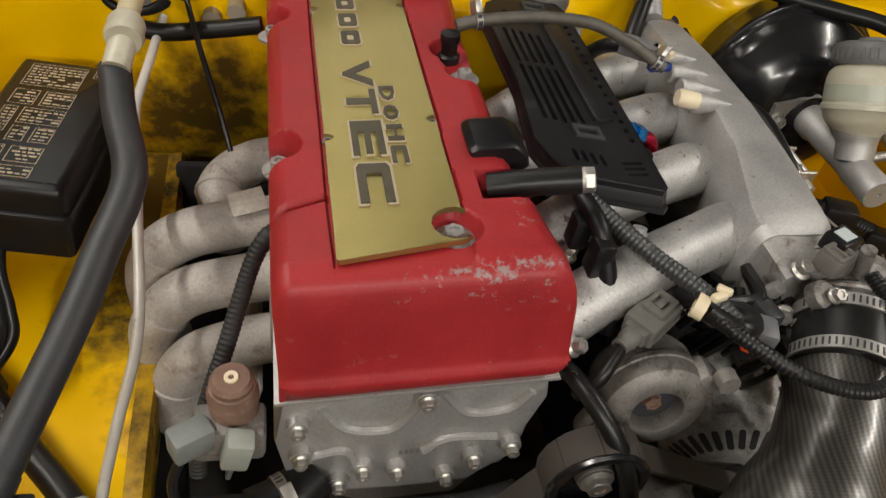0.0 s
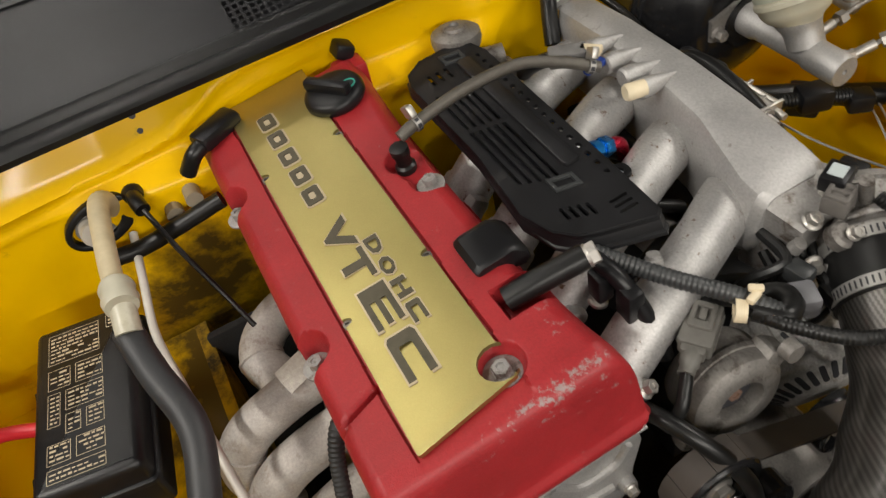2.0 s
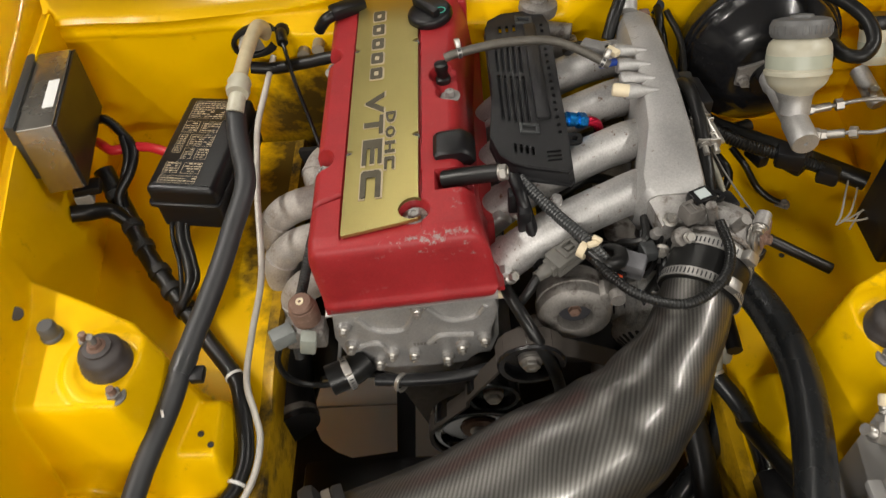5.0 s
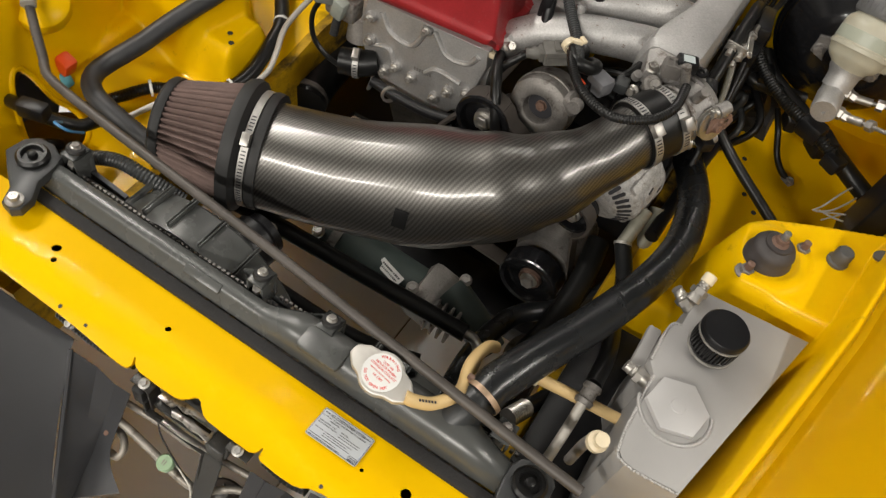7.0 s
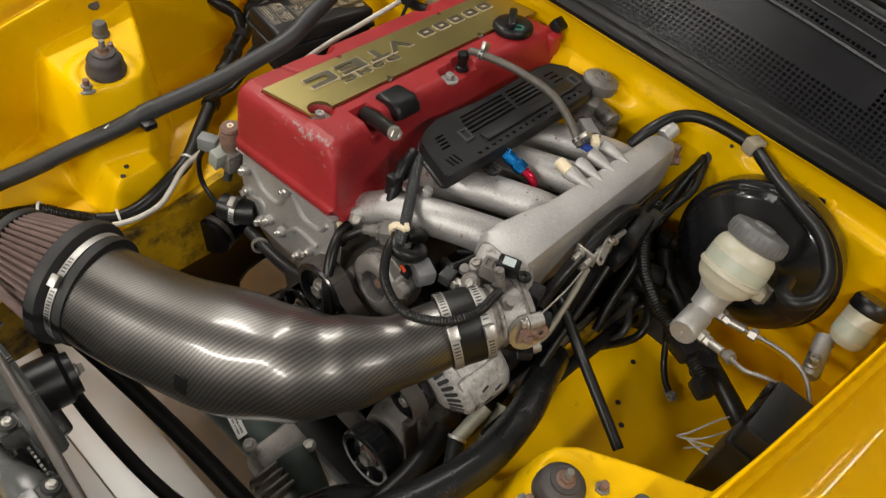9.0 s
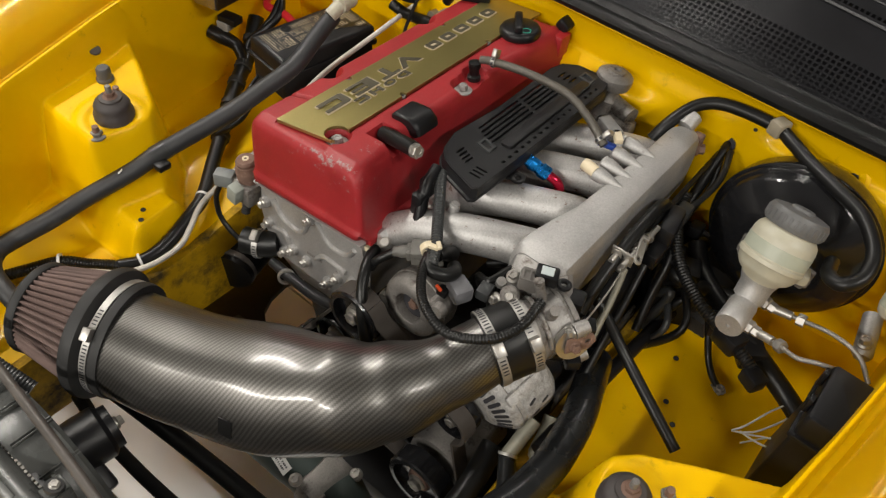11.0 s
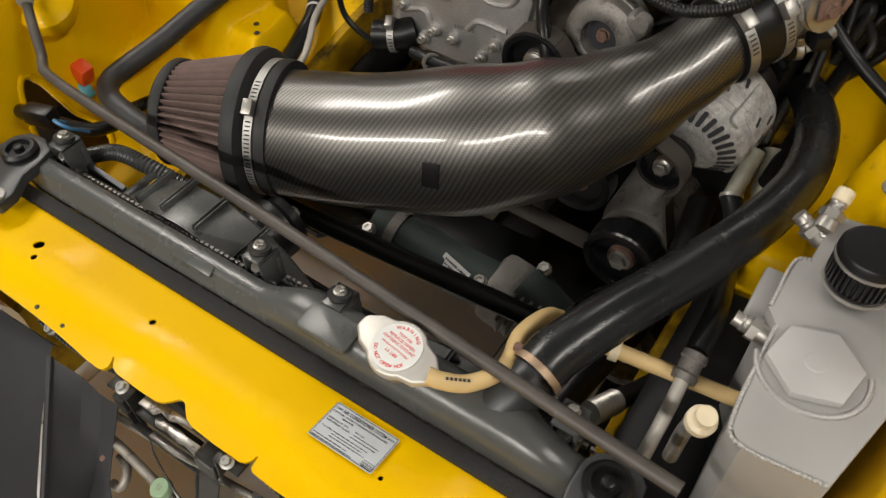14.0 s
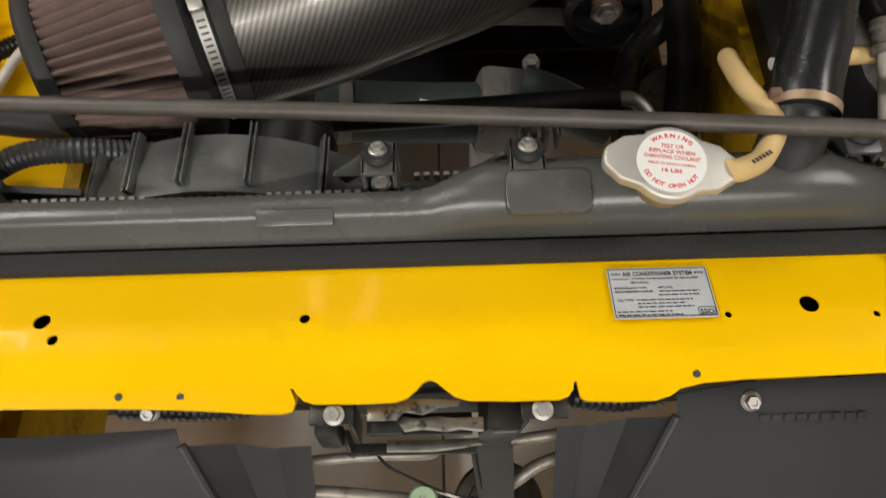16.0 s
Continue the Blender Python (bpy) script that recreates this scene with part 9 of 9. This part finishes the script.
part("tape_band", lathe([(0.0142, -0.012), (0.0152, -0.012), (0.0152, 0.012), (0.0142, 0.012), (0.0142, -0.012)], HL[5], Vector(HL[6]) - Vector(HL[4]), 24), GREY_PLASTIC, hh, "grey tape band")
part("bracket", box((-0.365, 0.548, 0.690), (0.018, 0.022, 0.012), 0.003), BLACK, hh)
part("seam_tear", box((-0.3995, 0.498, 0.6875), (0.003, 0.012, 0.001), 0.0004, Matrix.Rotation(0.4, 4, "Z")), WHITE, hh, "small pale tear")
hp = thing("heater_pipe", "cream plastic heater pipe joining the hose to the firewall", "pipe", (-0.325, 1.0, 0.82))
part("pipe", tube([(-0.318, 1.085, 0.815), (-0.320, 1.066, 0.838), (-0.322, 1.035, 0.852), (-0.325, 0.95, 0.856), (-0.327, 0.90, 0.850)], [0.012, 0.0125, 0.0105, 0.010, 0.010], 16), mat("dirty_cream_plastic", (0.50, 0.42, 0.27), 0.5, vary=0.15, vary_scale=40), hp)
part("joint", lathe([(0, -0.014), (0.0145, -0.014), (0.0165, -0.008), (0.0150, 0.0), (0.0170, 0.006), (0.015, 0.014), (0, 0.014)], (-0.3255, 0.905, 0.851), (0.0, -1, -0.1), 20), RESERVOIR, hp, "translucent joint")
part("sleeve", tube([(-0.3262, 0.900, 0.848), (-0.331, 0.875, 0.832)], 0.0118, 16, 4), RESERVOIR, hp)
part("stub", tube([(-0.348, 1.09, 0.806), (-0.346, 1.06, 0.812), (-0.338, 1.03, 0.83)], 0.012, 14), mat("pale_grey_pipe", (0.45, 0.42, 0.36), 0.5), hp)
og = thing("oval_grommet", "black oval rubber grommet round the heater pipes in the firewall", "grommet", (-0.335, 1.09, 0.78))
part("rubber", flat(ring(0, 0, 0.042, 32, 0.027), 0.010, Matrix.Translation((-0.335, 1.073, 0.808)) @ Matrix.Rotation(radians(82), 4, "X") @ Matrix.Rotation(0.25, 4, "Z"), 0.003, [ring(-0.006, 0, 0.028, 24, 0.017)]), RUBBER, og)
part("plug", flat(ring(0, 0, 0.030, 24, 0.018), 0.006, Matrix.Translation((-0.335, 1.078, 0.808)) @ Matrix.Rotation(radians(82), 4, "X") @ Matrix.Rotation(0.25, 4, "Z"), 0.002), mat("dusty_grey_disc", (0.28, 0.26, 0.24), 0.6, vary=0.2, vary_scale=40), og)
og2 = thing("cable_grommet", "cable grommets in the firewall with a hanging cable", "grommet", (-0.27, 1.08, 0.78))
for x, z, r in ((-0.291, 0.823, 0.012), (-0.262, 0.790, 0.013), (-0.236, 0.806, 0.016)):
    part("ring", lathe([(r * 0.5, 0), (r, 0), (r, 0.004), (r * 0.8, 0.010), (r * 0.5, 0.010), (r * 0.5, 0)], (x, 1.080, z), (0, -1, 0.1), 20), RUBBER if r < 0.013 else ALU_DARK, og2)
part("pipe_end", tube([(-0.236, 1.085, 0.804), (-0.236, 1.045, 0.806)], 0.0095, 14, 3), mat("tan_pipe_end", (0.30, 0.26, 0.19), 0.5, 0.2), og2)
part("pipe_end", tube([(-0.262, 1.085, 0.790), (-0.262, 1.055, 0.790)], 0.010, 14, 3), mat("tan_pipe_end_b", (0.26, 0.22, 0.16), 0.5, 0.2), og2)
part("boot", tube([(-0.292, 1.08, 0.824), (-0.290, 1.06, 0.826), (-0.287, 1.045, 0.822)], 0.0085, 12), RUBBER, og2)
part("cable", tube([(-0.287, 1.047, 0.822), (-0.272, 1.00, 0.79), (-0.252, 0.955, 0.745), (-0.240, 0.93, 0.71)], 0.0030, 8), BLACK, og2, "thin black cable with a metal end")
part("cable_end", tube([(-0.246, 0.942, 0.728), (-0.240, 0.93, 0.71)], 0.0022, 8, 3), ALU_DARK, og2)
part("cross_hose", tube([(-0.345, 1.045, 0.782), (-0.31, 1.045, 0.778), (-0.26, 1.040, 0.788), (-0.21, 1.035, 0.800)], 0.0095, 14), RUBBER, og2)

fuse = thing("fuse_box", "black plastic fuse box with a printed diagram on its lid", "fuse box", (-0.41, 0.89, 0.64))
FM = Matrix.Translation((-0.4100, 0.893, 0.755)) @ Matrix.Rotation(radians(-8.5), 4, "Z") @ Matrix.Rotation(radians(1), 4, "X")
flid = part("lid", flat(rounded(-0.052, -0.083, 0.050, 0.118, 0.008), 0.030, FM, 0.009, seg=3), BLACK, fuse)
part("lip", flat(rounded(-0.056, -0.087, 0.054, 0.122, 0.009), 0.006, FM @ Matrix.Translation((0, 0, -0.029)), 0.002), BLACK, fuse)
part("body", flat(rounded(-0.050, -0.080, 0.048, 0.115, 0.006), 0.048, FM @ Matrix.Translation((0, 0, -0.033)), 0.002), BLACK, fuse)
for y in (-0.05, 0.05):
    part("catch", box(FM @ Vector((-0.057, y, -0.030)), (0.008, 0.016, 0.022), 0.002), BLACK, fuse)
random.seed(3)
diag = []
cells = [(-0.030, 0.040, 0.012, 0.072), (-0.030, 0.014, -0.012, 0.034), (-0.008, 0.014, 0.014, 0.034), (-0.030, -0.022, -0.020, 0.010), (-0.016, -0.010, 0.014, 0.010), (-0.016, -0.032, -0.004, -0.014), (0.0, -0.032, 0.014, -0.014), (-0.030, -0.056, -0.012, -0.038), (-0.008, -0.056, 0.014, -0.038), (-0.030, -0.072, 0.014, -0.060), (0.018, 0.060, 0.026, 0.074)]
for x0, y0, x1, y1 in cells:
    t_ = 0.0005
    diag += [(x0, y0, x1, y0 + t_), (x0, y1 - t_, x1, y1), (x0, y0, x0 + t_, y1), (x1 - t_, y0, x1, y1)]
    y = y0 + 0.003
    while y < y1 - 0.0025:
        x = x0 + 0.002
        while x < x1 - 0.002:
            w = random.uniform(0.002, 0.006)
            if random.random() < 0.86:
                diag.append((x, y, min(x + w, x1 - 0.001), y + random.uniform(0.0011, 0.0022)))
            x += w + 0.0012
        y += 0.0040
part("diagram", bars([(x0 * 1.25 + 0.001, y0 * 1.22 + 0.017, x1 * 1.25 + 0.001, y1 * 1.22 + 0.017) for x0, y0, x1, y1 in diag], FM @ Matrix.Translation((0, 0, 0.0004))), GOLDINK, flid, "pale printed fuse diagram")

ecu = thing("control_unit", "metal control unit box with a white label on the wing side", "control unit", (-0.57, 0.92, 0.76))
EM = Matrix.Translation((-0.589, 0.887, 0.826)) @ Matrix.Rotation(radians(11.4), 4, "Z") @ Matrix.Rotation(radians(-4.7), 4, "X")
part("case", flat(rounded(-0.024, -0.075, 0.024, 0.125, 0.003), 0.105, EM @ Matrix.Translation((0, 0, 0.040)), 0.002), mat("plated_case", (0.46, 0.43, 0.38), 0.26, 0.95, vary=0.08, vary_scale=20, spots=(0.35, 0.30, 0.24), spot_scale=30, spot_at=0.63, spot_soft=0.1), ecu)
part("side_bracket", flat([(-0.038, -0.066), (-0.0245, -0.072), (-0.0245, 0.125), (-0.038, 0.12)], 0.085, EM @ Matrix.Translation((0, 0, 0.044)), 0.002), GREY_PLASTIC, ecu)
part("side_plate", flat([(0.0245, -0.0745), (0.0285, -0.0745), (0.0285, 0.125), (0.0245, 0.125)], 0.103, EM @ Matrix.Translation((0, 0, 0.0385)), 0.002), BLACK, ecu, "black side bracket")
part("label", flat(rounded(0.004, -0.030, 0.019, 0.040, 0.001), 0.0004, EM @ Matrix.Translation((0, 0, 0.0407)), 0), WHITE, ecu, "white paper label")
part("plug", box((-0.590, 0.860, 0.703), (0.026, 0.022, 0.018), 0.003, Matrix.Rotation(0.2, 4, "Z")), mat("pale_grey_plug", (0.30, 0.29, 0.27), 0.5, vary=0.15, vary_scale=60), ecu, "pale grey plug")
part("plug_shell", box((-0.582, 0.866, 0.716), (0.040, 0.026, 0.014), 0.003, Matrix.Rotation(0.2, 4, "Z")), BLACK, ecu)
part("bolt", bolt(EM @ Vector((-0.039, -0.050, -0.045)), (-0.8, -0.5, 0.3), 0.0075, 0.008), STEEL, ecu)
for k, pts in enumerate(([(-0.595, 1.000, 0.735), (-0.575, 0.985, 0.745), (-0.554, 0.968, 0.740), (-0.530, 0.942, 0.722), (-0.535, 0.915, 0.700), (-0.555, 0.888, 0.675), (-0.553, 0.872, 0.652)], [(-0.600, 0.975, 0.710), (-0.582, 0.956, 0.718), (-0.563, 0.941, 0.720), (-0.536, 0.946, 0.720), (-0.505, 0.943, 0.720), (-0.468, 0.930, 0.715)])):
    solid("power_cable", tube(pts, 0.0075, 12), REDWIRE if k else BLACK, "red battery cable into the fuse box" if k else "black battery cable curling into the fuse box", "cable")
LOOM_L = [(-0.586, 0.930, 0.690), (-0.553, 0.877, 0.650), (-0.505, 0.798, 0.630), (-0.453, 0.730, 0.615), (-0.400, 0.660, 0.604), (-0.352, 0.600, 0.598), (-0.338, 0.560, 0.590), (-0.328, 0.500, 0.572), (-0.336, 0.460, 0.563), (-0.352, 0.432, 0.562), (-0.385, 0.400, 0.566), (-0.416, 0.374, 0.568), (-0.445, 0.325, 0.562), (-0.462, 0.293, 0.558)]
ll = thing("wing_harness", "black taped wiring harness along the inner wing", "wiring loom", (-0.4, 0.55, 0.6))
part("harness", tube(LOOM_L[:10], [0.0155, 0.015, 0.014, 0.013, 0.012, 0.012, 0.011, 0.011, 0.010, 0.010], 14), RUBBER, ll)
part("corrugated", ribbed(LOOM_L[9:], 0.0092, 0.0042), RUBBER, ll)
for k, (dx, dz, r) in enumerate(((0.0, 0.0, 0.0085), (0.010, 0.003, 0.0045), (-0.012, 0.004, 0.0035))):
    part("branch", tube([(-0.447 + dx, 0.845, 0.690), (-0.446 + dx, 0.805, 0.662 + dz), (-0.432 + dx, 0.765, 0.650 + dz), (-0.426 + dx, 0.735, 0.640 + dz), (-0.438, 0.705, 0.622), (-0.446, 0.715, 0.616)], r, 10), RUBBER, ll)
part("branch", tube([(-0.610, 0.838, 0.690), (-0.590, 0.846, 0.684), (-0.566, 0.862, 0.668), (-0.540, 0.855, 0.648)], [0.013, 0.014, 0.012, 0.010], 12), RUBBER, ll, "black taped branch with a plug")
part("branch", tube([(-0.545, 0.955, 0.735), (-0.540, 0.930, 0.712), (-0.552, 0.900, 0.678), (-0.546, 0.868, 0.650)], 0.0065, 10), RUBBER, ll)
for i, f in ((0, 0.6), (1, 0.35), (1, 0.8), (2, 0.4), (2, 0.85), (3, 0.3)):
    a, b = Vector(LOOM_L[i]), Vector(LOOM_L[i + 1])
    part("tape_turn", lathe([(0.0150, -0.006), (0.0166, -0.005), (0.0164, 0.006), (0.0150, 0.007)], a.lerp(b, f), b - a, 14), GREYRUBBER, ll)
for i in (5, 8, 11):
    part("tie", lathe([(0.0105, -0.002), (0.0128, -0.002), (0.0128, 0.002), (0.0105, 0.002), (0.0105, -0.002)], LOOM_L[i], Vector(LOOM_L[i + 1]) - Vector(LOOM_L[i - 1]), 18), WHITE, ll, "white cable tie")
WH = [(-0.312, 1.066, 0.785), (-0.322, 1.01, 0.765), (-0.331, 0.95, 0.745), (-0.322, 0.87, 0.742), (-0.315, 0.800, 0.728), (-0.309, 0.709, 0.681), (-0.322, 0.640, 0.642), (-0.329, 0.583, 0.612), (-0.318, 0.545, 0.588), (-0.311, 0.516, 0.573), (-0.314, 0.470, 0.567), (-0.330, 0.425, 0.569), (-0.365, 0.377, 0.582), (-0.380, 0.330, 0.582), (-0.392, 0.289, 0.578)]
solid("brake_pipe", tube(WH, 0.0047, 12), WHITEPIPE, "pale painted metal pipe winding along the frame leg", "pipe")

oc = thing("lamp_connector", "orange bulb socket on a light blue plug by the headlamp opening", "connector", (-0.49, 0.295, 0.58))
part("socket", box((-0.490, 0.296, 0.620), (0.024, 0.022, 0.030), 0.005, Matrix.Rotation(0.4, 4, "Y")), ORANGE, oc, "orange socket")
part("plug", box((-0.497, 0.290, 0.592), (0.022, 0.018, 0.026), 0.004, Matrix.Rotation(-0.5, 4, "Y")), LIGHTBLUE, oc, "light blue plug")
part("wires", tube([(-0.500, 0.300, 0.625), (-0.512, 0.305, 0.632), (-0.515, 0.30, 0.60), (-0.495, 0.28, 0.57)], 0.0022, 6), BLACK, oc)
hl = thing("headlamp_loom", "black headlamp wiring with plugs beside the radiator", "wiring loom", (-0.42, 0.2, 0.6))
part("loom", tube([(-0.50, 0.20, 0.62), (-0.455, 0.195, 0.635), (-0.425, 0.205, 0.628), (-0.40, 0.23, 0.61), (-0.395, 0.26, 0.60)], 0.009, 12), RUBBER, hl)
part("plug", box((-0.435, 0.198, 0.640), (0.040, 0.022, 0.024), 0.005, Matrix.Rotation(0.3, 4, "Z")), BLACK, hl)
part("corrugated", ribbed([(-0.325, 0.185, 0.640), (-0.285, 0.195, 0.655), (-0.245, 0.200, 0.652), (-0.20, 0.215, 0.625)], 0.0098, 0.0045), GREY_PLASTIC, hl)
part("wire", tube([(-0.385, 0.20, 0.65), (-0.375, 0.185, 0.668), (-0.36, 0.19, 0.66), (-0.36, 0.21, 0.64)], 0.002, 6), mat("blue_wire", (0.05, 0.2, 0.4), 0.4), hl)
for s in (-1, 1):
    hw = thing("headlamp_housing", "black headlamp housing seen through the opening in the inner wing", "headlamp", (s * 0.48, 0.2, 0.45), "headlamp housings")
    part("shell", lathe([(0, 0), (0.05, 0.004), (0.075, 0.02), (0.080, 0.09), (0, 0.09)], (s * 0.460, 0.230, 0.425), (0, 0, 1), 28), BLACK, hw)
    part("hose", tube([(s * 0.50, 0.19, 0.51), (s * 0.49, 0.20, 0.525), (s * 0.475, 0.23, 0.52), (s * 0.47, 0.25, 0.50)], 0.009, 10), RUBBER, hw)

for x, y in ((-0.375, 0.505), (-0.36, 0.49), (-0.352, 0.45), (0.42, 0.80), (0.445, 0.772), (0.395, 0.88)):
    z = apron_z(abs(x), y)
    solid("panel_hole", lathe([(0, 0), (0.0042, 0), (0.0042, 0.0008), (0, 0.0008)], (x, y, z + 0.0012), (0, 0, 1), 14), INK, "small round drain hole in the inner wing", "hole", "drain holes")

# front wheels, out of sight below the wings
for s in (-1, 1):
    part("wheel", lathe([(0.19, -0.10), (0.29, -0.10), (0.31, -0.07), (0.31, 0.07), (0.29, 0.10), (0.19, 0.10), (0.19, -0.10)], (s * 0.74, 0.53, 0.305), (1, 0, 0), 40), RUBBER, car)

# floor tiles
def tile_mesh():
    bm = box((0, 0, 0), (0.596, 0.596, 0.008), 0.0015)
    finish(bm)
    me = bpy.data.meshes.new("tile")
    bm.to_mesh(me)
    bm.free()
    me.materials.append(TILE)
    return me


tm = tile_mesh()
for i in range(12):
    for j in range(13):
        t_ = new("tile", tm)
        t_.parent = floor
        t_.location = Vector((-3.3 + 0.6 * i, -3.1 + 0.6 * j + 0.08, -0.002)) - floor.location
